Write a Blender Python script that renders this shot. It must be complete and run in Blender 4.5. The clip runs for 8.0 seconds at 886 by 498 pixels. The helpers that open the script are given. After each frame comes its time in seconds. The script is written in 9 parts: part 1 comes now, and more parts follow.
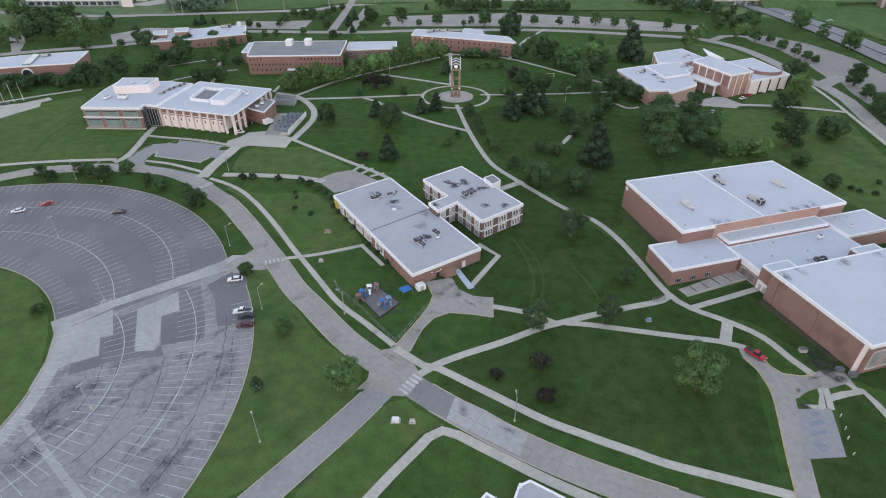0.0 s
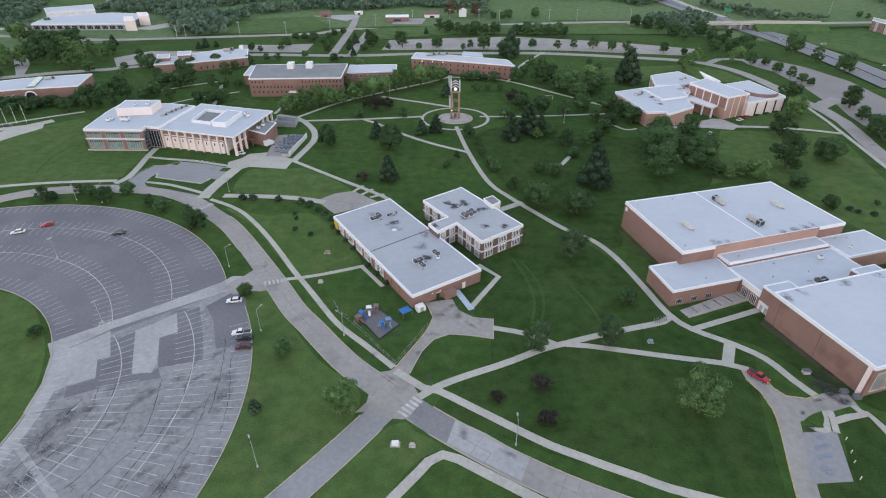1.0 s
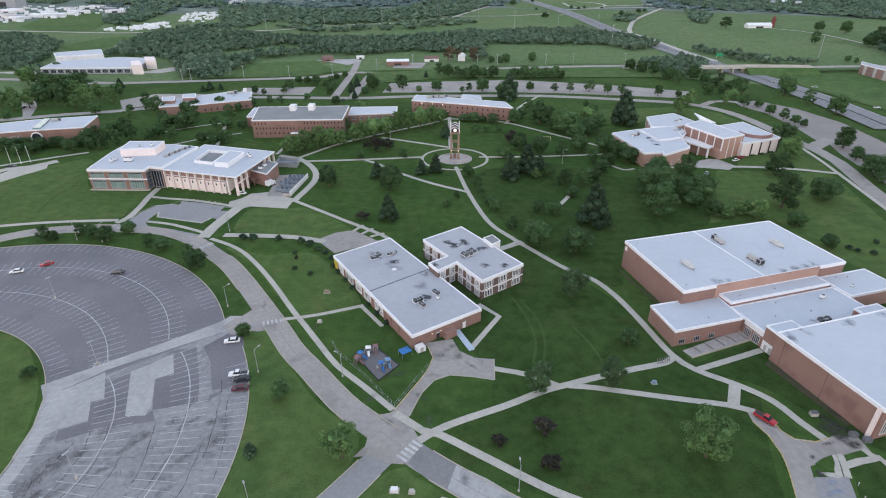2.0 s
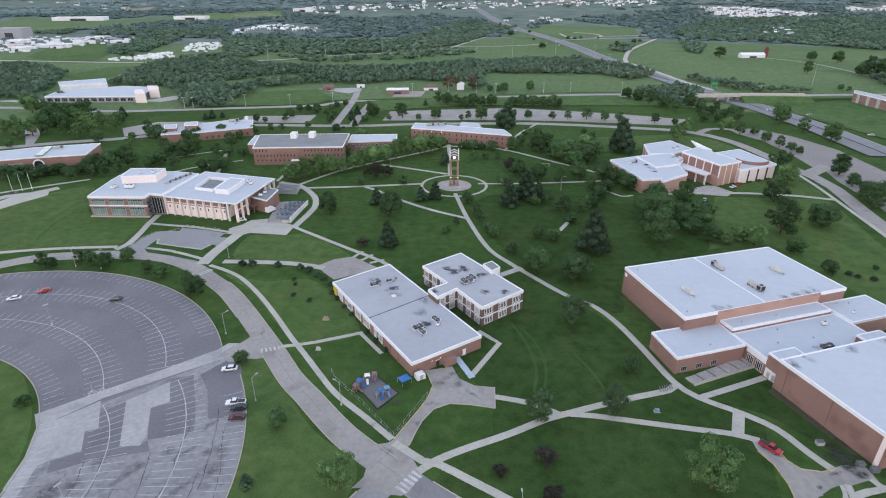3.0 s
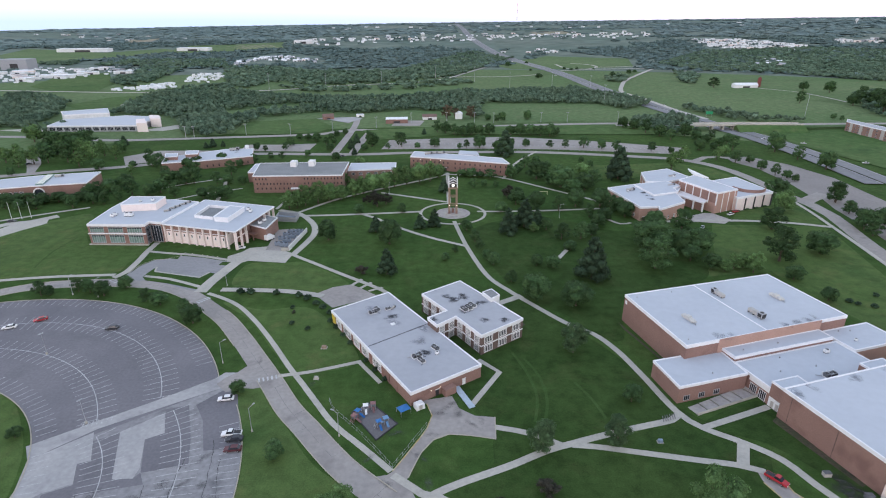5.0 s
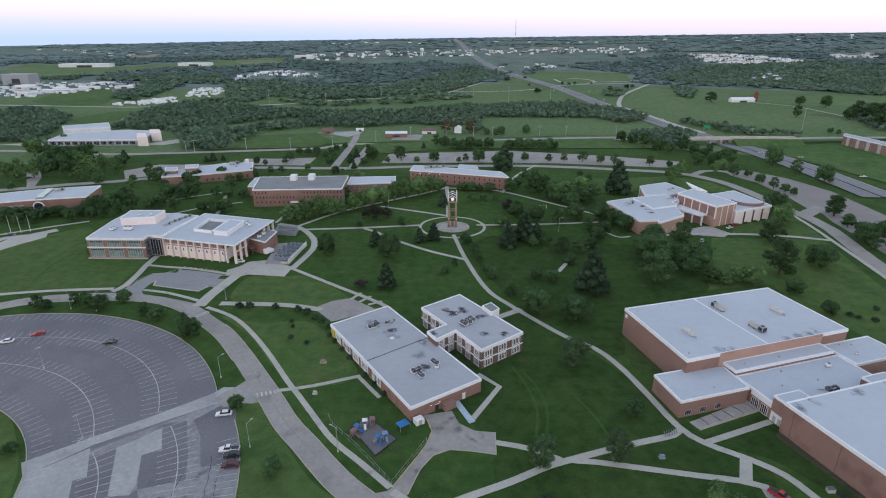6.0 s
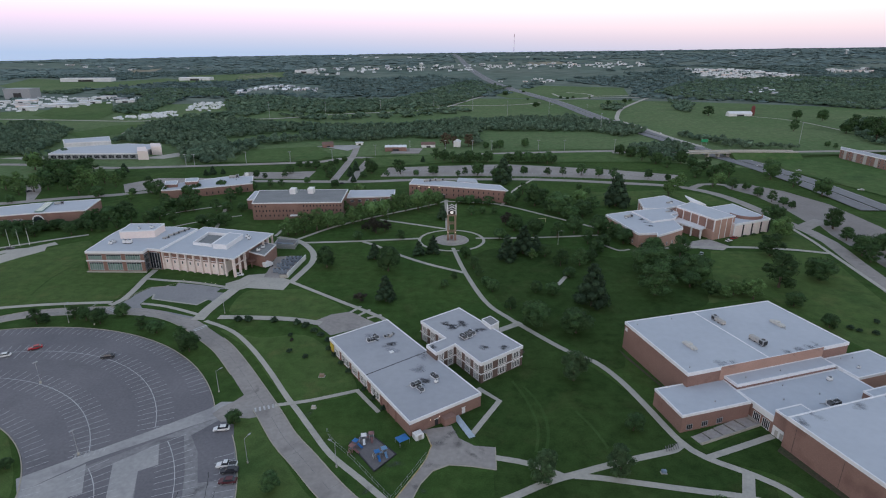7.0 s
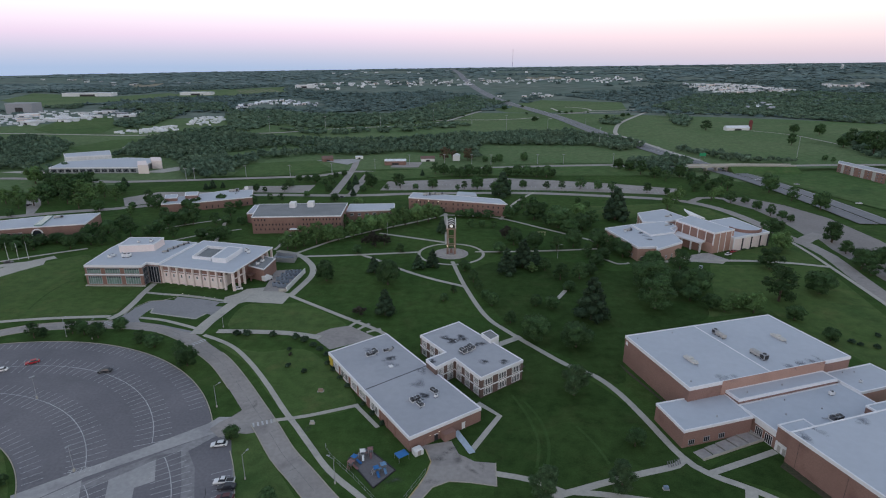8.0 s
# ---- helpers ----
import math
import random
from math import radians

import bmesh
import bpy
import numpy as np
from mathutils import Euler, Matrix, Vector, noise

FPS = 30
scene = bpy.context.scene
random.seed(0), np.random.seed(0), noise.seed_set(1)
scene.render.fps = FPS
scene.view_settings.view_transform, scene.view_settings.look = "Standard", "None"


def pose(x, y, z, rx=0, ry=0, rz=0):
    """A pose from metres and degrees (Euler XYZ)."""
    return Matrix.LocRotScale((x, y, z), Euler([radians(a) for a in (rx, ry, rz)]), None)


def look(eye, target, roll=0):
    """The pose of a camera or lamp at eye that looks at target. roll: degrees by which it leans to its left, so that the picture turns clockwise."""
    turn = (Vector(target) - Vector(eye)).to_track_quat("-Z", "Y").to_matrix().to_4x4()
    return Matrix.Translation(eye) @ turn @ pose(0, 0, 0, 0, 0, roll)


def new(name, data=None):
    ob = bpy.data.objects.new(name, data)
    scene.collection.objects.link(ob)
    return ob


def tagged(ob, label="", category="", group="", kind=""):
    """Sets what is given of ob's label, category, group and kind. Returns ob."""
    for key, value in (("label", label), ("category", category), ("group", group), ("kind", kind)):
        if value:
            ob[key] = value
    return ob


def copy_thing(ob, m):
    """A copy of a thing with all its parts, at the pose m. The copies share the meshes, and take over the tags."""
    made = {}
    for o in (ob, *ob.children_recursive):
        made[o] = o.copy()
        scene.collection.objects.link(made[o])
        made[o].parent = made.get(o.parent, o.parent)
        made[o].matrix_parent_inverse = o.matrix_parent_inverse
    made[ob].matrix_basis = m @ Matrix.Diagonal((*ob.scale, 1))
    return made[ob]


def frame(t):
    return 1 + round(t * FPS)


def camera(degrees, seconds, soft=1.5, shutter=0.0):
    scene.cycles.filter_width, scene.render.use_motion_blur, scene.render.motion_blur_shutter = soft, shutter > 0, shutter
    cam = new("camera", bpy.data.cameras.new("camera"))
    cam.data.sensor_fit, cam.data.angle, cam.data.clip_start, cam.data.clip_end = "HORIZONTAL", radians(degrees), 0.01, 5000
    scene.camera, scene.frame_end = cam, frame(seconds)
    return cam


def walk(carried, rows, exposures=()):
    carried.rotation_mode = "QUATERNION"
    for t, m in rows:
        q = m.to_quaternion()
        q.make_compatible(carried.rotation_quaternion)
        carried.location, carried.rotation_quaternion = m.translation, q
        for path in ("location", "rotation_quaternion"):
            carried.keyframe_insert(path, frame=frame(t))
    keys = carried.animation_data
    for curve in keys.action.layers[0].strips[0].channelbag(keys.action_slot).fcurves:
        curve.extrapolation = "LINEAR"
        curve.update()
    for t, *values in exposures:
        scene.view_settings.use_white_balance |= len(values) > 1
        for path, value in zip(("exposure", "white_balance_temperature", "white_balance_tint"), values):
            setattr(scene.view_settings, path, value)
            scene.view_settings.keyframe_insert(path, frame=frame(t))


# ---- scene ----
cam = camera(77.3, 8.0, soft=1.1)
PATH = [
    (0.0, 0.73, -1.14, 105.0, 0.57, -33.96), (0.5, 0.67, -1.05, 105.0, 0.54, -33.51), (1.0, 0.57, -0.80, 105.0, 0.51, -31.86),
    (1.5, 0.45, -0.55, 105.0, 0.48, -29.79), (3.0, 0.16, -0.12, 105.0, 0.34, -25.17), (3.5, 0.08, -0.05, 105.0, 0.30, -24.51),
    (4.0, 0.0, 0.0, 105.0, 0.25, -23.82), (4.5, -0.06, 0.10, 105.0, 0.21, -23.07), (6.0, -0.26, 0.36, 105.0, 0.08, -20.95),
    (6.5, -0.31, 0.44, 105.0, 0.04, -20.27), (7.0, -0.36, 0.52, 105.0, -0.01, -19.59), (7.5, -0.41, 0.61, 105.0, -0.05, -18.87),
    (8.0, -0.45, 0.70, 105.0, -0.08, -18.19),
]
walk(cam, [(t, pose(x, y, z, 90 + pitch, 0, yaw)) for t, x, y, z, yaw, pitch in PATH],
     exposures=[(0.0, 0.05, 6500, 11), (1.5, 0.11, 6480, 11), (3.0, 0.19, 6380, 13), (4.5, 0.15, 6340, 13), (6.0, -0.30, 6300, 10), (8.0, -0.78, 6230, 10)])

# ---- light: dusk, the sun just down behind the viewer, clear pale sky ----
world = bpy.data.worlds.new("dusk_sky")
scene.world = world
world.use_nodes = True
wn, wl = world.node_tree.nodes, world.node_tree.links
wn.clear()
w_out, w_bg = wn.new("ShaderNodeOutputWorld"), wn.new("ShaderNodeBackground")
w_co, w_sep = wn.new("ShaderNodeTexCoord"), wn.new("ShaderNodeSeparateXYZ")
wl.new(w_co.outputs["Generated"], w_sep.inputs[0])
# pale dusk sky: blue-grey at the horizon, a pink belt over it, then white, then clear blue; warmer towards +x
COOL = [(0.0, (0.80, 1.00, 1.36)), (0.020, (1.08, 1.12, 1.40)), (0.048, (1.66, 1.34, 1.62)), (0.078, (2.05, 1.76, 1.90)),
        (0.115, (2.28, 2.18, 2.16)), (0.24, (1.50, 1.54, 1.60)), (0.5, (0.82, 0.94, 1.12)), (1.0, (0.54, 0.68, 0.94))]
WARM = [(0.0, (1.15, 1.08, 1.28)), (0.020, (1.45, 1.20, 1.32)), (0.048, (1.95, 1.52, 1.54)), (0.078, (2.20, 1.94, 1.80)),
        (0.115, (2.36, 2.26, 2.06)), (0.24, (1.50, 1.54, 1.58)), (0.5, (0.82, 0.94, 1.12)), (1.0, (0.54, 0.68, 0.94))]
ramps = []
for steps in (COOL, WARM):
    ramp_node = wn.new("ShaderNodeValToRGB")
    wl.new(w_sep.outputs["Z"], ramp_node.inputs["Fac"])
    for n, (at, col) in enumerate(steps):
        e = ramp_node.color_ramp.elements[n] if n < 2 else ramp_node.color_ramp.elements.new(at)
        e.position, e.color = at, (*col, 1)
    ramps.append(ramp_node)
w_side, w_mix = wn.new("ShaderNodeMapRange"), wn.new("ShaderNodeMix")
w_side.interpolation_type = "SMOOTHSTEP"
w_side.inputs["From Min"].default_value, w_side.inputs["From Max"].default_value = -0.45, 0.65
wl.new(w_sep.outputs["X"], w_side.inputs["Value"])
w_mix.data_type = "RGBA"
wl.new(w_side.outputs["Result"], w_mix.inputs["Factor"])
wl.new(ramps[0].outputs["Color"], w_mix.inputs["A"])
wl.new(ramps[1].outputs["Color"], w_mix.inputs["B"])
w_bg.inputs["Strength"].default_value = 0.92
wl.new(w_mix.outputs["Result"], w_bg.inputs["Color"])
w_sky, w_bg2, w_add = wn.new("ShaderNodeTexSky"), wn.new("ShaderNodeBackground"), wn.new("ShaderNodeAddShader")
w_sky.sky_type, w_sky.sun_disc = "NISHITA", False
w_sky.sun_elevation, w_sky.sun_rotation = radians(3), radians(197)
w_bg2.inputs["Strength"].default_value = 0.02
wl.new(w_sky.outputs["Color"], w_bg2.inputs["Color"])
wl.new(w_bg.outputs[0], w_add.inputs[0])
wl.new(w_bg2.outputs[0], w_add.inputs[1])
wl.new(w_add.outputs[0], w_out.inputs[0])
sun = new("sun", bpy.data.lights.new("sun", "SUN"))
sun.data.energy, sun.data.angle, sun.data.color = 0.6, radians(30), (1.0, 0.84, 0.76)
sun.matrix_world = look((-60, -200, 70), (0, 0, 0))


# ---- materials ----
def material(name, base, rough=0.8, scale=1.0, amount=0.25, spot=None, spot_scale=0.05, metal=0.0, bump=0.3, emit=0.0, vary=0.0, island=0.0, stain=None, stain_scale=0.02, gloss=0.5, mottle=0.0):
    """A procedural surface: base colour varied by fine grain and broad patches; vary: difference from piece to piece."""
    m = bpy.data.materials.new(name)
    m.use_nodes = True
    n, l = m.node_tree.nodes, m.node_tree.links
    b = n["Principled BSDF"]
    geo = n.new("ShaderNodeNewGeometry")
    fine, broad = n.new("ShaderNodeTexNoise"), n.new("ShaderNodeTexNoise")
    for tex, s, d in ((fine, scale, 4), (broad, spot_scale, 3)):
        tex.inputs["Scale"].default_value, tex.inputs["Detail"].default_value = s, d
        l.new(geo.outputs["Position"], tex.inputs["Vector"])
    ramp = n.new("ShaderNodeMapRange")
    ramp.inputs["From Min"].default_value, ramp.inputs["From Max"].default_value = 0.3, 0.7
    ramp.inputs["To Min"].default_value, ramp.inputs["To Max"].default_value = 1 - amount, 1 + amount
    l.new(fine.outputs["Fac"], ramp.inputs["Value"])
    two = n.new("ShaderNodeMix")
    two.data_type = "RGBA"
    two.inputs["A"].default_value = (*base, 1)
    two.inputs["B"].default_value = (*(spot or [c * (1 - 0.5 * amount) for c in base]), 1)
    clear = n.new("ShaderNodeMapRange")
    clear.inputs["From Min"].default_value, clear.inputs["From Max"].default_value = 0.38, 0.62
    l.new(broad.outputs["Fac"], clear.inputs["Value"])
    l.new(clear.outputs["Result"], two.inputs["Factor"])
    colour = two.outputs["Result"]
    if stain:
        third, sm = n.new("ShaderNodeTexNoise"), n.new("ShaderNodeMapRange")
        third.inputs["Scale"].default_value, third.inputs["Detail"].default_value = stain_scale, 6
        l.new(geo.outputs["Position"], third.inputs["Vector"])
        sm.inputs["From Min"].default_value, sm.inputs["From Max"].default_value = 0.55, 0.72
        l.new(third.outputs["Fac"], sm.inputs["Value"])
        mx = n.new("ShaderNodeMix")
        mx.data_type = "RGBA"
        l.new(sm.outputs["Result"], mx.inputs["Factor"])
        l.new(colour, mx.inputs["A"])
        mx.inputs["B"].default_value = (*stain, 1)
        colour = mx.outputs["Result"]
    if mottle:
        patchy, dry = n.new("ShaderNodeTexNoise"), n.new("ShaderNodeTexNoise")
        for tex, s, d, r in ((patchy, 0.22, 7, 0.68), (dry, 0.085, 7, 0.62)):
            tex.inputs["Scale"].default_value, tex.inputs["Detail"].default_value, tex.inputs["Roughness"].default_value = s, d, r
            l.new(geo.outputs["Position"], tex.inputs["Vector"])
        pr, dr, pm, dm = n.new("ShaderNodeMapRange"), n.new("ShaderNodeMapRange"), n.new("ShaderNodeVectorMath"), n.new("ShaderNodeMix")
        pr.inputs["From Min"].default_value, pr.inputs["From Max"].default_value = 0.3, 0.7
        pr.inputs["To Min"].default_value, pr.inputs["To Max"].default_value = 1 - mottle, 1 + mottle
        l.new(patchy.outputs["Fac"], pr.inputs["Value"])
        dr.inputs["From Min"].default_value, dr.inputs["From Max"].default_value = 0.54, 0.76
        dr.inputs["To Max"].default_value = 0.75
        l.new(dry.outputs["Fac"], dr.inputs["Value"])
        dm.data_type = "RGBA"
        l.new(dr.outputs["Result"], dm.inputs["Factor"])
        l.new(colour, dm.inputs["A"])
        dm.inputs["B"].default_value = (base[0] * 1.75, base[1] * 1.15, base[2] * 1.5, 1)
        pm.operation = "SCALE"
        l.new(dm.outputs["Result"], pm.inputs[0])
        l.new(pr.outputs["Result"], pm.inputs["Scale"])
        colour = pm.outputs["Vector"]
    mul = n.new("ShaderNodeVectorMath")
    mul.operation = "SCALE"
    l.new(colour, mul.inputs[0])
    l.new(ramp.outputs["Result"], mul.inputs["Scale"])
    colour = mul.outputs["Vector"]
    if vary:
        info, vr, m2 = n.new("ShaderNodeObjectInfo"), n.new("ShaderNodeMapRange"), n.new("ShaderNodeVectorMath")
        vr.inputs["To Min"].default_value, vr.inputs["To Max"].default_value = 1 - vary, 1 + vary
        l.new(info.outputs["Random"], vr.inputs["Value"])
        m2.operation = "SCALE"
        l.new(colour, m2.inputs[0])
        l.new(vr.outputs["Result"], m2.inputs["Scale"])
        colour = m2.outputs["Vector"]
    if island:
        vi, m3 = n.new("ShaderNodeMapRange"), n.new("ShaderNodeVectorMath")
        vi.inputs["To Min"].default_value, vi.inputs["To Max"].default_value = 1 - island, 1 + island
        l.new(geo.outputs["Random Per Island"], vi.inputs["Value"])
        m3.operation = "SCALE"
        l.new(colour, m3.inputs[0])
        l.new(vi.outputs["Result"], m3.inputs["Scale"])
        colour = m3.outputs["Vector"]
    l.new(colour, b.inputs["Base Color"])
    b.inputs["Specular IOR Level"].default_value = gloss
    b.inputs["Roughness"].default_value, b.inputs["Metallic"].default_value = rough, metal
    if bump:
        bp = n.new("ShaderNodeBump")
        bp.inputs["Strength"].default_value, bp.inputs["Distance"].default_value = bump, 0.05
        l.new(fine.outputs["Fac"], bp.inputs["Height"])
        l.new(bp.outputs["Normal"], b.inputs["Normal"])
    if emit:
        b.inputs["Emission Color"].default_value, b.inputs["Emission Strength"].default_value = (*base, 1), emit
    return m


GRASS = material("lawn", (0.043, 0.086, 0.0232), 0.95, 2.5, 0.18, (0.058, 0.102, 0.0285), 0.02, stain=(0.035, 0.072, 0.021), stain_scale=0.016, bump=0.1, gloss=0.04, mottle=0.3)
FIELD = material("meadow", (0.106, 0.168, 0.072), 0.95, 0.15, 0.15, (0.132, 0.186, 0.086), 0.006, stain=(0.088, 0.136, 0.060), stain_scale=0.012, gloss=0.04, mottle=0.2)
# far land: distance haze mixed into the base colours as pale blue
FARLAND = material("hazed_far_land", (0.124, 0.170, 0.140), 0.95, 0.02, 0.22, (0.160, 0.192, 0.160), 0.0025, stain=(0.100, 0.146, 0.130), stain_scale=0.004, gloss=0.04)
ASPHALT = material("old_asphalt", (0.235, 0.23, 0.238), 0.9, 0.8, 0.16, (0.285, 0.28, 0.285), 0.06, stain=(0.135, 0.133, 0.142), stain_scale=0.12)
DARKASPHALT = material("newer_asphalt", (0.158, 0.153, 0.168), 0.9, 1.2, 0.12, (0.185, 0.178, 0.192), 0.05, stain=(0.136, 0.132, 0.145), stain_scale=0.06)
CONCRETE = material("concrete", (0.405, 0.385, 0.342), 0.85, 1.0, 0.10, (0.455, 0.432, 0.382), 0.08, stain=(0.36, 0.345, 0.31), stain_scale=0.2)
ROADGREY = material("worn_road", (0.295, 0.270, 0.252), 0.88, 0.7, 0.10, (0.345, 0.318, 0.298), 0.05, stain=(0.245, 0.226, 0.214), stain_scale=0.12)
PAINT = material("road_paint", (0.54, 0.54, 0.54), 0.7, 3.0, 0.2, (0.40, 0.40, 0.40), 0.5)
ROOF = material("white_membrane_roof", (0.465, 0.497, 0.548), 0.75, 0.5, 0.03, (0.485, 0.517, 0.568), 0.05, stain=(0.452, 0.484, 0.535), stain_scale=0.08)
GREYROOF = material("grey_membrane_roof", (0.365, 0.378, 0.412), 0.8, 0.5, 0.04, (0.39, 0.402, 0.434), 0.06, stain=(0.34, 0.352, 0.384), stain_scale=0.1)
COPING = material("white_coping", (0.80, 0.80, 0.82), 0.6, 1.0, 0.05)
BRICK = material("red_brick", (0.245, 0.145, 0.120), 0.85, 6.0, 0.2, (0.275, 0.165, 0.135), 0.1, stain=(0.20, 0.115, 0.095), stain_scale=0.15)
PALEBRICK = material("pale_precast", (0.78, 0.67, 0.63), 0.85, 2.0, 0.08, (0.80, 0.70, 0.66), 0.1)
GLASS = material("dark_glass", (0.03, 0.035, 0.045), 0.12, 0.5, 0.2, bump=0)
LEAF = material("leaves", (0.043, 0.087, 0.034), 0.7, 0.9, 0.25, (0.058, 0.106, 0.040), 0.3, vary=0.3, island=0.28, gloss=0.1)
CONIFER = material("needles", (0.032, 0.058, 0.034), 0.75, 0.9, 0.25, (0.042, 0.072, 0.039), 0.3, vary=0.25, island=0.4, gloss=0.1)
PURPLE = material("purple_leaves", (0.036, 0.036, 0.028), 0.8, 0.9, 0.3, (0.046, 0.044, 0.033), 0.3, vary=0.2, island=0.4, gloss=0.1)
YOUNG = material("light_leaves", (0.088, 0.160, 0.056), 0.75, 0.9, 0.3, (0.102, 0.172, 0.062), 0.3, vary=0.2, island=0.4, gloss=0.1)
# both far canopies hold aerial haze in their colours, the farther one paler
FARWOODS = material("hazed_far_canopy", (0.104, 0.152, 0.146), 0.95, 0.03, 0.2, (0.120, 0.168, 0.156), 0.006, island=0.22, stain=(0.086, 0.130, 0.122), stain_scale=0.003, gloss=0.03)
DISTANT = material("hazed_distant_canopy", (0.128, 0.178, 0.172), 0.95, 0.012, 0.15, (0.158, 0.206, 0.192), 0.003, island=0.22, stain=(0.108, 0.156, 0.158), stain_scale=0.0016, gloss=0.03)
BARK = material("bark", (0.10, 0.075, 0.055), 0.9, 3.0, 0.3)
# leaf green with some haze of the middle distance painted in as blue
WOODS = material("hazed_woodland_canopy", (0.094, 0.148, 0.102), 0.9, 0.12, 0.25, (0.114, 0.166, 0.110), 0.02, island=0.3, stain=(0.066, 0.110, 0.072), stain_scale=0.008, gloss=0.05)


# ---- helpers of this place ----
def part(name, bm, mat, parent=None, label=""):
    me = bpy.data.meshes.new(name)
    bmesh.ops.recalc_face_normals(bm, faces=bm.faces)
    bm.to_mesh(me)
    bm.free()
    me.materials.append(mat)
    ob = new(name, me)
    ob.parent = parent
    return tagged(ob, label) if label else ob


def empty(name, label, category, group="", kind="", at=(0, 0, 0)):
    ob = new(name)
    ob.location = at
    return tagged(ob, label, category, group, kind)


def terrain(x, y):
    """Height of the land: level campus, rising to low hills far off, higher towards +x."""
    r, az = math.hypot(x, y), math.degrees(math.atan2(x, y))
    u = min(max((r - 700) / 4200, 0), 1)
    return float(np.interp(az, [-60, -39, 0, 39, 60], [60, 45, 93, 133, 110])) * u * u * (3 - 2 * u)


def smooth(pts, step=3.0, closed=False):
    """Points along a smooth curve through the given ones."""
    p = [Vector((a[0], a[1], 0)) for a in pts]
    n, out = len(p), []
    for i in range(n if closed else n - 1):
        a, b, c, d = (p[(i + k) % n] if closed else p[min(max(i + k, 0), n - 1)] for k in (-1, 0, 1, 2))
        m = max(1, min(40, int((c - b).length / step)))
        for k in range(m):
            t = k / m
            out.append(0.5 * (2 * b + (c - a) * t + (2 * a - 5 * b + 4 * c - d) * t * t + (3 * b - a - 3 * c + d) * t ** 3))
    return out if closed else out + [p[-1]]


def offset(line, d):
    """The line moved d metres to its left."""
    out = []
    for i, p in enumerate(line):
        t = (line[min(i + 1, len(line) - 1)] - line[max(i - 1, 0)]).normalized()
        out.append(p + Vector((-t.y, t.x, 0)) * d)
    return out


def ribbon_bm(left, right, top, depth=0.1):
    bm = bmesh.new()
    rows = []
    for a, b in zip(left, right):
        za, zb = terrain(a.x, a.y), terrain(b.x, b.y)
        rows.append([bm.verts.new((q.x, q.y, z)) for q, z in ((a, za + top - depth), (a, za + top), (b, zb + top), (b, zb + top - depth))])
    for r, s in zip(rows, rows[1:]):
        for k in range(3):
            bm.faces.new((r[k], r[k + 1], s[k + 1], s[k]))
    for r in (rows[0], rows[-1]):
        bm.faces.new(r)
    return bm


def strip(name, pts, width, top, mat, label="", category="", kind="structure", step=3.0, curved=True):
    line = smooth(pts, step) if curved else [Vector((a[0], a[1], 0)) for a in pts]
    ob = part(name, ribbon_bm(offset(line, width / 2), offset(line, -width / 2), top), mat)
    return tagged(ob, label, category, "", kind)


def patch(name, pts, top, mat, label="", category="", kind="structure", curved=False, depth=0.1, cuts=0):
    line = smooth(pts, 3.0, True) if curved else [Vector((a[0], a[1], 0)) for a in pts]
    bm = bmesh.new()
    f = bm.faces.new([bm.verts.new((p.x, p.y, 0)) for p in line])
    if cuts:
        bmesh.ops.triangulate(bm, faces=[f])
        bmesh.ops.subdivide_edges(bm, edges=bm.edges, cuts=cuts, use_grid_fill=True)
        for v in bm.verts:
            v.co.z = terrain(v.co.x, v.co.y) + top
    else:
        z = terrain(line[0].x, line[0].y)
        ex = bmesh.ops.extrude_face_region(bm, geom=[f])
        for v in bm.verts:
            v.co.z = z + top - depth
        for v in ex["geom"]:
            if isinstance(v, bmesh.types.BMVert):
                v.co.z = z + top
        bmesh.ops.triangulate(bm, faces=[g for g in bm.faces if len(g.verts) > 4])
    return tagged(part(name, bm, mat), label, category, "", kind)


def prism_bm(pts, z0, z1, bm=None):
    bm = bm or bmesh.new()
    lo = [bm.verts.new((p[0], p[1], z0)) for p in pts]
    hi = [bm.verts.new((p[0], p[1], z1)) for p in pts]
    n = len(pts)
    for i in range(n):
        bm.faces.new((lo[i], lo[(i + 1) % n], hi[(i + 1) % n], hi[i]))
    bm.faces.new(lo)
    bm.faces.new(hi)
    return bm


def inset(pts, d):
    """The outline moved d metres inwards."""
    p = [Vector((a[0], a[1])) for a in pts]
    area = sum(a.x * b.y - b.x * a.y for a, b in zip(p, p[1:] + p[:1]))
    s, out, n = (1 if area > 0 else -1), [], len(p)
    for i in range(n):
        u, v = (p[i] - p[i - 1]).normalized(), (p[(i + 1) % n] - p[i]).normalized()
        nu, nv = Vector((-u.y, u.x)) * s, Vector((-v.y, v.x)) * s
        k = nu + nv
        out.append(p[i] + k * (d / max(0.3, k.dot(nu))))
    return [(q.x, q.y) for q in out]


def ring_bm(pts, wide, z0, z1, out=0.0):
    bm = bmesh.new()
    a, b = inset(pts, -out), inset(pts, wide)
    n = len(a)
    v = [[bm.verts.new((p[0], p[1], z)) for p in line] for line, z in ((a, z0), (a, z1), (b, z1), (b, z0))]
    for i in range(n):
        j = (i + 1) % n
        for k in range(4):
            bm.faces.new((v[k][i], v[k][j], v[(k + 1) % 4][j], v[(k + 1) % 4][i]))
    return bm


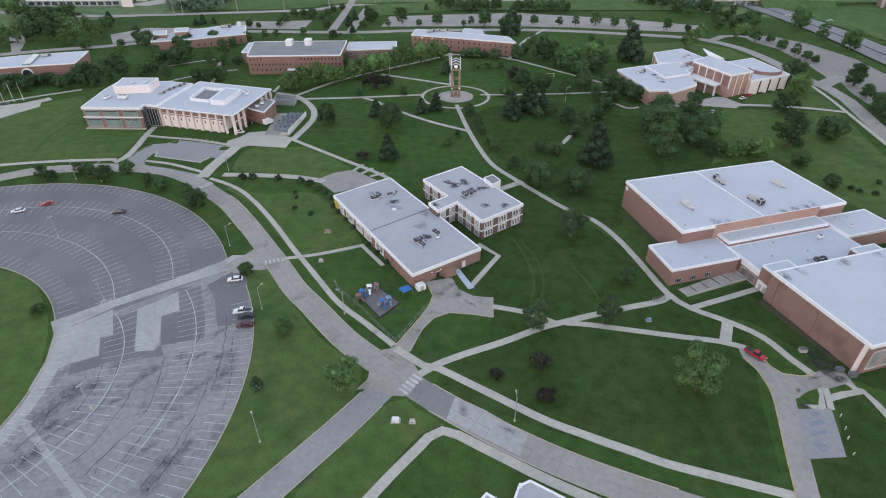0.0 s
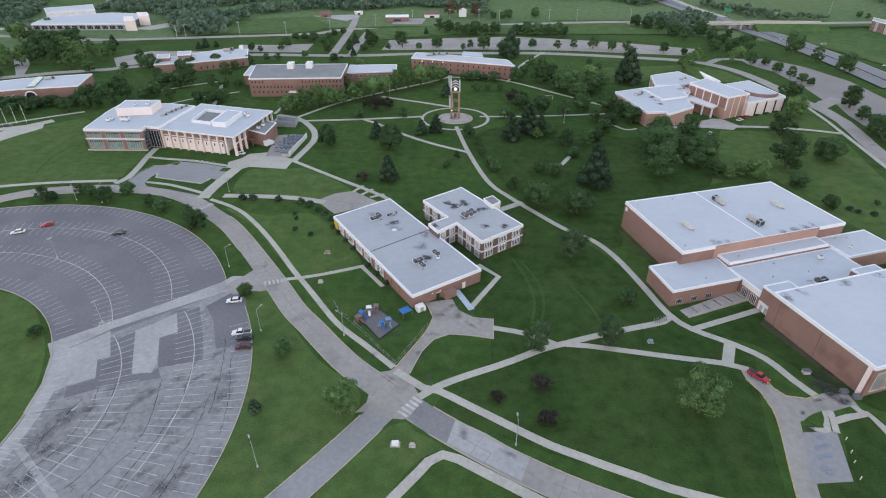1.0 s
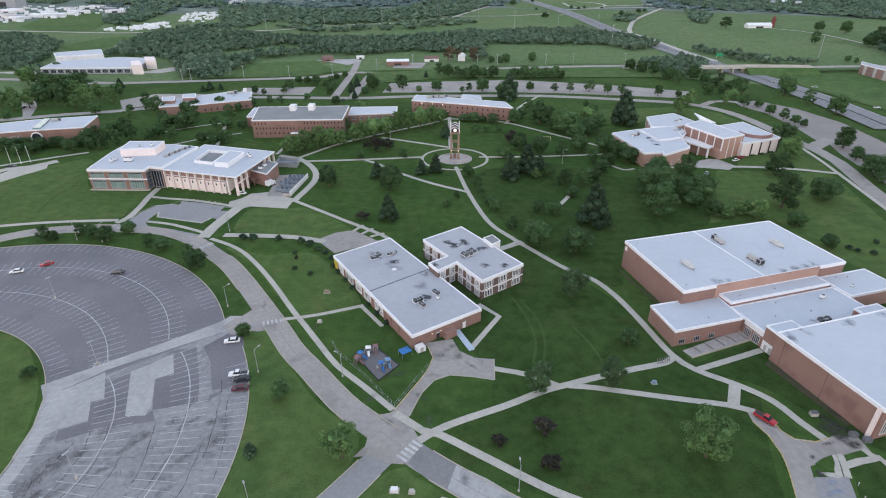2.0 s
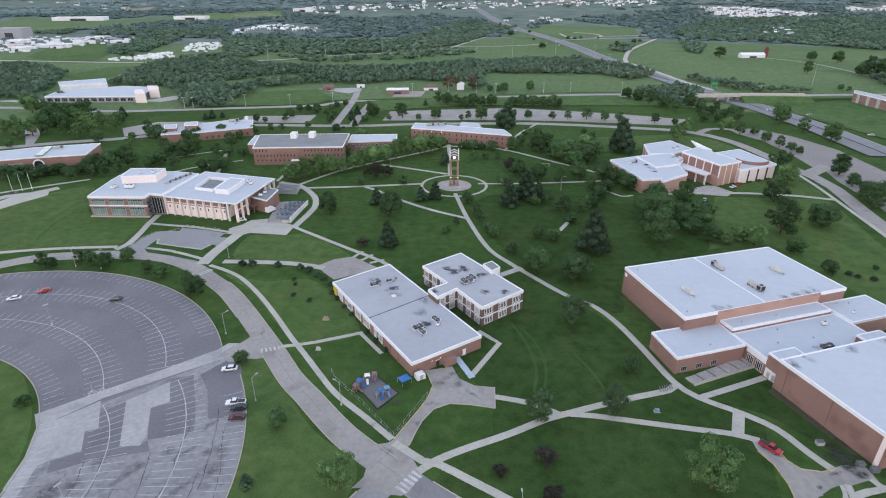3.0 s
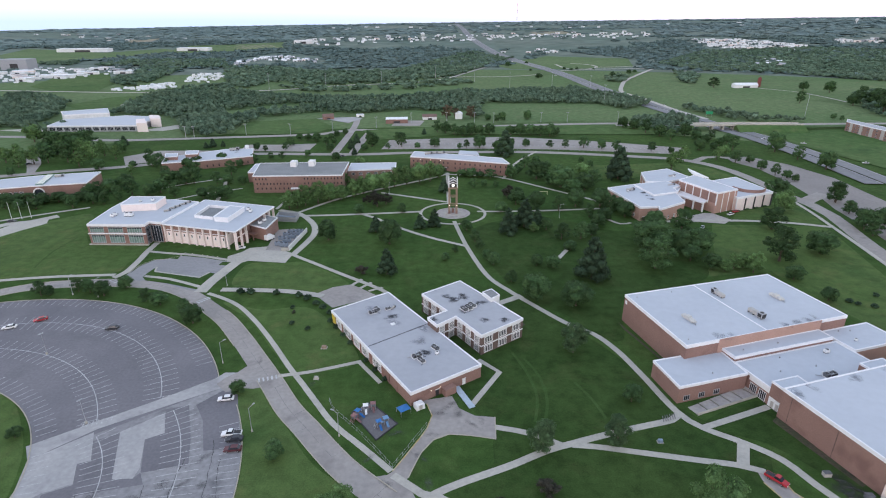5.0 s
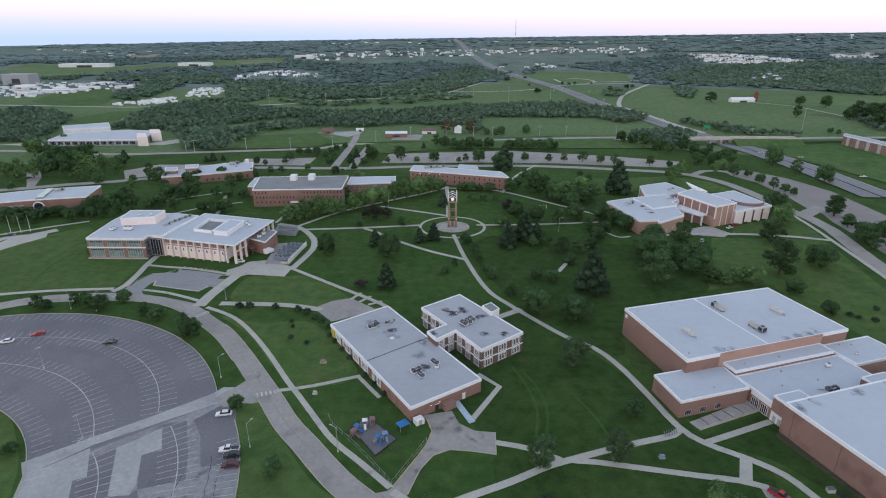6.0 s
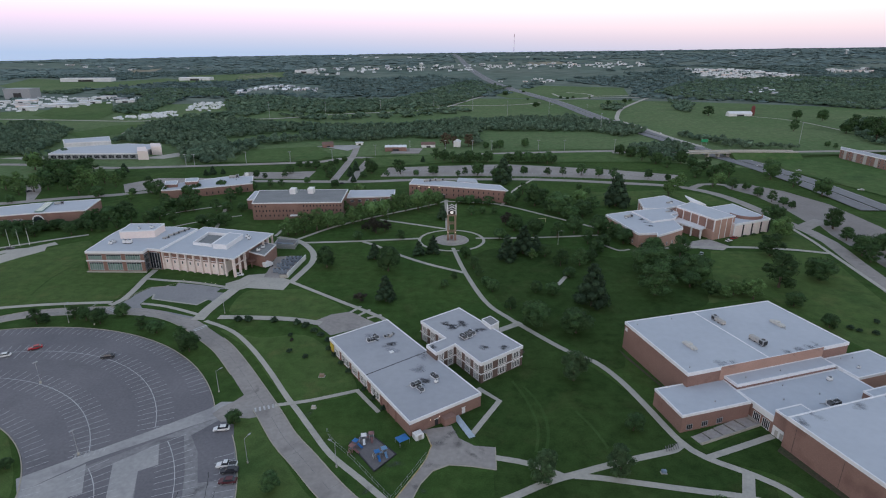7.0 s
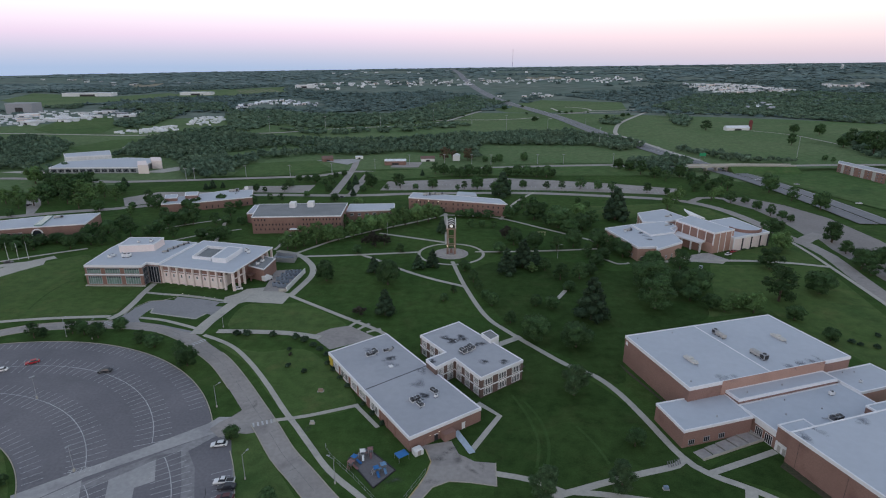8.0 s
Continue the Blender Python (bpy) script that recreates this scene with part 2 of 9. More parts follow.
def volume(parent, pts, z0, z1, wall, roof, band=0.7, rim=0.35):
    """One flat-roofed volume: wall, roof sheet and a coping that runs round its edge."""
    w = part("wall", prism_bm(pts, z0, z1 - 0.05), wall, parent)
    part("roof", prism_bm(inset(pts, rim - 0.02), z1 - 0.04, z1 + 0.02), roof, parent)
    part("coping", ring_bm(pts, rim, z1 - band, z1 + 0.22, 0.12), COPING, parent)
    return w


# ---- the land ----
def land():
    bm = bmesh.new()
    radii = [0, 60, 120, 180, 250, 320, 400, 500, 600, 700, 800, 900, 1000, 1150, 1300, 1500, 1700, 1900, 2200, 2500, 2800, 3100, 3400, 3700, 4000, 4300, 4600, 4950]
    rings, n = [], 240
    for r in radii[1:]:
        rings.append([bm.verts.new((r * math.sin(math.tau * k / n), r * math.cos(math.tau * k / n), terrain(r * math.sin(math.tau * k / n), r * math.cos(math.tau * k / n)))) for k in range(n)])
    mid = bm.verts.new((0, 0, 0))
    for k in range(n):
        bm.faces.new((mid, rings[0][k], rings[0][(k + 1) % n]))
        for a, b in zip(rings, rings[1:]):
            bm.faces.new((a[k], b[k], b[(k + 1) % n], a[(k + 1) % n]))
    ob = part("ground", bm, GRASS)
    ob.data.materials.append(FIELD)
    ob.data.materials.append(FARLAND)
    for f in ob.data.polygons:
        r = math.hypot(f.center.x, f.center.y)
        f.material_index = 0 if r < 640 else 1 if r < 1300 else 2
    return ob


ground = tagged(land(), "mown green lawn rising to low hills far off", "ground", "", "structure")

# ---- more materials ----
TRACK = material("pale_mown_grass", (0.050, 0.094, 0.028), 0.95, 2.5, 0.2, (0.062, 0.104, 0.034), 0.05, bump=0.1, gloss=0.04, mottle=0.2)
SOIL = material("bare_soil", (0.075, 0.060, 0.042), 0.95, 1.5, 0.3, (0.055, 0.062, 0.03), 0.3)

KERB = material("kerb_concrete", (0.42, 0.38, 0.31), 0.85, 1.5, 0.12)
PALEPATCH = material("pale_patched_asphalt", (0.35, 0.345, 0.345), 0.9, 0.8, 0.1, (0.40, 0.39, 0.385), 0.08, stain=(0.29, 0.285, 0.29), stain_scale=0.12)
CRACK = material("crack_filler", (0.068, 0.067, 0.069), 0.9, 1.0, 0.3)
JOINT = material("worn_joint", (0.205, 0.20, 0.196), 0.9, 1.0, 0.2)
MIDASPHALT = material("grey_asphalt", (0.215, 0.21, 0.215), 0.9, 1.0, 0.1, (0.24, 0.235, 0.238), 0.06, stain=(0.185, 0.18, 0.187), stain_scale=0.1)
SIDEASPHALT = material("plain_grey_asphalt", (0.265, 0.262, 0.268), 0.9, 0.9, 0.1, (0.29, 0.285, 0.29), 0.05, stain=(0.235, 0.232, 0.238), stain_scale=0.12)
TANASPHALT = material("tan_grey_asphalt", (0.235, 0.215, 0.205), 0.9, 0.6, 0.1, (0.265, 0.243, 0.232), 0.04, stain=(0.205, 0.19, 0.182), stain_scale=0.08)
YELLOWKERB = material("faded_yellow_kerb_paint", (0.46, 0.35, 0.14), 0.8, 1.0, 0.25, (0.42, 0.37, 0.26), 0.5)
ISLAND = material("light_turf", (0.072, 0.122, 0.037), 0.95, 2.5, 0.15, (0.088, 0.134, 0.045), 0.03, stain=(0.054, 0.101, 0.032), stain_scale=0.03, bump=0.1, gloss=0.04, mottle=0.24)
DEEPTURF = material("deep_green_turf", (0.036, 0.0685, 0.0193), 0.95, 2.5, 0.18, (0.046, 0.081, 0.0238), 0.03, stain=(0.030, 0.060, 0.0175), stain_scale=0.02, bump=0.1, gloss=0.04, mottle=0.32)
BROWNBRICK = material("brown_brick", (0.135, 0.092, 0.078), 0.85, 6.0, 0.2, (0.155, 0.108, 0.092), 0.1)
DARKROOF = material("dark_ballast_roof", (0.20, 0.21, 0.215), 0.9, 1.5, 0.15, (0.24, 0.25, 0.255), 0.08)
PINKWALL = material("pale_pink_panel", (0.83, 0.71, 0.68), 0.85, 1.5, 0.06, (0.85, 0.75, 0.71), 0.1)
LIGHTBRICK = material("salmon_brick", (0.40, 0.25, 0.20), 0.85, 5.0, 0.14, (0.44, 0.28, 0.225), 0.1)
GREENGLASS = material("green_glass", (0.20, 0.30, 0.27), 0.15, 0.4, 0.25, bump=0)
METAL = material("galvanised_metal", (0.42, 0.43, 0.45), 0.5, 2.0, 0.12, metal=0.4)
UNITGREY = material("unit_paint", (0.45, 0.43, 0.40), 0.6, 2.0, 0.15)
DARK = material("dark_grille", (0.03, 0.03, 0.033), 0.6, 3.0, 0.2)
TAN = material("tan_precast", (0.29, 0.21, 0.15), 0.85, 2.0, 0.1)
STONE = material("plaza_paving", (0.42, 0.39, 0.36), 0.85, 0.8, 0.12, (0.36, 0.33, 0.32), 0.3)
WHITE = material("white_paint", (0.78, 0.78, 0.78), 0.5, 2.0, 0.06)
RED = material("red_car_paint", (0.42, 0.025, 0.035), 0.3, 2.0, 0.05, bump=0)
BLACKCAR = material("dark_car_paint", (0.035, 0.037, 0.045), 0.3, 2.0, 0.05, bump=0)
SILVER = material("silver_car_paint", (0.42, 0.44, 0.47), 0.3, 2.0, 0.05, metal=0.3, bump=0)
RUBBER = material("tyre_rubber", (0.02, 0.02, 0.02), 0.9, 3.0, 0.2)
BLUE = material("blue_canvas", (0.03, 0.16, 0.42), 0.7, 2.0, 0.1)
BLUEPAINT = material("blue_grey_cabinet_paint", (0.20, 0.27, 0.36), 0.7, 0.7, 0.2)
YELLOW = material("yellow_panel", (0.55, 0.42, 0.05), 0.7, 2.0, 0.1)
RUBBERMAT = material("playground_surface", (0.16, 0.15, 0.155), 0.9, 1.5, 0.12)
LAMP = material("lit_lamp", (1.0, 0.86, 0.62), 0.5, 1.0, 0.0, bump=0, emit=2.5)
CLOCK = material("lit_clock_face", (1.0, 0.95, 0.85), 0.5, 1.0, 0.0, bump=0, emit=0.7)
REDBARN = material("red_silo_paint", (0.17, 0.045, 0.04), 0.8, 1.0, 0.15)
TANFIELD = material("pale_dry_field", (0.25, 0.21, 0.15), 0.95, 0.05, 0.2, (0.20, 0.19, 0.12), 0.004)
GREENFIELD = material("green_field", (0.074, 0.132, 0.045), 0.95, 0.1, 0.15, (0.094, 0.146, 0.055), 0.006, stain=(0.060, 0.112, 0.040), stain_scale=0.02, gloss=0.04, mottle=0.2)
HIGHWAY = material("highway_asphalt", (0.185, 0.188, 0.198), 0.9, 0.3, 0.1, (0.21, 0.212, 0.222), 0.01)

# ---- lighter turf ----
for q in ([(-253.9, 270.3), (-227.3, 293.4), (-207.5, 308.6), (-183.3, 265.5), (-150.3, 258.3), (-148.7, 237.6), (-149.6, 226.4), (-174.0, 224.4), (-213.4, 215.9)], [(-92.1, 215.4), (-91.8, 236.9), (-76.4, 238.3), (-64.5, 238.4), (-41.4, 215.9), (-54.3, 207.2), (-81.6, 211.2)], [(-61.7, 144.6), (-56.8, 142.2), (-35.4, 112.2), (-21.0, 98.1), (-28.6, 78.4), (-44.1, 63.6), (-59.0, 63.4), (-53.7, 78.9), (-51.8, 94.0), (-55.4, 110.2), (-60.4, 124.6), (-67.0, 141.5)], [(-30.3, 63.7), (-12.9, 88.7), (-6.7, 87.0), (0.0, 82.2), (-5.1, 79.6), (-10.3, 72.7), (-16.5, 63.8)], [(-153.5, 140.6), (-150.8, 141.9), (-138.6, 140.2), (-128.1, 134.9), (-114.2, 119.0), (-108.6, 109.7), (-104.3, 99.3), (-102.1, 89.0), (-104.9, 73.9)], [(-89.5, 198.7), (-71.7, 192.6), (-51.5, 192.8), (-28.9, 158.3), (-46.8, 150.6), (-56.7, 159.8), (-73.5, 183.5)]):
    patch("lawn", q, 0.012, ISLAND, "lighter green mown turf", "lawn", curved=True, depth=0.02)
for q in ([(26.6, 158.9), (30.2, 148.7), (30.7, 136.5), (28.0, 125.5)], [(23.1, 162.4), (26.6, 150.3), (27.9, 137.9), (25.6, 126.8)], [(40.8, 145.6), (44.4, 136.6), (46.1, 128.3)], [(-189.0, 232.2), (-193.1, 252.1), (-192.7, 270.9)]):
    strip("mown_track", q, 0.9, 0.016, TRACK, "pale mown wheel track in the lawn", "lawn")

# ---- roads ----
MAIN = [(-210.4, 188.1), (-195.8, 198.7), (-183.8, 208.6), (-170.3, 214.1), (-144.7, 216.6), (-121.2, 213.5), (-106.0, 205.6), (-94.8, 195.7), (-83.5, 184.8), (-73.0, 171.4), (-64.4, 159.4), (-54.5, 145.3), (-46.0, 132.6), (-38.7, 124.1), (-31.6, 115.5), (-24.6, 107.9), (-13.8, 98.6), (-7.7, 93.9), (-1.4, 89.1), (10.6, 81.0), (22.5, 74.0), (33.9, 68.5), (47.4, 63.1), (66.6, 56.2)]
strip("road", MAIN, 7.0, 0.03, ROADGREY, "pale worn asphalt loop road through the campus", "road")
main_line = smooth(MAIN)


def kerb(line, label="pale concrete kerb beside the road", mat=None):
    """A kerb along a line, broken where a drive or another road joins."""
    return tagged(part("kerb", ribbon_bm(offset(line, 0.14), offset(line, -0.14), 0.15, 0.2), mat or KERB), label, "kerb", "", "structure")


def near(line, x, y):
    return min(range(len(line)), key=lambda i: (line[i].x - x) ** 2 + (line[i].y - y) ** 2)


def kerb_run(line, side, a, b):
    i, j = sorted((near(line, *a), near(line, *b)))
    if j - i > 1:
        kerb(offset(line, side)[i:j + 1])


for a, b in ([(-202.1, 194.7), (-141.0, 216.6)], [(-87.4, 189.2), (-13.8, 97.8)], [(-5.2, 91.8), (47.6, 63.5)]):
    kerb_run(main_line, 3.6, a, b)
for a, b in ([(-202.1, 194.7), (-134.3, 215.6)], [(-118.5, 213.0), (-70.7, 167.2)], [(-57.4, 147.9), (-23.5, 105.8)], [(-2.1, 89.3), (47.6, 63.5)]):
    kerb_run(main_line, -3.6, a, b)
SIDE = [(-10.6, 98.2), (-15.7, 92.0), (-23.9, 80.7), (-36.3, 64.8), (-43.6, 55.7)]
strip("road", SIDE, 6.8, 0.025, SIDEASPHALT, "plain grey asphalt side road", "road")
side_line = smooth(SIDE)
for s in (3.5, -3.5):
    kerb_run(side_line, s, *[(-17.9, 89.9), (-42.0, 57.4)])
patch("road", [(-21.9, 105.2), (-19.0, 99.1), (-19.3, 95.8), (-21.7, 92.5), (-18.2, 92.9), (-13.1, 90.8), (-9.7, 90.5), (-5.4, 96.7), (-9.6, 104.7), (-13.1, 107.2)], 0.035, ROADGREY, "wide worn asphalt road junction", "road")
# patched slab of newer asphalt on the loop road
patch("road_patch", [(-8.7, 90.8), (-3.6, 86.1), (0.7, 83.8), (2.8, 90.6), (-1.1, 93.1), (-5.4, 96.7)], 0.043, MIDASPHALT, "dark resurfaced slab in the road", "road")
patch("road_patch", [(0.7, 83.8), (16.7, 74.0), (19.2, 79.6), (10.0, 86.4), (2.8, 90.6)], 0.039, PALEPATCH, "pale resurfaced road section", "road")
joint_bm = bmesh.new()
joint_rng = random.Random(3)
for k in range(0, len(main_line) - 1):
    a, c = main_line[k], main_line[k + 1]
    u = (c - a).normalized()
    v = Vector((-u.y, u.x, 0))
    up = Vector((0, 0, 0.046))
    if joint_rng.random() < 0.7:
        joint_bm.faces.new([joint_bm.verts.new(q + up) for q in (a - v * 0.05, c - v * 0.05, c + v * 0.05, a + v * 0.05)])
    if joint_rng.random() < 0.45:
        s, e = joint_rng.choice(((-3.6, 3.6), (-3.6, 0.2), (-0.2, 3.6)))
        w = joint_rng.uniform(0.025, 0.05)
        joint_bm.faces.new([joint_bm.verts.new(q + up + Vector((0, 0, 0.002))) for q in (a + v * s - u * w, a + v * s + u * w, a + v * e + u * w, a + v * e - u * w)])
tagged(part("road_joint", joint_bm, JOINT), "dark sealed joints in the worn road", "joint", "", "stuff")
DRIVE = [(-14.6, 106.7), (-13.2, 108.0), (-8.3, 117.2), (-5.0, 123.9), (-3.6, 129.4), (-5.3, 134.7), (-7.5, 136.1), (2.2, 138.5), (4.2, 132.8), (8.6, 129.5), (14.4, 128.8), (13.9, 119.8), (7.0, 121.2), (1.3, 121.7), (-3.1, 119.4), (-6.1, 114.8), (-9.6, 104.7)]
patch("driveway", DRIVE, 0.04, ROADGREY, "worn asphalt driveway and service court", "driveway")
kerb(smooth([(-13.2, 108.0), (-8.3, 117.2), (-5.0, 123.9), (-3.6, 129.4), (-5.3, 134.7)]), "kerb with faded yellow paint beside the drive", YELLOWKERB)
kerb(smooth([(13.9, 119.8), (7.0, 121.2), (1.3, 121.7), (-3.1, 119.4), (-6.1, 114.8), (-9.1, 105.9)]))
kerb(smooth([(13.9, 119.8), (14.4, 128.8)]))
patch("driveway", [(78.8, 108.0), (83.3, 106.8), (84.1, 101.5), (86.1, 98.8), (90.7, 98.0), (96.9, 100.2), (102.1, 99.3), (102.2, 93.7), (95.5, 92.7), (88.8, 91.8), (85.2, 90.7), (82.1, 81.7), (76.9, 64.8), (73.0, 52.6), (68.9, 52.5), (72.0, 64.7), (75.2, 75.7), (79.1, 88.2), (80.4, 94.4), (80.2, 100.1), (78.6, 105.5)], 0.03, ROADGREY, "asphalt service drive beside the sports hall", "driveway")
kerb(smooth([(78.5, 104.7), (80.2, 100.1), (80.4, 94.4), (79.1, 88.2), (75.2, 75.7), (72.0, 64.7)]), "kerb with faded yellow paint beside the drive", YELLOWKERB)
kerb(smooth([(83.6, 106.8), (84.1, 101.5), (86.1, 98.8), (90.7, 98.0), (94.5, 99.2)]), "kerb with faded yellow paint beside the drive", YELLOWKERB)
patch("parking_bay", [(84.2, 87.5), (92.2, 87.9), (87.9, 74.5), (78.3, 73.8)], 0.04, SIDEASPHALT, "worn parking bay with faded blue paint", "parking lot")
for q in ([(86.7, 91.4), (89.5, 93.0), (92.1, 93.9), (91.4, 91.6), (89.6, 89.0), (88.0, 89.6)], [(95.0, 93.9), (100.2, 95.5), (100.5, 93.5), (94.7, 91.6)]):
    patch("verge", q, 0.12, GRASS, "small worn grass island in the service court", "verge", curved=True)
patch("broken_paving", [(92.3, 94.1), (93.4, 93.9), (91.0, 87.9), (89.6, 87.3), (87.5, 87.8), (86.4, 89.0), (89.7, 88.8)], 0.06, CONCRETE, "broken pale concrete strip beside the bay", "paving")
# loop drive before the columned hall
patch("driveway", [(-143.6, 221.7), (-142.4, 226.2), (-141.7, 234.2), (-138.3, 241.2), (-132.5, 242.2), (-127.3, 246.6), (-116.0, 244.3), (-105.2, 240.7), (-99.5, 239.2), (-100.7, 230.9), (-102.5, 223.3), (-102.6, 213.7), (-102.8, 208.6), (-109.2, 210.0), (-123.7, 217.4), (-131.0, 218.9), (-137.6, 219.1)], 0.035, SIDEASPHALT, "asphalt loop drive before the columned hall", "driveway")
patch("verge", [(-134.0, 222.6), (-133.7, 228.5), (-132.9, 233.3), (-131.2, 227.8), (-120.5, 224.9), (-108.4, 221.6), (-106.3, 227.2), (-103.6, 226.3), (-103.0, 221.8), (-103.9, 215.8), (-105.2, 210.4), (-120.3, 216.1), (-131.3, 219.1)], 0.13, GRASS, "kerbed strip of grass in the loop drive", "verge")
strip("island_edge", [(-132.9, 233.3), (-131.4, 228.3), (-120.8, 225.3), (-108.6, 222.0), (-106.3, 227.2)], 0.9, 0.17, CONCRETE, "pale concrete edge of the traffic island", "kerb", curved=False)
strip("walk", [(-133.6, 223.3), (-123.6, 221.1), (-114.4, 217.4), (-104.1, 212.4)], 1.8, 0.16, CONCRETE, "pale concrete walk on the grass island", "footpath")
patch("verge", [(-141.7, 227.1), (-142.8, 237.4), (-144.9, 250.6), (-139.1, 249.0), (-134.0, 243.2), (-138.1, 241.4), (-141.4, 233.7)], 0.12, GRASS, "kerbed grass corner beside the loop drive", "verge")
patch("verge", [(-131.1, 243.2), (-130.9, 245.8), (-127.8, 246.4), (-127.6, 242.7)], 0.12, GRASS, "small grass island beside the loop drive", "verge")
patch("verge", [(-105.3, 235.7), (-104.8, 239.2), (-100.6, 239.2), (-101.7, 235.2)], 0.12, GRASS, "small grass island beside the loop drive", "verge")
strip("walk", [(-146.1, 252.3), (-136.2, 250.1), (-123.7, 248.0), (-110.8, 244.3), (-98.9, 240.2)], 1.9, 0.07, CONCRETE, "pale concrete walk before the columned hall", "footpath")
kerb([Vector((*p, 0)) for p in [(-142.6, 226.7), (-141.8, 234.5), (-138.5, 241.4), (-132.6, 242.5), (-127.4, 246.9)]])

# ---- parking lot ----
UP, LO = (-155.4, 106.0), (-132.4, 89.9)


def arc(c, r, a0, a1, step=2.0):
    n = max(2, int(abs(a1 - a0) * math.pi / 180 * r / step))
    return [Vector((c[0] + r * math.cos(radians(a0 + (a1 - a0) * k / n)), c[1] + r * math.sin(radians(a0 + (a1 - a0) * k / n)), 0)) for k in range(n + 1)]


OUT_U, OUT_L, INN = (-156.4, 107.6), (-144.6, 88.1), (-162.5, 84.7)
upper = patch("parking_lot", [(p.x, p.y) for p in arc(OUT_U, 93.3, 24.7, 125) + arc(INN, 61.2, 105, 32)] + [(-108.2, 112.0), (-66.7, 144.6)], 0.02, DARKASPHALT, "dark asphalt curved parking lot with painted stalls", "parking lot")
lower = patch("parking_lot", [(p.x, p.y) for p in arc(OUT_L, 94.7, 33, -48) + arc(INN, 61.2, -55, 30)] + [(-108.3, 116.2), (-86.4, 136.8), (-68.4, 147.1)], 0.016, ASPHALT, "cracked pale asphalt curved parking lot", "parking lot")
lane = patch("lot_lane", [(-111.8, 116.6), (-86.2, 136.2), (-73.0, 147.1), (-70.9, 150.4), (-65.7, 150.4), (-63.6, 147.2), (-65.7, 144.6), (-80.3, 134.8), (-96.7, 123.5), (-107.9, 111.5)], 0.032, PALEPATCH, "pale concrete lane across the parking lot", "lane")
for q in ([(-107.9, 111.5), (-96.9, 122.2), (-91.5, 111.7), (-94.3, 110.3), (-91.3, 103.9), (-97.1, 100.7), (-101.1, 96.9), (-99.9, 89.9), (-102.4, 91.7), (-104.0, 101.3)], [(-89.8, 122.3), (-81.1, 130.3), (-77.2, 121.9), (-81.4, 119.4), (-77.5, 108.9), (-77.5, 105.5), (-82.5, 105.2)]):
    patch("lot_patch", q, 0.026, PALEPATCH, "pale resurfaced patch of parking lot", "patch")
for q in ([(-95.1, 118.7), (-89.5, 121.8), (-82.5, 105.2), (-77.5, 105.5), (-76.5, 107.4), (-74.0, 103.6), (-87.3, 100.4), (-95.3, 96.4), (-96.8, 100.3), (-91.1, 103.4), (-94.3, 110.3), (-91.4, 111.5)], [(-81.4, 119.4), (-77.2, 121.9), (-81.6, 132.0), (-75.6, 134.0), (-69.0, 119.5), (-65.6, 110.1), (-76.5, 107.4)], [(-73.5, 134.0), (-68.2, 140.9), (-63.0, 139.1), (-54.6, 116.5), (-63.8, 115.2), (-68.8, 127.2)]):
    patch("lot_patch", q, 0.028, DARKASPHALT, "dark resurfaced patch of parking lot", "patch")


def stalls(parent, c, r, a0, a1, inner, outer, every=2.75, spine=True):
    """One row of painted stalls along an arc."""
    bm = bmesh.new()
    n = int(abs(a1 - a0) * math.pi / 180 * r / every)
    for k in range(n + 1):
        a = radians(a0 + (a1 - a0) * k / n)
        d, t = Vector((math.cos(a), math.sin(a), 0)), Vector((-math.sin(a), math.cos(a), 0)) * 0.075
        p = Vector((c[0], c[1], 0.042))
        bm.faces.new([bm.verts.new(p + d * (r + e) + t * s) for e, s in ((-inner, -1), (outer, -1), (outer, 1), (-inner, 1))])
    if spine:
        pts = arc(c, r, a0, a1)
        for a, b in zip(pts, pts[1:]):
            u = (b - a).normalized().cross(Vector((0, 0, 1))) * 0.11
            bm.faces.new([bm.verts.new(q + Vector((0, 0, 0.046))) for q in (a - u, b - u, b + u, a + u)])
    return part("stall_marking", bm, PAINT, parent, "white painted parking stall lines")


stalls(upper, (-156.4, 107.6), 93.0, 32, 108, 5.2, 0, spine=False)
stalls(upper, (-149.2, 114.6), 67.5, 20, 118, 5.0, 5.0)
stalls(upper, (-158.4, 98.4), 66.0, 25.5, 104, 5.0, 5.0)
stalls(upper, (-162.5, 84.7), 62.0, 35, 86, 0, 5.0, spine=False)
stalls(lower, (-144.6, 88.1), 94.4, -30, 24, 5.2, 0, every=2.4, spine=False)
stalls(lower, (-131.3, 90.7), 66.2, -45, 38, 5.0, 5.0, every=2.4)
stalls(lower, (-125.6, 90.1), 42.9, -50, 45, 5.0, 5.0, every=2.4)
stalls(lower, LO, 33.5, -50, -12, 0, 4.5, every=2.4, spine=False)
stalls(lower, INN, 61.6, -38, 27, 0, 4.6, every=2.6, spine=False)
patch("driveway", [(-71.4, 144.2), (-69.7, 147.8), (-67.1, 150.4), (-64.5, 154.9), (-59.9, 149.8), (-55.7, 143.1), (-59.2, 141.9), (-64.0, 142.4), (-67.1, 140.1)], 0.036, ROADGREY, "short asphalt mouth of the parking lot", "driveway")
# hatched end bays by the lane
for q in ([(-101.9, 124.2), (-98.6, 126.6)], [(-102.7, 125.8), (-99.0, 127.7)]):
    strip("hatching", q, 0.2, 0.05, PAINT, "white painted hatching", "marking", curved=False)
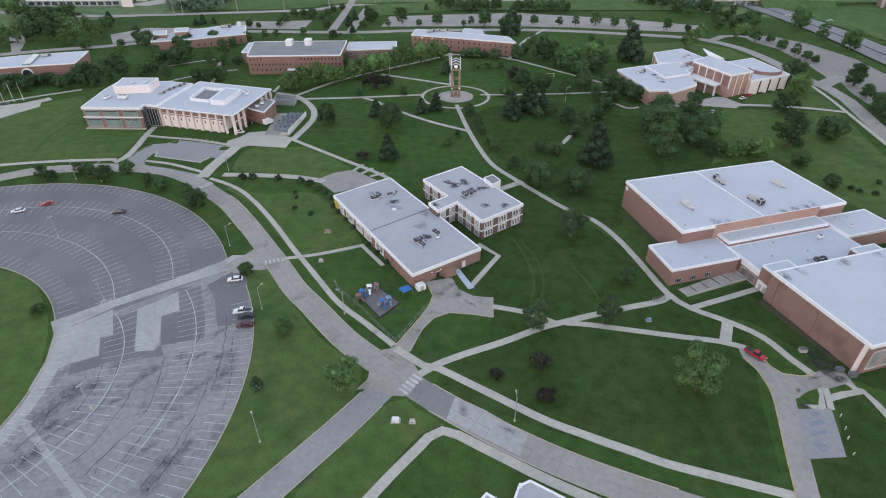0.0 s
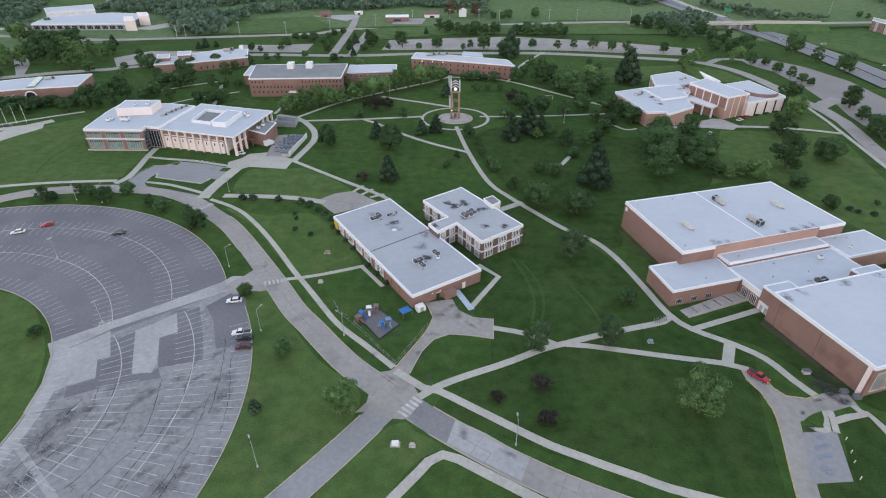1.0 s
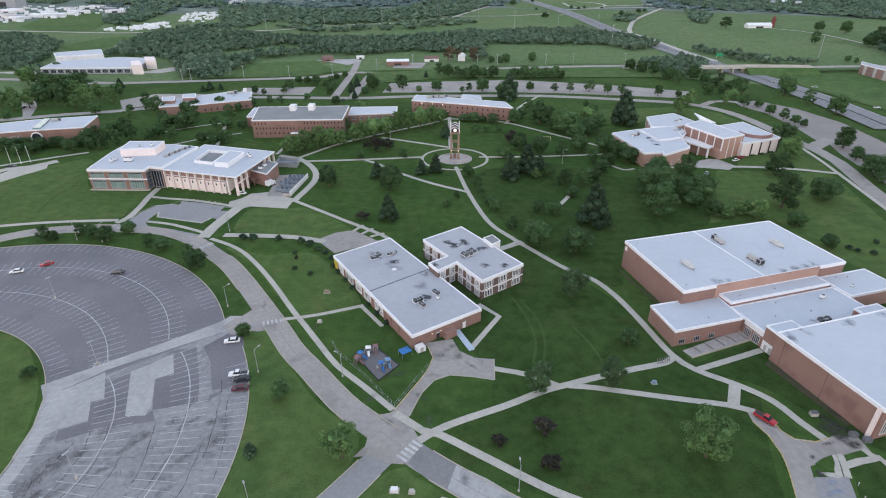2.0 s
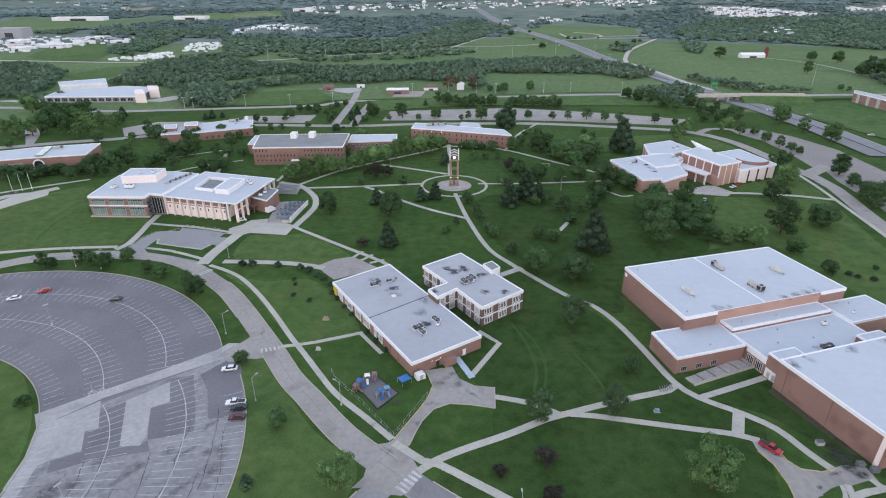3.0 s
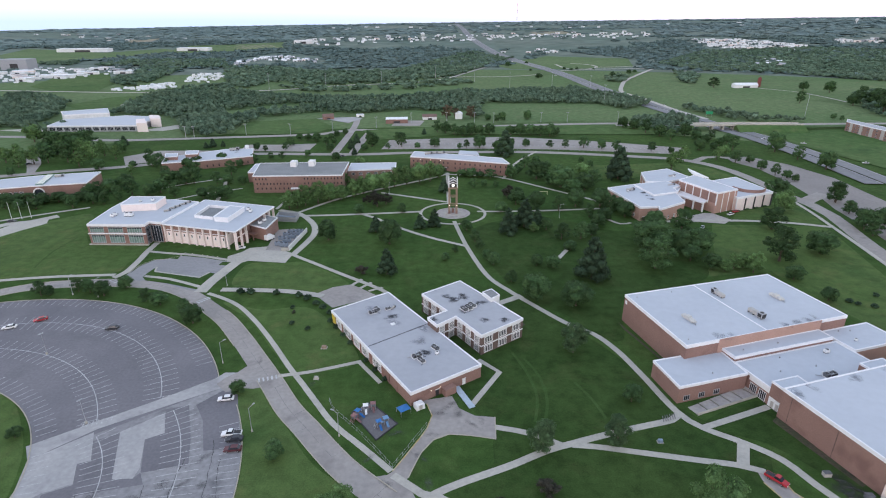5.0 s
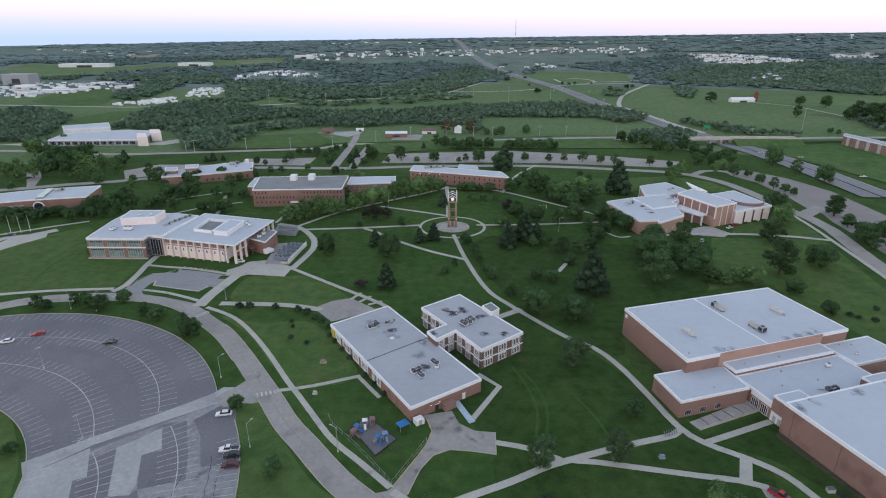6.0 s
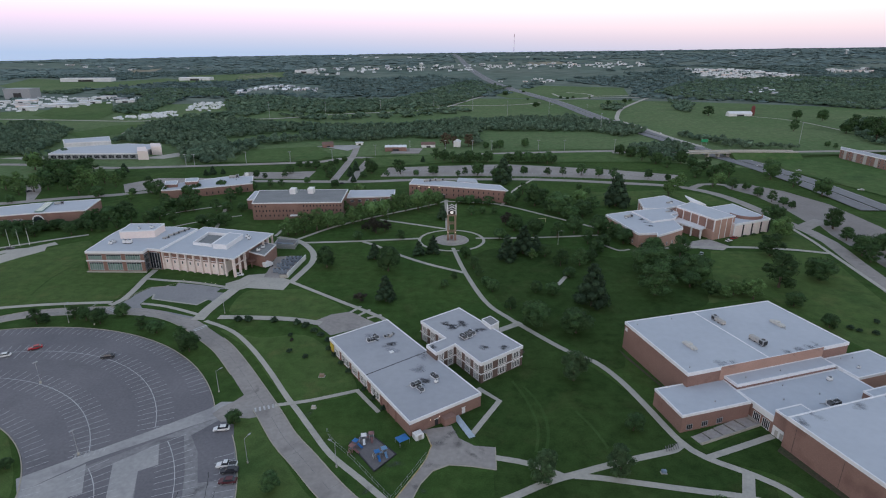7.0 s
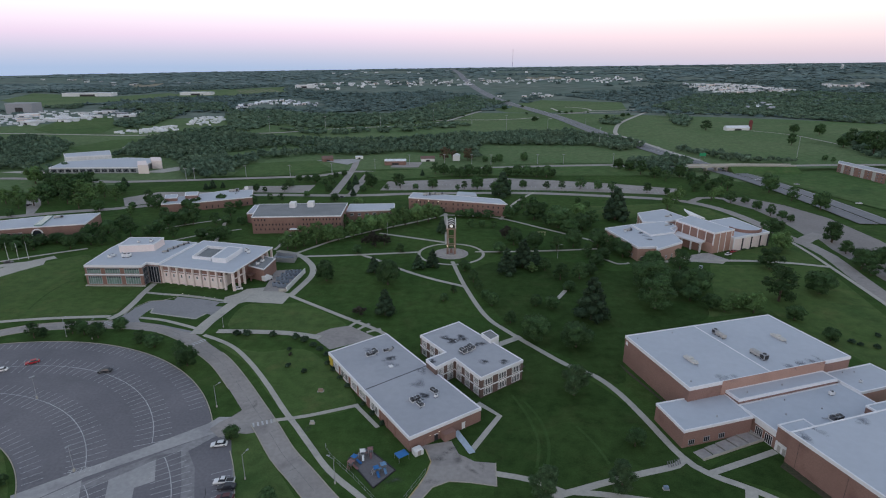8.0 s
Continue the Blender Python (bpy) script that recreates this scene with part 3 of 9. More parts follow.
for k in range(7):
    a, b = [(-101.4, 124.0), (-101.9, 126.1)]
    strip("hatching", [(a[0] + 1.1 * k, a[1] + 0.45 * k), (b[0] + 1.1 * k, b[1] + 0.45 * k)], 0.18, 0.05, PAINT, "white painted hatching", "marking", curved=False)
kerb(arc(OUT_U, 93.5, 25.5, 125))
kerb(arc(OUT_L, 94.9, 29, -48))
kerb(arc(INN, 61.0, 105, -55), "pale concrete kerb round the lot's lawn")
strip("lot_edge", [(p.x, p.y) for p in arc(INN, 63.2, 24, -40, 4)], 3.4, 0.022, PALEPATCH, "pale worn edge lane of the parking lot", "lane")
# dark cracks and worn joints in the old asphalt
crack_rng = random.Random(7)
crack_bm = bmesh.new()


def crack(pts, wide):
    for a, b in zip(pts, pts[1:]):
        u = (b - a).normalized().cross(Vector((0, 0, 1))) * wide * crack_rng.uniform(0.4, 1.2)
        crack_bm.faces.new([crack_bm.verts.new(q + Vector((0, 0, 0.036))) for q in (a - u, b - u * 0.8, b + u * 0.8, a + u)])


LONG = [[(-77.0, 93.9), (-76.3, 87.9), (-76.7, 82.9), (-77.8, 76.3), (-80.4, 71.0)], [(-62.6, 119.1), (-59.4, 107.7), (-58.1, 98.5), (-57.3, 91.9)], [(-59.3, 98.4), (-58.4, 91.0), (-58.5, 83.4), (-59.6, 79.0), (-60.1, 73.6), (-62.2, 65.9)], [(-67.7, 112.0), (-66.8, 103.4), (-65.6, 93.7), (-66.1, 85.8), (-67.7, 80.9), (-68.6, 75.6), (-70.2, 70.0)], [(-84.5, 101.2), (-82.4, 93.5), (-82.4, 85.6), (-84.3, 80.0), (-86.1, 75.5)], [(-90.7, 96.2), (-92.0, 90.7), (-92.6, 85.5), (-92.7, 80.2), (-94.5, 74.0)], [(-58.4, 112.1), (-53.6, 95.6), (-52.5, 85.9)], [(-73.7, 103.3), (-71.5, 93.6), (-70.4, 84.9)], [(-57.9, 80.3), (-58.7, 71.5), (-60.5, 65.2)], [(-88.4, 100.1), (-86.7, 91.7), (-87.8, 81.5), (-90.5, 75.4)], [(-70.2, 81.7), (-73.0, 75.6), (-75.4, 68.6)]]
CROSS = [[(-69.5, 93.6), (-60.8, 93.7), (-51.4, 93.3)], [(-59.9, 88.7), (-54.2, 88.1)], [(-60.7, 81.8), (-52.9, 79.5), (-49.1, 79.1)], [(-100.6, 91.5), (-90.5, 93.4)], [(-84.4, 84.8), (-74.8, 82.9)], [(-64.8, 72.8), (-54.8, 70.7)], [(-98.0, 75.4), (-95.4, 79.1)], [(-94.4, 70.1), (-88.0, 71.5)], [(-89.2, 65.9), (-86.2, 68.5)], [(-79.4, 67.3), (-71.5, 65.8)], [(-80.5, 91.7), (-72.8, 92.1)], [(-79.9, 97.7), (-70.9, 100.3)]]
for lines, w in ((LONG, 0.105), (CROSS, 0.05)):
    for q in lines:
        pts, drift = smooth(q, 1.0), 0
        for i, p in enumerate(pts):
            drift = drift * 0.8 + crack_rng.uniform(-0.2, 0.2)
            pts[i] = p + Vector((drift, drift * 0.5, 0))
        crack(pts, w)


def crazed(x, y, r):
    """A patch of broken-up asphalt: short cracks that meet at angles."""
    turn, cell = crack_rng.uniform(0, 1.5), 0.75
    n = max(1, int(r / cell))
    node = {(i, j): Vector((x, y, 0)) + Matrix.Rotation(turn, 3, "Z") @ Vector(((i + crack_rng.uniform(-0.38, 0.38)) * cell, (j + crack_rng.uniform(-0.38, 0.38)) * cell, 0)) for i in range(-n, n + 1) for j in range(-n, n + 1)}
    for (i, j), p in node.items():
        for q in ((i + 1, j), (i, j + 1)):
            if q in node and crack_rng.random() < 0.75 * (1.15 - math.hypot(i, j) / (n + 1)):
                crack([p, p.lerp(node[q], 0.5) + Vector((crack_rng.uniform(-0.1, 0.1), crack_rng.uniform(-0.1, 0.1), 0)), node[q]], crack_rng.uniform(0.02, 0.06))



CRAZED = [(-74.8, 98.5, 2.0), (-93.5, 83.4, 2.6), (-92.1, 88.4, 3.0), (-91.5, 70.9, 3.1), (-59.8, 71.8, 2.4), (-61.3, 65.9, 2.3), (-91.3, 92.3, 2.2), (-84.8, 100.2, 1.8), (-56.2, 97.9, 2.3), (-56.8, 75.8, 1.7), (-90.2, 81.2, 1.8), (-69.2, 103.4, 1.5), (-89.6, 74.0, 1.7), (-59.6, 103.4, 1.2)]
for x, y, r in CRAZED:
    crazed(x, y, r)
for k in range(30):
    r, a = crack_rng.uniform(36, 84), radians(crack_rng.uniform(-42, 12))
    crazed(LO[0] + r * math.cos(a), LO[1] + r * math.sin(a), 0.9)
part("crack", crack_bm, CRACK, lower, "dark tar-filled cracks in the asphalt")
# sealed diagonal trench across the old asphalt
strip("lot_trench", [(-97.8, 82.4), (-85.0, 72.0), (-72.3, 62.3)], 1.6, 0.03, PALEPATCH, "pale filled trench across the lot", "patch", curved=False)

# ---- walks ----
walk_tops = iter(range(1000))


def walkway(pts, width=2.0, top=0.05, curved=True, label="pale concrete footpath across the lawn"):
    top += 0.004 * next(walk_tops)  # crossing slabs lie a few millimetres above one another
    return strip("walk", pts, width, top, CONCRETE, label, "footpath", curved=curved)


walkway([(-98.8, 206.8), (-95.0, 204.7), (-89.1, 201.2), (-81.3, 194.9), (-71.0, 182.7), (-60.8, 168.4), (-51.3, 153.9), (-45.0, 145.1), (-38.8, 136.1), (-31.3, 125.7), (-21.8, 116.4), (-13.6, 108.1)], 1.8)
walkway([(-13.0, 106.8), (-9.5, 104.1), (-5.5, 100.9), (-1.4, 99.8), (5.5, 95.4), (12.3, 91.0), (18.7, 86.8), (24.8, 83.1), (30.8, 80.3), (36.4, 77.7), (42.5, 75.1), (48.1, 72.5), (61.0, 68.5), (72.2, 65.1)], 2.2)
walkway([(-6.4, 97.6), (-2.3, 100.9), (4.3, 104.5), (16.3, 109.9), (27.4, 115.7), (34.2, 118.1), (41.2, 120.6), (52.5, 124.2), (64.5, 127.7), (67.7, 130.1)], 2.2)
walkway([(34.1, 117.6), (40.3, 117.0), (49.8, 115.2), (65.9, 112.1), (74.8, 110.5), (80.9, 108.1)], 2.0)
walkway([(5.3, 297.4), (11.0, 259.8), (18.8, 225.1), (27.4, 209.0), (35.3, 197.0), (45.4, 182.9), (54.3, 174.3), (59.7, 162.8), (63.5, 148.4), (67.4, 131.7), (72.0, 124.6), (80.7, 118.5), (87.4, 112.3), (90.9, 104.0), (93.7, 98.5)], 2.2)
walkway([(80.3, 118.3), (76.2, 110.2)], 3.0, curved=False)
walkway([(14.1, 124.6), (23.4, 122.1), (31.7, 117.3)])
walkway([(71.9, 124.4), (85.4, 129.7), (95.3, 133.7)])
walkway([(-53.3, 148.6), (-43.1, 151.0), (-27.8, 156.9)], 1.6)
walkway([(-28.3, 156.2), (-20.2, 145.0)], 1.4)
walkway([(11.2, 158.0), (17.7, 150.9), (7.7, 133.7)], 1.8, curved=False)
strip("ramp", [(3.3, 143.4), (8.1, 132.8)], 2.0, 0.3, material("pale_blue_paint", (0.42, 0.50, 0.58), 0.8, 1.0, 0.1), "pale blue painted access ramp", "ramp", curved=False)
walkway([(-88.5, 305.9), (-74.3, 307.0), (-52.0, 309.1), (-13.5, 314.4)], 2.4)
walkway([(-47.1, 308.2), (-40.0, 302.5), (-27.8, 289.1), (-9.0, 272.6), (10.5, 259.8)], 2.2)
walkway([(-99.3, 316.6), (-85.5, 309.8), (-74.0, 293.1), (-69.8, 278.5), (-70.5, 266.6), (-73.8, 247.7)], 3.4)
walkway([(-75.0, 249.0), (-65.1, 241.0), (-48.2, 227.4), (-26.1, 209.5), (-19.4, 199.4)], 2.0)
walkway([(-42.1, 353.7), (-21.7, 344.4), (1.2, 333.4)], 2.2)
walkway([(-88.4, 309.7), (-69.9, 337.1), (-48.0, 358.6), (-12.5, 388.1), (3.2, 404.3)], 2.2)
walkway([(2.0, 405.8), (2.6, 331.2)], 2.6, curved=False)
walkway([(19.2, 314.7), (38.8, 314.9), (68.6, 317.2), (93.9, 320.5)], 2.0)
walkway([(3.2, 401.3), (23.0, 398.5), (42.3, 391.4), (72.5, 361.0), (94.5, 337.6), (99.3, 328.9)], 2.0)
walkway([(42.0, 388.6), (57.1, 437.2), (80.4, 480.5)], 2.2)
walkway([(54.6, 244.2), (60.5, 254.5)], 2.0, curved=False)
walkway([(20.6, 197.3), (31.7, 204.9)], 3.0, curved=False)
walkway([(-40.0, 214.3), (-36.4, 220.5)], 1.4, curved=False)
walkway([(-36.0, 211.6), (-31.8, 217.1)], 1.4, curved=False)
walkway([(-32.0, 209.0), (-26.4, 212.2)], 1.4, curved=False)
walkway([(-207.2, 214.3), (-195.3, 218.4), (-172.9, 222.6), (-147.5, 224.7)], 2.4)
walkway([(-146.6, 221.7), (-144.2, 227.8), (-145.0, 240.7), (-146.5, 251.7), (-147.2, 263.7)], 3.0)
walkway([(-102.4, 207.6), (-101.7, 218.3), (-99.7, 229.5), (-97.1, 243.3), (-93.3, 254.0)], 5.2)
patch("plaza", [(-104.8, 246.0), (-100.1, 250.9), (-97.7, 256.6), (-88.5, 258.9), (-73.8, 249.7), (-75.0, 238.3), (-92.9, 240.8), (-96.1, 238.1), (-99.9, 229.9)], 0.055, CONCRETE, "pale concrete forecourt beside the columned hall", "pavement")
walkway([(-18.1, 59.6), (-14.7, 64.1), (-10.1, 70.2), (-5.5, 75.8), (-3.4, 78.6), (-0.2, 80.5), (3.4, 79.3), (8.2, 76.4), (14.1, 72.9), (19.8, 69.5), (25.2, 66.6), (33.5, 62.4)], 2.4)
walkway([(94.1, 94.1), (93.2, 91.0), (91.9, 87.4)], 1.5)
walkway([(93.4, 90.8), (97.6, 92.1), (102.9, 93.1), (103.8, 89.0), (104.1, 84.3)], 1.8)
walkway([(100.7, 95.8), (101.5, 93.9), (102.8, 92.9)], 1.6)
walkway([(125.4, 297.0), (145.0, 298.1), (170.6, 298.2), (194.1, 294.5), (212.9, 288.1)], 3.0)
walkway([(220.3, 341.6), (217.6, 312.4), (213.6, 285.4), (209.5, 259.2), (204.9, 231.7), (198.9, 204.6)], 2.2)
walkway([(91.6, 303.8), (98.2, 292.9), (104.8, 294.7)], 1.6)
walkway([(-197.6, 357.7), (-180.2, 374.4), (-158.1, 389.4)], 1.6)
walkway([(-174.1, 335.1), (-158.6, 350.0), (-137.1, 363.3)], 1.6)
walkway([(-143.8, 335.2), (-150.9, 367.4), (-158.1, 389.4)], 2.4)
walkway([(-252.8, 296.3), (-233.1, 310.4), (-216.0, 321.2)], 2.2)
walkway([(-101.6, 318.4), (-100.4, 333.1), (-100.1, 350.2)], 2.0)
patch("forecourt", [(-54.1, 206.1), (-47.7, 212.6), (-40.1, 215.4), (-28.6, 205.3), (-23.6, 208.0), (-34.5, 200.2), (-44.5, 194.3), (-49.4, 200.1)], 0.04, ROADGREY, "worn asphalt parking court behind the low hall", "parking lot")
walkway([(-94.4, 210.0), (-81.1, 209.6), (-64.0, 208.1), (-50.2, 204.1)], 3.4, 0.05)
# stepped ramp before the sports hall
T0, T1, T2, T3 = [Vector((*p, 0)) for p in [(71.3, 133.2), (95.2, 144.3), (97.8, 140.0), (72.8, 129.9)]]
terrace = empty("terrace", "stepped concrete terrace before the sports hall", "terrace", kind="structure")
for k in range(6):
    u0, u1 = k / 6 + 0.006, (k + 1) / 6 - 0.006
    quad = [T0.lerp(T1, u0), T0.lerp(T1, u1), T3.lerp(T2, u1), T3.lerp(T2, u0)]
    part("slab", prism_bm([(p.x, p.y) for p in quad], 0, 0.12 + 0.09 * k), STONE, terrace)
    part("riser", prism_bm([(p.x, p.y) for p in (quad[0], quad[0].lerp(quad[1], 0.05), quad[3].lerp(quad[2], 0.05), quad[3])], 0.1, 0.2 + 0.09 * k), CONCRETE, terrace, "pale step edge")
part("retaining_wall", prism_bm([(p.x, p.y) for p in (T3, T2, T2 + (T2 - T1).normalized() * 0.3, T3 + (T3 - T0).normalized() * 0.3)], 0, 0.85), CONCRETE, terrace)
# crossings
def crossing(a, b, n, long, wide=0.6):
    a, b = Vector((*a, 0)), Vector((*b, 0))
    u = (b - a).normalized()
    v = Vector((-u.y, u.x, 0)) * long / 2
    for k in range(n):
        p = a + (b - a) * (k / (n - 1))
        strip("crossing_bar", [p - v, p + v], wide, 0.05, PAINT, "white painted crossing bar on the road", "marking", curved=False)


for k, (x, y) in enumerate([(62.1, 127.9), (62.9, 128.2), (63.6, 128.5), (64.4, 128.7), (65.2, 129.0), (65.9, 129.3)]):
    strip("step_edge", [(x - 0.15, y - 1.2), (x + 0.35, y + 1.2)], 0.22, 0.3, JOINT, "dark step edge in the footpath", "step", curved=False)
crossing(*[(-10.1, 92.2), (-6.7, 96.7)], 5, 3.0, 0.75)
crossing(*[(-58.7, 146.2), (-53.8, 148.2)], 5, 2.2, 0.55)
crossing(*[(-99.6, 198.6), (-96.9, 202.6)], 5, 2.2, 0.6)
crossing(*[(-146.1, 219.4), (-141.5, 216.1)], 4, 2.2, 0.6)

# ---- tower plaza ----
TC = (4.8, 311.5)
circle = arc(TC, 19.0, 0, 360, 2.0)
tagged(part("ring_walk", ribbon_bm(offset(circle, 0.85), offset(circle, -0.85), 0.06), CONCRETE), "pale concrete ring walk round the clock tower", "footpath", "", "structure")
patch("tower_plaza", [(p.x, p.y) for p in arc(TC, 10.2, 0, 355, 1.5)], 0.10, STONE, "round paved plaza under the clock tower", "pavement")
inner = arc(TC, 5.0, 0, 355, 1.5)
patch("plaza_step", [(p.x, p.y) for p in inner], 0.35, CONCRETE, "raised round pale step under the tower", "step", depth=0.3)
patch("plaza_step", [(p.x, p.y) for p in arc(TC, 3.9, 0, 350, 1.2)], 0.6, STONE, "upper round stone step under the tower", "step", depth=0.3)
for a in range(0, 360, 30):
    c, d = math.cos(radians(a)), math.sin(radians(a))
    strip("paving_band", [(TC[0] + 5.2 * c, TC[1] + 5.2 * d), (TC[0] + 8.1 * c, TC[1] + 8.1 * d)], 0.35, 0.112, CONCRETE, "pale radial band in the plaza paving", "paving", curved=False)
for a in (20, 65, 110, 155, 200, 245, 290, 335):
    seg = arc(TC, 8.6, a, a + 28, 0.8)
    tagged(part("bench", ribbon_bm(offset(seg, 0.35), offset(seg, -0.35), 0.55, 0.5), STONE), "curved pale stone bench on the plaza", "bench", "benches round the tower")


def box_bm(x0, x1, y0, y1, z0, z1, bm=None):
    return prism_bm([(x0, y0), (x1, y0), (x1, y1), (x0, y1)], z0, z1, bm)


def disc_bm(r, thick, n=20):
    bm = bmesh.new()
    bmesh.ops.create_cone(bm, cap_ends=True, segments=n, radius1=r, radius2=r, depth=thick)
    return bm


def tube_bm(a, b, r0, r1=None, n=8, bm=None):
    bm = bm or bmesh.new()
    a, b = Vector(a), Vector(b)
    m = Matrix.Translation((a + b) / 2) @ (b - a).to_track_quat("Z", "Y").to_matrix().to_4x4()
    bmesh.ops.create_cone(bm, cap_ends=True, segments=n, radius1=r0, radius2=r1 if r1 is not None else r0, depth=(b - a).length, matrix=m)
    return bm


def clock_tower():
    t = empty("clock_tower", "tan and brick clock tower with lit clock faces", "tower", at=(TC[0], TC[1], 0.1))
    for sx in (-1, 1):
        for sy in (-1, 1):
            x, y = sx * 2.1, sy * 2.1
            part("column", box_bm(x - 0.55, x + 0.55, y - 0.55, y + 0.55, 0, 15.4), TAN, t)
            part("brick_pier", box_bm(x - 0.62, x + 0.62, y - 0.62, y + 0.62, 0, 2.4), BRICK, t)
            part("corner_post", box_bm(x - 0.22 + sx * 0.35, x + 0.22 + sx * 0.35, y - 0.22 + sy * 0.35, y + 0.22 + sy * 0.35, 16.2, 21.4), WHITE, t)
    for z in (5.2, 10.2):
        part("tie_beam", ring_bm([(-1.9, -1.9), (1.9, -1.9), (1.9, 1.9), (-1.9, 1.9)], 0.4, z, z + 0.5), TAN, t)
    part("cornice", box_bm(-2.9, 2.9, -2.9, 2.9, 15.4, 16.2), TAN, t)
    part("belfry", box_bm(-2.0, 2.0, -2.0, 2.0, 16.2, 20.2), DARK, t)
    for k in range(4):
        turn = Matrix.Rotation(k * math.pi / 2, 4, "Z")
        face = part("clock_face", disc_bm(0.9, 0.12), CLOCK, t, "round white lit clock face")
        face.matrix_basis = turn @ Matrix.Translation((0, -2.35, 17.5)) @ Matrix.Rotation(math.pi / 2, 4, "X")
        hand_bm = box_bm(-0.06, 0.06, -0.04, 0.04, 0, 0.8)
        h = part("clock_pointer", hand_bm, DARK, face)
        h.matrix_basis = Matrix.Translation((0, 0, 0.1)) @ Matrix.Rotation(-math.pi / 2, 4, "X") @ Matrix.Rotation(0.7, 4, "Y")
        bm = bmesh.new()
        for zc in (19.0, 20.4):
            for s in (-1, 1):
                pts = [(s * 2.3, zc - 0.9), (s * 2.3, zc - 0.45), (0, zc + 0.75), (0, zc + 0.3)]
                lo = [bm.verts.new((x, -2.62, z)) for x, z in pts]
                hi = [bm.verts.new((x, -2.40, z)) for x, z in pts]
                for i in range(4):
                    bm.faces.new((lo[i], lo[(i + 1) % 4], hi[(i + 1) % 4], hi[i]))
                bm.faces.new(lo)
                bm.faces.new(hi)
        g = part("gable_frame", bm, WHITE, t, "white chevron frame")
        g.matrix_basis = turn
    part("bell_frame", box_bm(-0.8, 0.8, -0.8, 0.8, 0, 3.0), BRICK, t)
    for x in (-2.1, 2.1):
        lamp = part("tower_lamp", disc_bm(0.15, 0.3, 10), LAMP, t, "small lit lamp")
        lamp.location = (x, -2.85, 5.6)
    return t


clock_tower()

# ---- buildings ----
def wall_box(p, q, s0, s1, z0, z1, d0, d1, bm=None):
    """A box on the wall that runs from p to q, s0 to s1 metres along it, d0 to d1 metres out of it (outside is to the right)."""
    p, q = Vector((p[0], p[1])), Vector((q[0], q[1]))
    u = (q - p).normalized()
    n = Vector((u.y, -u.x))
    pts = [p + u * s + n * d for s, d in ((s0, d0), (s1, d0), (s1, d1), (s0, d1))]
    return prism_bm([(a.x, a.y) for a in pts], z0, z1, bm)


def length(p, q):
    return math.hypot(q[0] - p[0], q[1] - p[1])


def window(parent, p, q, s0, s1, z0, z1, mullions=0, frame=None, glass=None, t=0.12):
    """A framed window: dark pane set in a frame that stands a little proud of the wall, with upright fins."""
    p2, q2 = Vector((p[0], p[1])), Vector((q[0], q[1]))
    u = (q2 - p2).normalized()
    n = Vector((u.y, -u.x))
    bm = bmesh.new()
    rings = []
    for e, d in ((0, -0.1), (0, 0.10), (t, 0.10), (t, -0.1)):
        rings.append([bm.verts.new((*(p2 + u * s + n * d), z)) for s, z in ((s0 + e, z0 + e), (s1 - e, z0 + e), (s1 - e, z1 - e), (s0 + e, z1 - e))])
    for k in range(4):
        for i in range(4):
            bm.faces.new((rings[k][i], rings[k][(i + 1) % 4], rings[(k + 1) % 4][(i + 1) % 4], rings[(k + 1) % 4][i]))
    w = part("window", bm, frame or WHITE, parent)
    for k in range(mullions):
        c = s0 + (s1 - s0) * (k + 1) / (mullions + 1)
        part("fin", wall_box(p, q, c - t / 2, c + t / 2, z0 + t, z1 - t, -0.1, 0.08), frame or WHITE, w)
    part("pane", wall_box(p, q, s0 + t * 0.5, s1 - t * 0.5, z0 + t * 0.5, z1 - t * 0.5, -0.1, 0.02), glass or GLASS, w, "dark glass pane")
    return w


def window_row(parent, p, q, n, width, z0, z1, m0=1.0, m1=1.0, mullions=0, frame=None, glass=None, t=0.12):
    span = length(p, q) - m0 - m1
    for k in range(n):
        c = m0 + span * (k + 0.5) / n
        window(parent, p, q, c - width / 2, c + width / 2, z0, z1, mullions, frame, glass, t)


def door(parent, p, q, s0, s1, z1, mat=None, label="dark double door"):
    d = part("door", wall_box(p, q, s0, s1, 0.05, z1, -0.1, 0.06), mat or DARK, parent, label)
    part("door_frame", wall_box(p, q, s0 - 0.15, s1 + 0.15, z1, z1 + 0.15, -0.1, 0.10), WHITE, d)
    return d


unit_kinds = []
DARKMETAL = material("weathered_dark_metal", (0.13, 0.135, 0.145), 0.6, 2.0, 0.2)
PALEUNIT = material("pale_unit_paint", (0.56, 0.55, 0.52), 0.6, 2.0, 0.12)


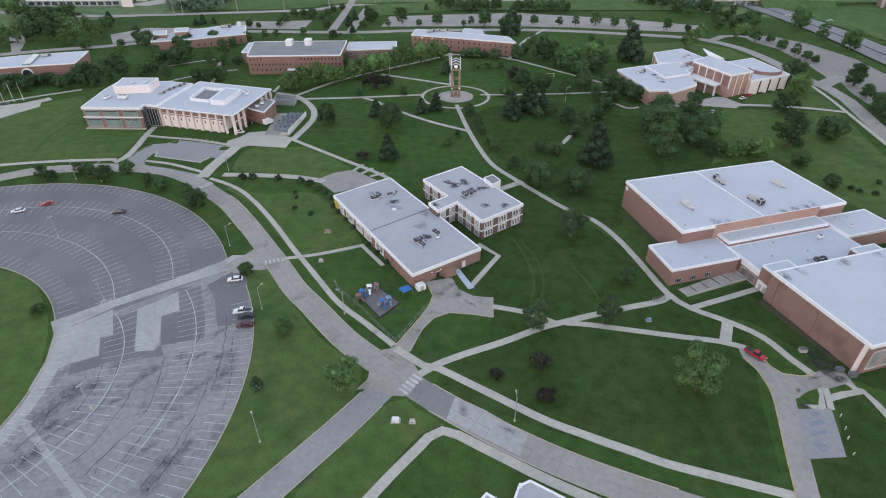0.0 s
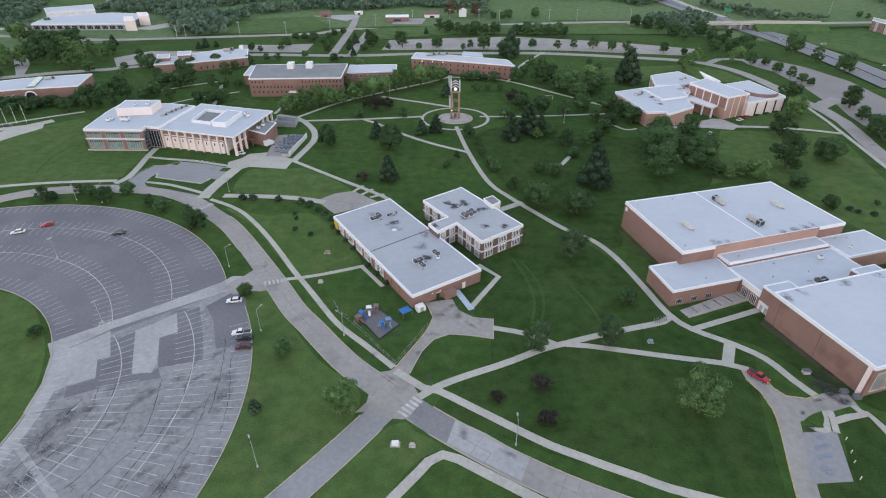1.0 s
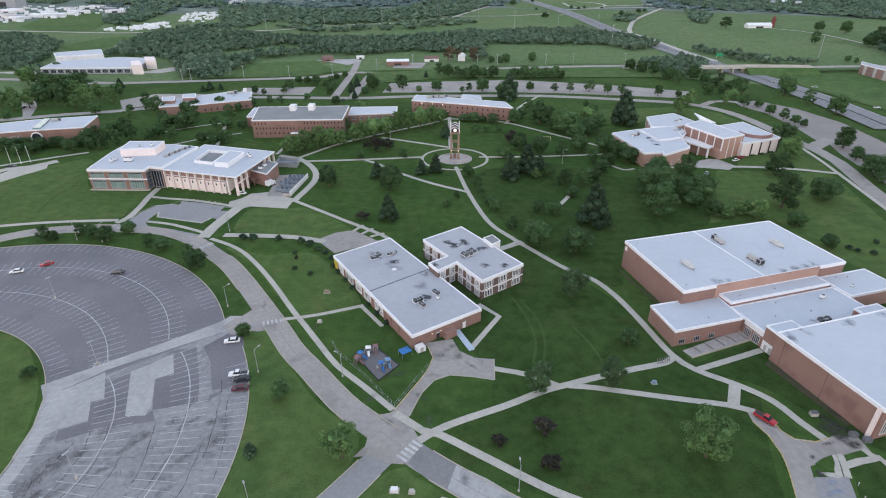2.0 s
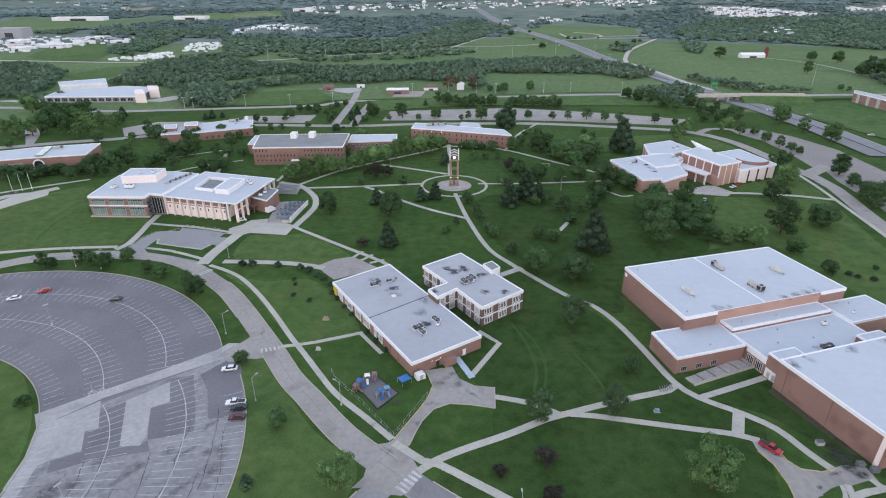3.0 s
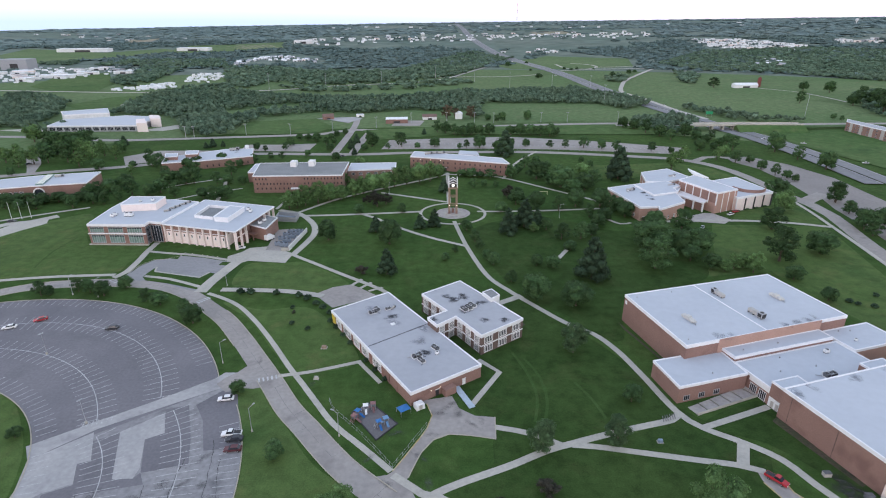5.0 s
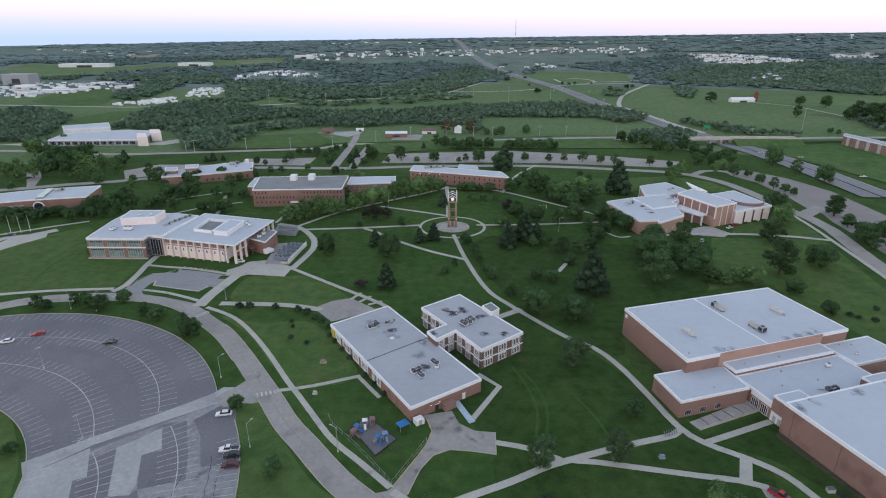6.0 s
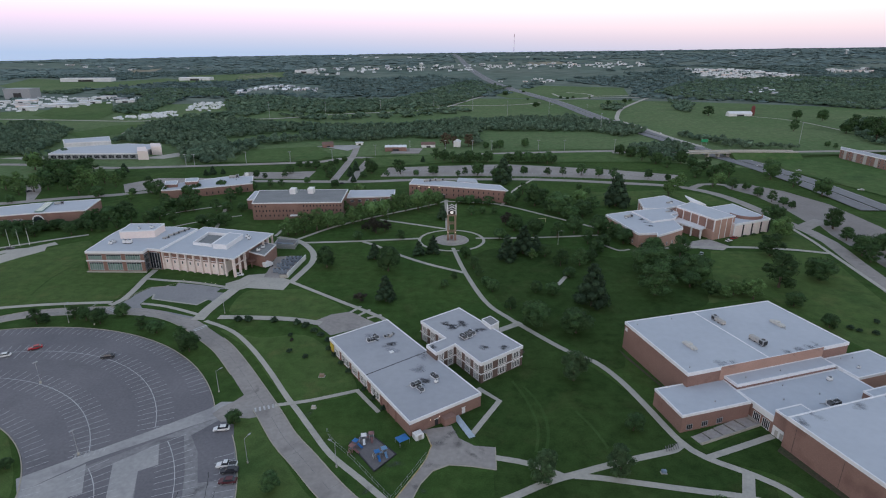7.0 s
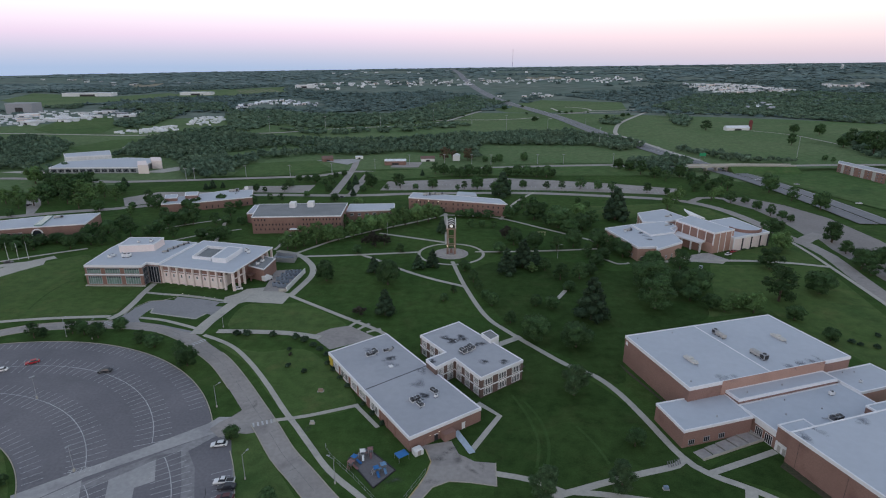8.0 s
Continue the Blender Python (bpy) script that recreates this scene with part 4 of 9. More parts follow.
def make_units():
    """Two rooftop machines: a long box with fans, and a small ducted one."""
    a = empty("rooftop_unit", "long grey rooftop air handler with dark fan end", "air conditioner", "rooftop units")
    bm = box_bm(-3.0, 1.0, -0.75, 0.75, 0.35, 1.55)
    bmesh.ops.bevel(bm, geom=bm.edges[:], offset=0.06, segments=1, affect="EDGES")
    part("casing", bm, UNITGREY, a)
    bm = box_bm(1.0, 3.0, -0.95, 0.95, 0.35, 2.0)
    bmesh.ops.bevel(bm, geom=bm.edges[:], offset=0.06, segments=1, affect="EDGES")
    part("fan_box", bm, METAL, a)
    for x in (-2.6, -0.6, 1.4, 2.6):
        part("curb", box_bm(x - 0.15, x + 0.15, -0.8, 0.8, 0, 0.35), DARK, a)
    part("grille", box_bm(3.0, 3.05, -0.8, 0.8, 0.5, 1.85), DARK, a)
    for y0, y1 in ((-1.0, -0.95), (0.95, 1.0)):
        part("grille", box_bm(1.3, 2.7, y0, y1, 0.6, 1.8), DARK, a)
    f = part("fan", disc_bm(0.6, 0.12, 14), DARK, a)
    f.location = (2.0, 0, 2.05)
    for x in (-2.0, -1.0, 0.0):
        part("rib", box_bm(x - 0.03, x + 0.03, -0.78, 0.78, 0.4, 1.6), METAL, a)
    b = empty("rooftop_unit", "small white rooftop unit with a bent duct", "air conditioner", "rooftop units")
    bm = box_bm(-1.0, 1.0, -0.7, 0.7, 0.25, 1.5)
    bmesh.ops.bevel(bm, geom=bm.edges[:], offset=0.06, segments=1, affect="EDGES")
    part("casing", bm, WHITE, b)
    part("curb", box_bm(-0.9, 0.9, -0.6, 0.6, 0, 0.25), DARK, b)
    part("duct", tube_bm((1.0, 0, 0.9), (2.0, 0.3, 0.5), 0.3), METAL, b)
    part("vent_pipe", tube_bm((-0.6, 0.3, 1.4), (-0.6, 0.3, 2.2), 0.16), METAL, b)
    f = part("fan", disc_bm(0.5, 0.15, 14), DARK, b)
    f.location = (0.2, 0, 1.55)
    c = empty("rooftop_unit", "cluster of dark condenser fans on a white steel rack", "air conditioner", "rooftop units")
    part("rack", ring_bm([(-1.9, -1.0), (1.9, -1.0), (1.9, 1.0), (-1.9, 1.0)], 0.18, 0.1, 0.35), WHITE, c)
    for x in (-1.2, 0.0, 1.2):
        body = box_bm(x - 0.5, x + 0.5, -0.75, 0.75, 0.35, 1.35)
        part("condenser", body, DARKMETAL if x else METAL, c)
        part("grille", box_bm(x - 0.42, x + 0.42, -0.8, -0.75, 0.5, 1.2), DARK, c)
        f = part("fan", disc_bm(0.40, 0.12, 12), DARK, c)
        f.location = (x, 0, 1.4)
    for x in (-1.8, -0.6, 0.6, 1.8):
        part("upright", box_bm(x - 0.09, x + 0.09, 0.80, 0.98, 0.1, 1.5), WHITE, c)
    part("pipe", tube_bm((-1.9, 0.9, 0.2), (-3.2, 1.6, 0.15), 0.1), METAL, c)
    part("pipe", tube_bm((1.9, -0.6, 0.2), (2.6, -1.8, 0.15), 0.1), DARK, c)
    d = empty("rooftop_unit", "pale two-box rooftop unit with hood and duct", "air conditioner", "rooftop units")
    for x0, x1, z1 in ((-2.6, -0.9, 1.0), (-0.9, 0.7, 1.5), (0.7, 2.6, 1.1)):
        bm = box_bm(x0, x1, -0.8, 0.8, 0.2, z1)
        bmesh.ops.bevel(bm, geom=bm.edges[:], offset=0.08, segments=1, affect="EDGES")
        part("casing", bm, PALEUNIT, d)
    part("hood", prism_bm([(2.6, -0.6), (3.2, -0.6), (3.2, 0.6), (2.6, 0.6)], 0.5, 0.95), PALEUNIT, d)
    part("curb", box_bm(-2.4, 2.4, -0.65, 0.65, 0, 0.2), METAL, d)
    part("pipe", tube_bm((3.0, 0.3, 0.1), (4.2, -0.4, 0.1), 0.09), METAL, d)
    return [a, b, c, d]


UNITS = make_units()


def rooftop(kind, at, z, turn=0.0, size=1.0):
    m = Matrix.Translation((at[0], at[1], z)) @ Matrix.Rotation(radians(turn), 4, "Z") @ Matrix.Scale(size, 4)
    unit_kinds.append((kind, m))


def stain_material(name, base, strength):
    """A soft-edged stain: dark film that thins out from its middle and breaks up into blotches."""
    m = bpy.data.materials.new(name)
    m.use_nodes = True
    n, l = m.node_tree.nodes, m.node_tree.links
    b, out = n["Principled BSDF"], n["Material Output"]
    b.inputs["Base Color"].default_value, b.inputs["Roughness"].default_value = (*base, 1), 0.85
    co, far, fall, blot, cut, mul, clear, mix = (n.new("ShaderNode" + k) for k in ("TexCoord", "VectorMath", "MapRange", "TexNoise", "MapRange", "Math", "BsdfTransparent", "MixShader"))
    far.operation, mul.operation = "LENGTH", "MULTIPLY"
    l.new(co.outputs["Object"], far.inputs[0])
    fall.inputs["From Min"].default_value, fall.inputs["From Max"].default_value = 0.15, 1.0
    fall.inputs["To Min"].default_value, fall.inputs["To Max"].default_value = strength, 0.0
    l.new(far.outputs["Value"], fall.inputs["Value"])
    geo = n.new("ShaderNodeNewGeometry")
    blot.inputs["Scale"].default_value, blot.inputs["Detail"].default_value, blot.inputs["Roughness"].default_value = 0.55, 5, 0.6
    l.new(geo.outputs["Position"], blot.inputs["Vector"])
    cut.inputs["From Min"].default_value, cut.inputs["From Max"].default_value = 0.36, 0.6
    l.new(blot.outputs["Fac"], cut.inputs["Value"])
    l.new(fall.outputs["Result"], mul.inputs[0])
    l.new(cut.outputs["Result"], mul.inputs[1])
    l.new(mul.outputs["Value"], mix.inputs[0])
    l.new(clear.outputs[0], mix.inputs[1])
    l.new(b.outputs[0], mix.inputs[2])
    l.new(mix.outputs[0], out.inputs["Surface"])
    return m


PONDING = stain_material("ponding_stain", (0.085, 0.088, 0.10), 0.95)
FAINTPOND = stain_material("faint_roof_stain", (0.20, 0.21, 0.235), 0.4)
DIRT = stain_material("ground_dirt", (0.10, 0.098, 0.10), 0.42)
OILFILM = stain_material("oil_film", (0.055, 0.052, 0.054), 0.9)
BLUEFILM = stain_material("faded_blue_film", (0.22, 0.33, 0.52), 0.6)
stain_tops = {}


def stain_film(parent, x, y, z, rx, ry, turn, mat):
    """A thin irregular film lying on a surface, each one a millimetre or two above the last."""
    k = stain_tops[parent] = stain_tops.get(parent, 0) + 1
    bm = bmesh.new()
    bm.faces.new([bm.verts.new((math.cos(a * math.tau / 14), math.sin(a * math.tau / 14), 0)) for a in range(14)])
    ob = part("stain", bm, mat, parent)
    ob.matrix_basis = Matrix.Translation((x, y, z + 0.03 + 0.0025 * (k % 12))) @ Matrix.Rotation(turn, 4, "Z") @ Matrix.Diagonal((rx, ry, 1, 1))
    return ob


def roof_marks(parent, pts, z, mat=None):
    """Dark ponding stains on a roof."""
    rng = random.Random(len(pts) + int(abs(pts[0][0])))
    for x, y in pts:
        for _ in range(2):
            stain_film(parent, x + rng.uniform(-1.4, 1.4), y + rng.uniform(-1.2, 1.2), z, rng.uniform(1.6, 3.8), rng.uniform(1.1, 2.2), rng.uniform(0, 3.1), mat or PONDING)


# low brick hall with a grey roof
A = [(-42.5, 183.3), (-9.9, 133.6), (11.5, 148.2), (-22.5, 198.6)]
hall = empty("brick_hall", "low red brick hall with grey flat roof and white fin windows", "building")
volume(hall, A, 0, 4.7, BRICK, GREYROOF, 0.8)
for s0, s1 in ((4.5, 9), (11, 17.5), (19.5, 24.5), (26, 31.5), (34.5, 40.5)):
    window(hall, A[0], A[1], s0, s1, 0.5, 3.8, 5, t=0.38)
part("panel", wall_box(A[0], A[1], 0.3, 3.6, 0.4, 3.7, 0, 0.06), YELLOW, hall, "yellow wall panel")
for s in (10, 18.3, 25.2, 33, 41.5, 46, 51):
    part("pilaster", wall_box(A[0], A[1], s - 0.2, s + 0.2, 0, 3.9, 0, 0.25), BRICK, hall)
porch = part("porch", wall_box(A[1], A[2], 10.8, 14.8, 0, 2.3, 0, 2.2), BRICK, hall, "small brick service porch")
part("porch_roof", wall_box(A[1], A[2], 10.7, 14.9, 2.3, 2.42, 0, 2.3), BRICK, porch)
door(hall, A[1], A[2], 8.6, 9.8, 2.2)
door(hall, A[1], A[2], 18.6, 19.8, 2.2, WHITE, "white service door")
for s in (7.0, 10.2):
    part("wall_lamp", wall_box(A[1], A[2], s, s + 0.16, 2.6, 2.76, 0, 0.12), LAMP, hall, "small lit wall lamp")
mid0, mid1 = [(-26.2, 158.1), (-4.9, 174.6)]
part("roof_joint", wall_box(mid0, mid1, 0, length(mid0, mid1), 4.72, 4.80, -0.12, 0.12), DARK, hall, "dark roof expansion joint")
for x, k, s, r in zip([(-26.7, 181.3), (-25.3, 183.9), (-21.3, 184.4), (-19.6, 185.3), (-9.0, 152.4), (-7.4, 150.0), (-3.1, 157.3), (-2.5, 154.2)], (2, 2, 2, 0, 2, 2, 2, 1), (0.85, 0.75, 0.6, 0.45, 0.9, 0.75, 0.8, 0.6), (30, -55, 30, 60, 35, -55, -50, 40)):
    rooftop(k, x, 4.72, r, s)
roof_marks(hall, [(-18.3, 174.9), (-8.9, 170.5), (-8.5, 162.0), (-27.7, 184.4)], 4.7, FAINTPOND)
roof_marks(hall, [(-19.2, 178.2), (-5.2, 155.6)], 4.72)
part("roof_hatch", wall_box(*[(-19.2, 172.9), (-17.8, 173.7)], 0, 1.4, 4.72, 5.0, -0.7, 0.7), WHITE, hall)

# worn dirt on the old asphalt
for x, y, r in CRAZED:
    stain_film(lower, x, y, 0.008, r * 1.7, r * 1.1, 0.9, DIRT)
for x, y in [(-88.1, 91.6), (-79.4, 88.2), (-61.8, 91.9), (-63.1, 81.8), (-66.1, 74.2), (-92.4, 78.4), (-86.5, 81.5), (-63.4, 112.0), (-77.9, 93.6), (-64.8, 103.4)]:
    stain_film(lower, x, y, 0.008, 5.5, 1.3, 0.9, DIRT)

# oil and faded blue paint in the service court, wear on the drives and the road
court = empty("court_stain", "dark oil stains and faded blue paint on asphalt", "stain", kind="structure")
for (x, y), rx, ry, turn in [((93.5, 97.5), 2.2, 0.7, 0.3), ((87.3, 93.3), 1.1, 0.8, 0.2), ((99.6, 102.3), 5.0, 2.2, 2.4), ((86.3, 88.6), 1.6, 1.2, 0.2), ((98.2, 98.7), 3.5, 2.0, 2.4), ((99.6, 96.9), 2.5, 1.2, 0.3), ((96.8, 102.0), 4.5, 2.4, 2.4), ((101.9, 107.4), 3.0, 1.6, 2.4), ((97.8, 106.1), 3.0, 2.0, 2.4)]:
    stain_film(court, x, y, 0.03, rx, ry, turn, OILFILM)
for x, y in [(87.4, 86.1), (87.2, 83.6), (84.2, 80.5), (86.2, 81.2), (83.3, 77.7), (84.1, 76.7), (85.3, 83.2)]:
    stain_film(court, x, y, 0.03, 1.5, 0.9, 0.4, BLUEFILM)
wear = empty("road_stain", "worn dirty patches on the asphalt road", "stain", kind="structure")
for k, (x, y) in enumerate([(-2.3, 130.3), (0.1, 132.6), (3.9, 131.1), (7.6, 125.9), (-3.5, 121.5), (2.5, 135.0), (10.5, 127.4), (-6.8, 113.4), (-13.4, 122.1), (-19.7, 112.5), (-3.9, 104.0), (-14.3, 103.9), (-24.6, 125.8), (-41.7, 144.2), (4.7, 86.5), (14.8, 80.9), (-40.2, 62.7), (-28.7, 67.8), (-61.8, 157.3)]):
    stain_film(wear, x, y, 0.03, 3.6 - 0.2 * (k % 7), 1.0 + 0.25 * (k % 3), 0.8 * k, DIRT)

# two-storey classroom block
B = [(-8.8, 191.4), (0.6, 178.1), (-6.1, 172.9), (-2.7, 167.5), (4.0, 173.7), (12.3, 160.7), (27.7, 172.5), (6.2, 203.2)]
block = empty("classroom_block", "two-storey brown brick block with white bands and fin windows", "building")
volume(block, B, 0, 7.6, BROWNBRICK, GREYROOF, 0.9)
for i, j in ((0, 1), (2, 3), (3, 4), (4, 5), (5, 6)):
    p, q = B[i], B[j]
    part("floor_band", wall_box(p, q, -0.1, length(p, q) + 0.1, 3.3, 3.7, -0.1, 0.14), COPING, block, "white floor band")
for i, j, sets in ((0, 1, 3), (3, 4, 2), (4, 5, 3), (5, 6, 3)):
    span = length(B[i], B[j])
    for k in range(sets):
        c = span * (k + 0.5) / sets
        for z0, z1 in ((0.4, 3.1), (4.0, 6.6)):
            window(block, B[i], B[j], c - span / sets * 0.3, c + span / sets * 0.3, z0, z1, 4, t=0.24)
stair = [(14.4, 190.1), (17.4, 184.6), (20.8, 187.8), (18.1, 192.9)]
part("stair_tower", prism_bm(stair, 0, 9.0), WHITE, block, "white stair tower")
part("stair_roof", prism_bm(inset(stair, 0.25), 9.0, 9.12), DARKROOF, block, "dark stair tower roof")
part("stair_coping", ring_bm(stair, 0.25, 8.9, 9.3, 0.05), COPING, block)
for x, r in zip([(7.1, 178.6), (8.8, 179.8), (10.1, 181.5)], (-55, -55, -55)):
    rooftop(2, x, 7.62, r, 0.85)
roof_marks(block, [(0.1, 189.5), (3.2, 187.2), (5.9, 190.4), (6.4, 188.6), (13.2, 184.1), (8.2, 179.8), (14.8, 171.7), (20.3, 171.7), (3.2, 186.3), (-3.9, 171.7)], 7.6)

# sports hall: high box, low wings and a long front block
gym = empty("sports_hall", "large red brick sports hall with white flat roofs", "building")
C = [(67.3, 185.0), (76.0, 149.8), (139.6, 169.5), (130.1, 203.2)]
volume(gym, C, 0, 10.6, BRICK, ROOF, 0.9)
c_span = length(C[1], C[2])
part("light_wall", wall_box(C[1], C[2], 12.5, c_span - 11.5, 5.0, 10.84, 0, 0.15), LIGHTBRICK, gym, "pale salmon brick wall band")
D = [(65.9, 148.8), (68.9, 135.1), (92.3, 142.1), (89.4, 155.4)]
volume(gym, D, 0, 5.8, BRICK, ROOF, 0.6)
part("sign", wall_box(C[0], C[1], 0.8, 2.0, 7.6, 8.9, 0, 0.15), WHITE, gym, "small white wall sign")
window_row(gym, D[1], D[2], 3, 2.2, 0.6, 2.4, 0.4, 8.0, 2, METAL)
ux, uy = (C[2][0] - C[1][0]) / c_span, (C[2][1] - C[1][1]) / c_span
wx, wy = uy, -ux


def from_c(s, d):
    """A place s metres along the high hall's front wall and d metres out from it."""
    return (C[1][0] + ux * s + wx * d, C[1][1] + uy * s + wy * d)


def c_rect(s0, s1, d0, d1):
    return [from_c(s0, d0), from_c(s0, d1), from_c(s1, d1), from_c(s1, d0)]


volume(gym, c_rect(14.3, 54.5, 0.1, 5.6), 0, 7.2, BRICK, ROOF, 0.7)
volume(gym, c_rect(14.3, 56.0, 5.75, 25.0), 0, 5.5, BRICK, ROOF, 0.6)
volume(gym, c_rect(56.2, 77.0, 0.1, 12.6), 0, 6.1, LIGHTBRICK, ROOF, 0.7)
volume(gym, c_rect(14.1, 23.4, 19.9, 25.0), 0, 8.0, BRICK, ROOF, 0.4, 0.3)
volume(gym, c_rect(47.3, 56.6, 20.4, 25.0), 0, 8.0, BRICK, ROOF, 0.4, 0.3)
R = c_rect(12.4, 78.0, 25.1, 57.3)
volume(gym, R, 0, 9.6, BRICK, ROOF, 0.8)
e0, e1 = from_c(14.3, 5.75), from_c(14.3, 25.0)
for s in (7.2, 10.6):
    window(gym, e0, e1, s, s + 2.6, 0.1, 3.2, 3, WHITE, t=0.1)
part("entrance_band", wall_box(e0, e1, 6.6, 14.0, 3.7, 4.9, 0, 0.1), WHITE, gym, "white entrance fascia")
b0, b1 = from_c(14.1, 19.9), from_c(14.1, 25.0)
part("door_panel", wall_box(b0, b1, 0.3, 4.6, 0.05, 3.2, 0, 0.1), WHITE, gym, "white panelled service doors")
for s in (1.2, 2.9):
    part("door", wall_box(b0, b1, s, s + 1.0, 0.1, 2.2, 0.1, 0.16), UNITGREY, gym)
for s in (3.2, 17.0):
    part("wall_joint", wall_box(R[0], R[1], s, s + 0.07, 0, 8.7, 0, 0.05), DARK, gym)
part("pilaster", wall_box(R[0], R[1], 30.6, 31.6, 0, 9.4, 0, 0.5), PALEBRICK, gym, "pale corner pilaster")
window(gym, R[1], R[2], 1.6, 5.2, 1.2, 7.4, 3, WHITE, t=0.2)
window(gym, R[1], R[2], 6.2, 9.8, 1.2, 7.4, 3, WHITE, t=0.2)
part("roof_seam", wall_box(from_c(32, -36), from_c(32, 0), 0, 36, 10.62, 10.74, -0.25, 0.25), COPING, gym, "white raised roof seam")
for s, d, k, z, turn, size in ((12, -14, 3, 10.62, -72, 1.0), (35, -26, 0, 10.62, 108, 0.95), (36.5, -9.5, 0, 10.62, -72, 1.05), (54, -18, 3, 10.62, -72, 1.0), (36, 20.5, 2, 5.52, 15, 1.1), (47, 10, 1, 5.52, 10, 0.8), (62, 8, 1, 6.12, 10, 0.5)):
    rooftop(k, from_c(s, d), z, turn, size)
for s, d in ((5, -33), (20, -33), (3, -3), (20, 3), (34, 3), (24, 14), (30, 8), (37, 15), (60, 3), (64, 4), (3, 9)):
    v = part("roof_vent", tube_bm((0, 0, 0), (0, 0, 0.5), 0.22), METAL, gym)
    v.location = (*from_c(s, d), 10.6 if d < 0 and not (s < 14 and d > -2) else (5.8 if s < 14 else 7.2 if d < 5.6 else 6.1 if s > 56 else 5.5))
roof_marks(gym, [from_c(s, -1.5) for s in (14, 18, 42, 46, 50, 54)], 10.6, FAINTPOND)
roof_marks(gym, [from_c(s, 27) for s in (14, 20, 36, 50)], 9.6, FAINTPOND)
# bins and crates by the service door
for n, (x, y) in enumerate([(95.3, 106.9), (100.9, 99.9), (103.2, 98.2)]):
    b = empty("waste_bin", "grey metal waste container by the brick wall", "container", "waste containers", at=(x, y, 0))
    part("bin_body", box_bm(-0.9, 0.9, -0.6, 0.6, 0.05, 1.1), UNITGREY if n == 0 else DARKMETAL, b)
    part("bin_lid", box_bm(-0.95, 0.95, -0.65, 0.65, 1.1, 1.18), DARKMETAL, b)

# columned hall with the glazed wing
lib = empty("columned_hall", "pale columned hall with wide white overhanging roof", "building")
E1 = [(-144.2, 264.7), (-102.4, 253.3), (-94.5, 293.4), (-138.2, 306.0)]
w1 = inset(E1, 1.3)
span = length(E1[0], E1[1])
ex, ey = (w1[1][0] - w1[0][0]) / length(w1[0], w1[1]), (w1[1][1] - w1[0][1]) / length(w1[0], w1[1])
front_end = (w1[1][0] - ex * 6.5, w1[1][1] - ey * 6.5)
back_end = (w1[2][0] - ex * 6.5, w1[2][1] - ey * 6.5)
w2 = [w1[0], front_end, back_end, w1[3]]
part("wall", prism_bm(w2, 0, 5.9), PINKWALL, lib)
part("upper_wall", prism_bm(inset(w2, 0.05), 5.9, 9.2), BRICK, lib, "red brick upper wall")
part("roof", prism_bm(inset(E1, 0.3), 9.2, 9.85), ROOF, lib)
part("coping", ring_bm(E1, 0.35, 9.4, 10.0, 0.05), COPING, lib)
for k in range(10):
    s = 1.0 + (span - 2.0) * k / 9
    part("column", wall_box(E1[0], E1[1], s - 0.35, s + 0.35, 0, 9.1, -1.3, -0.2), PALEBRICK, lib, "pale concrete column")
    if k < 8:
        part("sill_band", wall_box(E1[0], E1[1], s + 0.5, s + (span - 2) / 9 - 0.5, 6.6, 6.9, -1.3, -1.0), COPING, lib)
        window(lib, w1[0], w1[1], s + 0.2, s + 1.1, 3.6, 5.2)
span_b = length(E1[1], E1[2])
for k in range(9):
    s = 1.0 + (span_b - 2.0) * k / 8
    if k < 3 or k > 5:
        part("column", wall_box(E1[1], E1[2], s - 0.35, s + 0.35, 0, 9.1, -1.3, -0.2), PALEBRICK, lib)
part("portico_beam", wall_box(E1[1], E1[2], 0.5, 12, 5.6, 6.1, -0.9, -0.5), PALEBRICK, lib)
part("side_wall", wall_box(front_end, back_end, 9.0, length(front_end, back_end), 0, 9.15, 0.0, 5.1), BRICK, lib, "red brick side wall")
pent = [(-131.1, 274.4), (-120.0, 271.0), (-118.2, 289.2), (-130.2, 292.0)]
part("penthouse", ring_bm(pent, 0.5, 9.86, 11.4), COPING, lib, "white low roof enclosure")
part("court_floor", prism_bm(inset(pent, 0.6), 9.86, 9.95), DARKROOF, lib, "dark sunken roof court")
volume(lib, [(-118.4, 268.7), (-110.7, 267.0), (-108.2, 284.9), (-116.9, 287.7)], 9.86, 12.2, COPING, ROOF, 0.4)
AN = [(-101.6, 272.0), (-91.6, 266.2), (-90.4, 283.1), (-100.6, 288.9)]
volume(lib, AN, 0, 6.8, BRICK, DARKROOF, 0.35)
part("canopy", wall_box(AN[0], AN[1], -1, 5, 2.9, 3.3, 0, 3.2), BRICK, lib)
for s in (-0.6, 4.4):
    part("canopy_post", wall_box(AN[0], AN[1], s, s + 0.4, 0, 2.9, 2.6, 3.0), BRICK, lib)
for x, r in zip([(-96.9, 273.5), (-95.8, 277.8)], (10, 60)):
    rooftop(1, x, 6.82, r, 0.9)
E2 = [(-179.6, 261.3), (-150.5, 260.8), (-150.5, 265.7), (-143.6, 264.1), (-138.8, 298.8), (-153.0, 302.7), (-181.3, 302.5), (-181.9, 288.6), (-180.9, 276.6)]
volume(lib, E2, 0, 10.8, BRICK, ROOF, 1.0)
s_e2 = length(E2[0], E2[1])
part("floor_band", wall_box(E2[0], E2[1], -0.2, s_e2 + 0.2, 5.7, 6.3, -0.1, 0.3), COPING, lib, "white floor band")
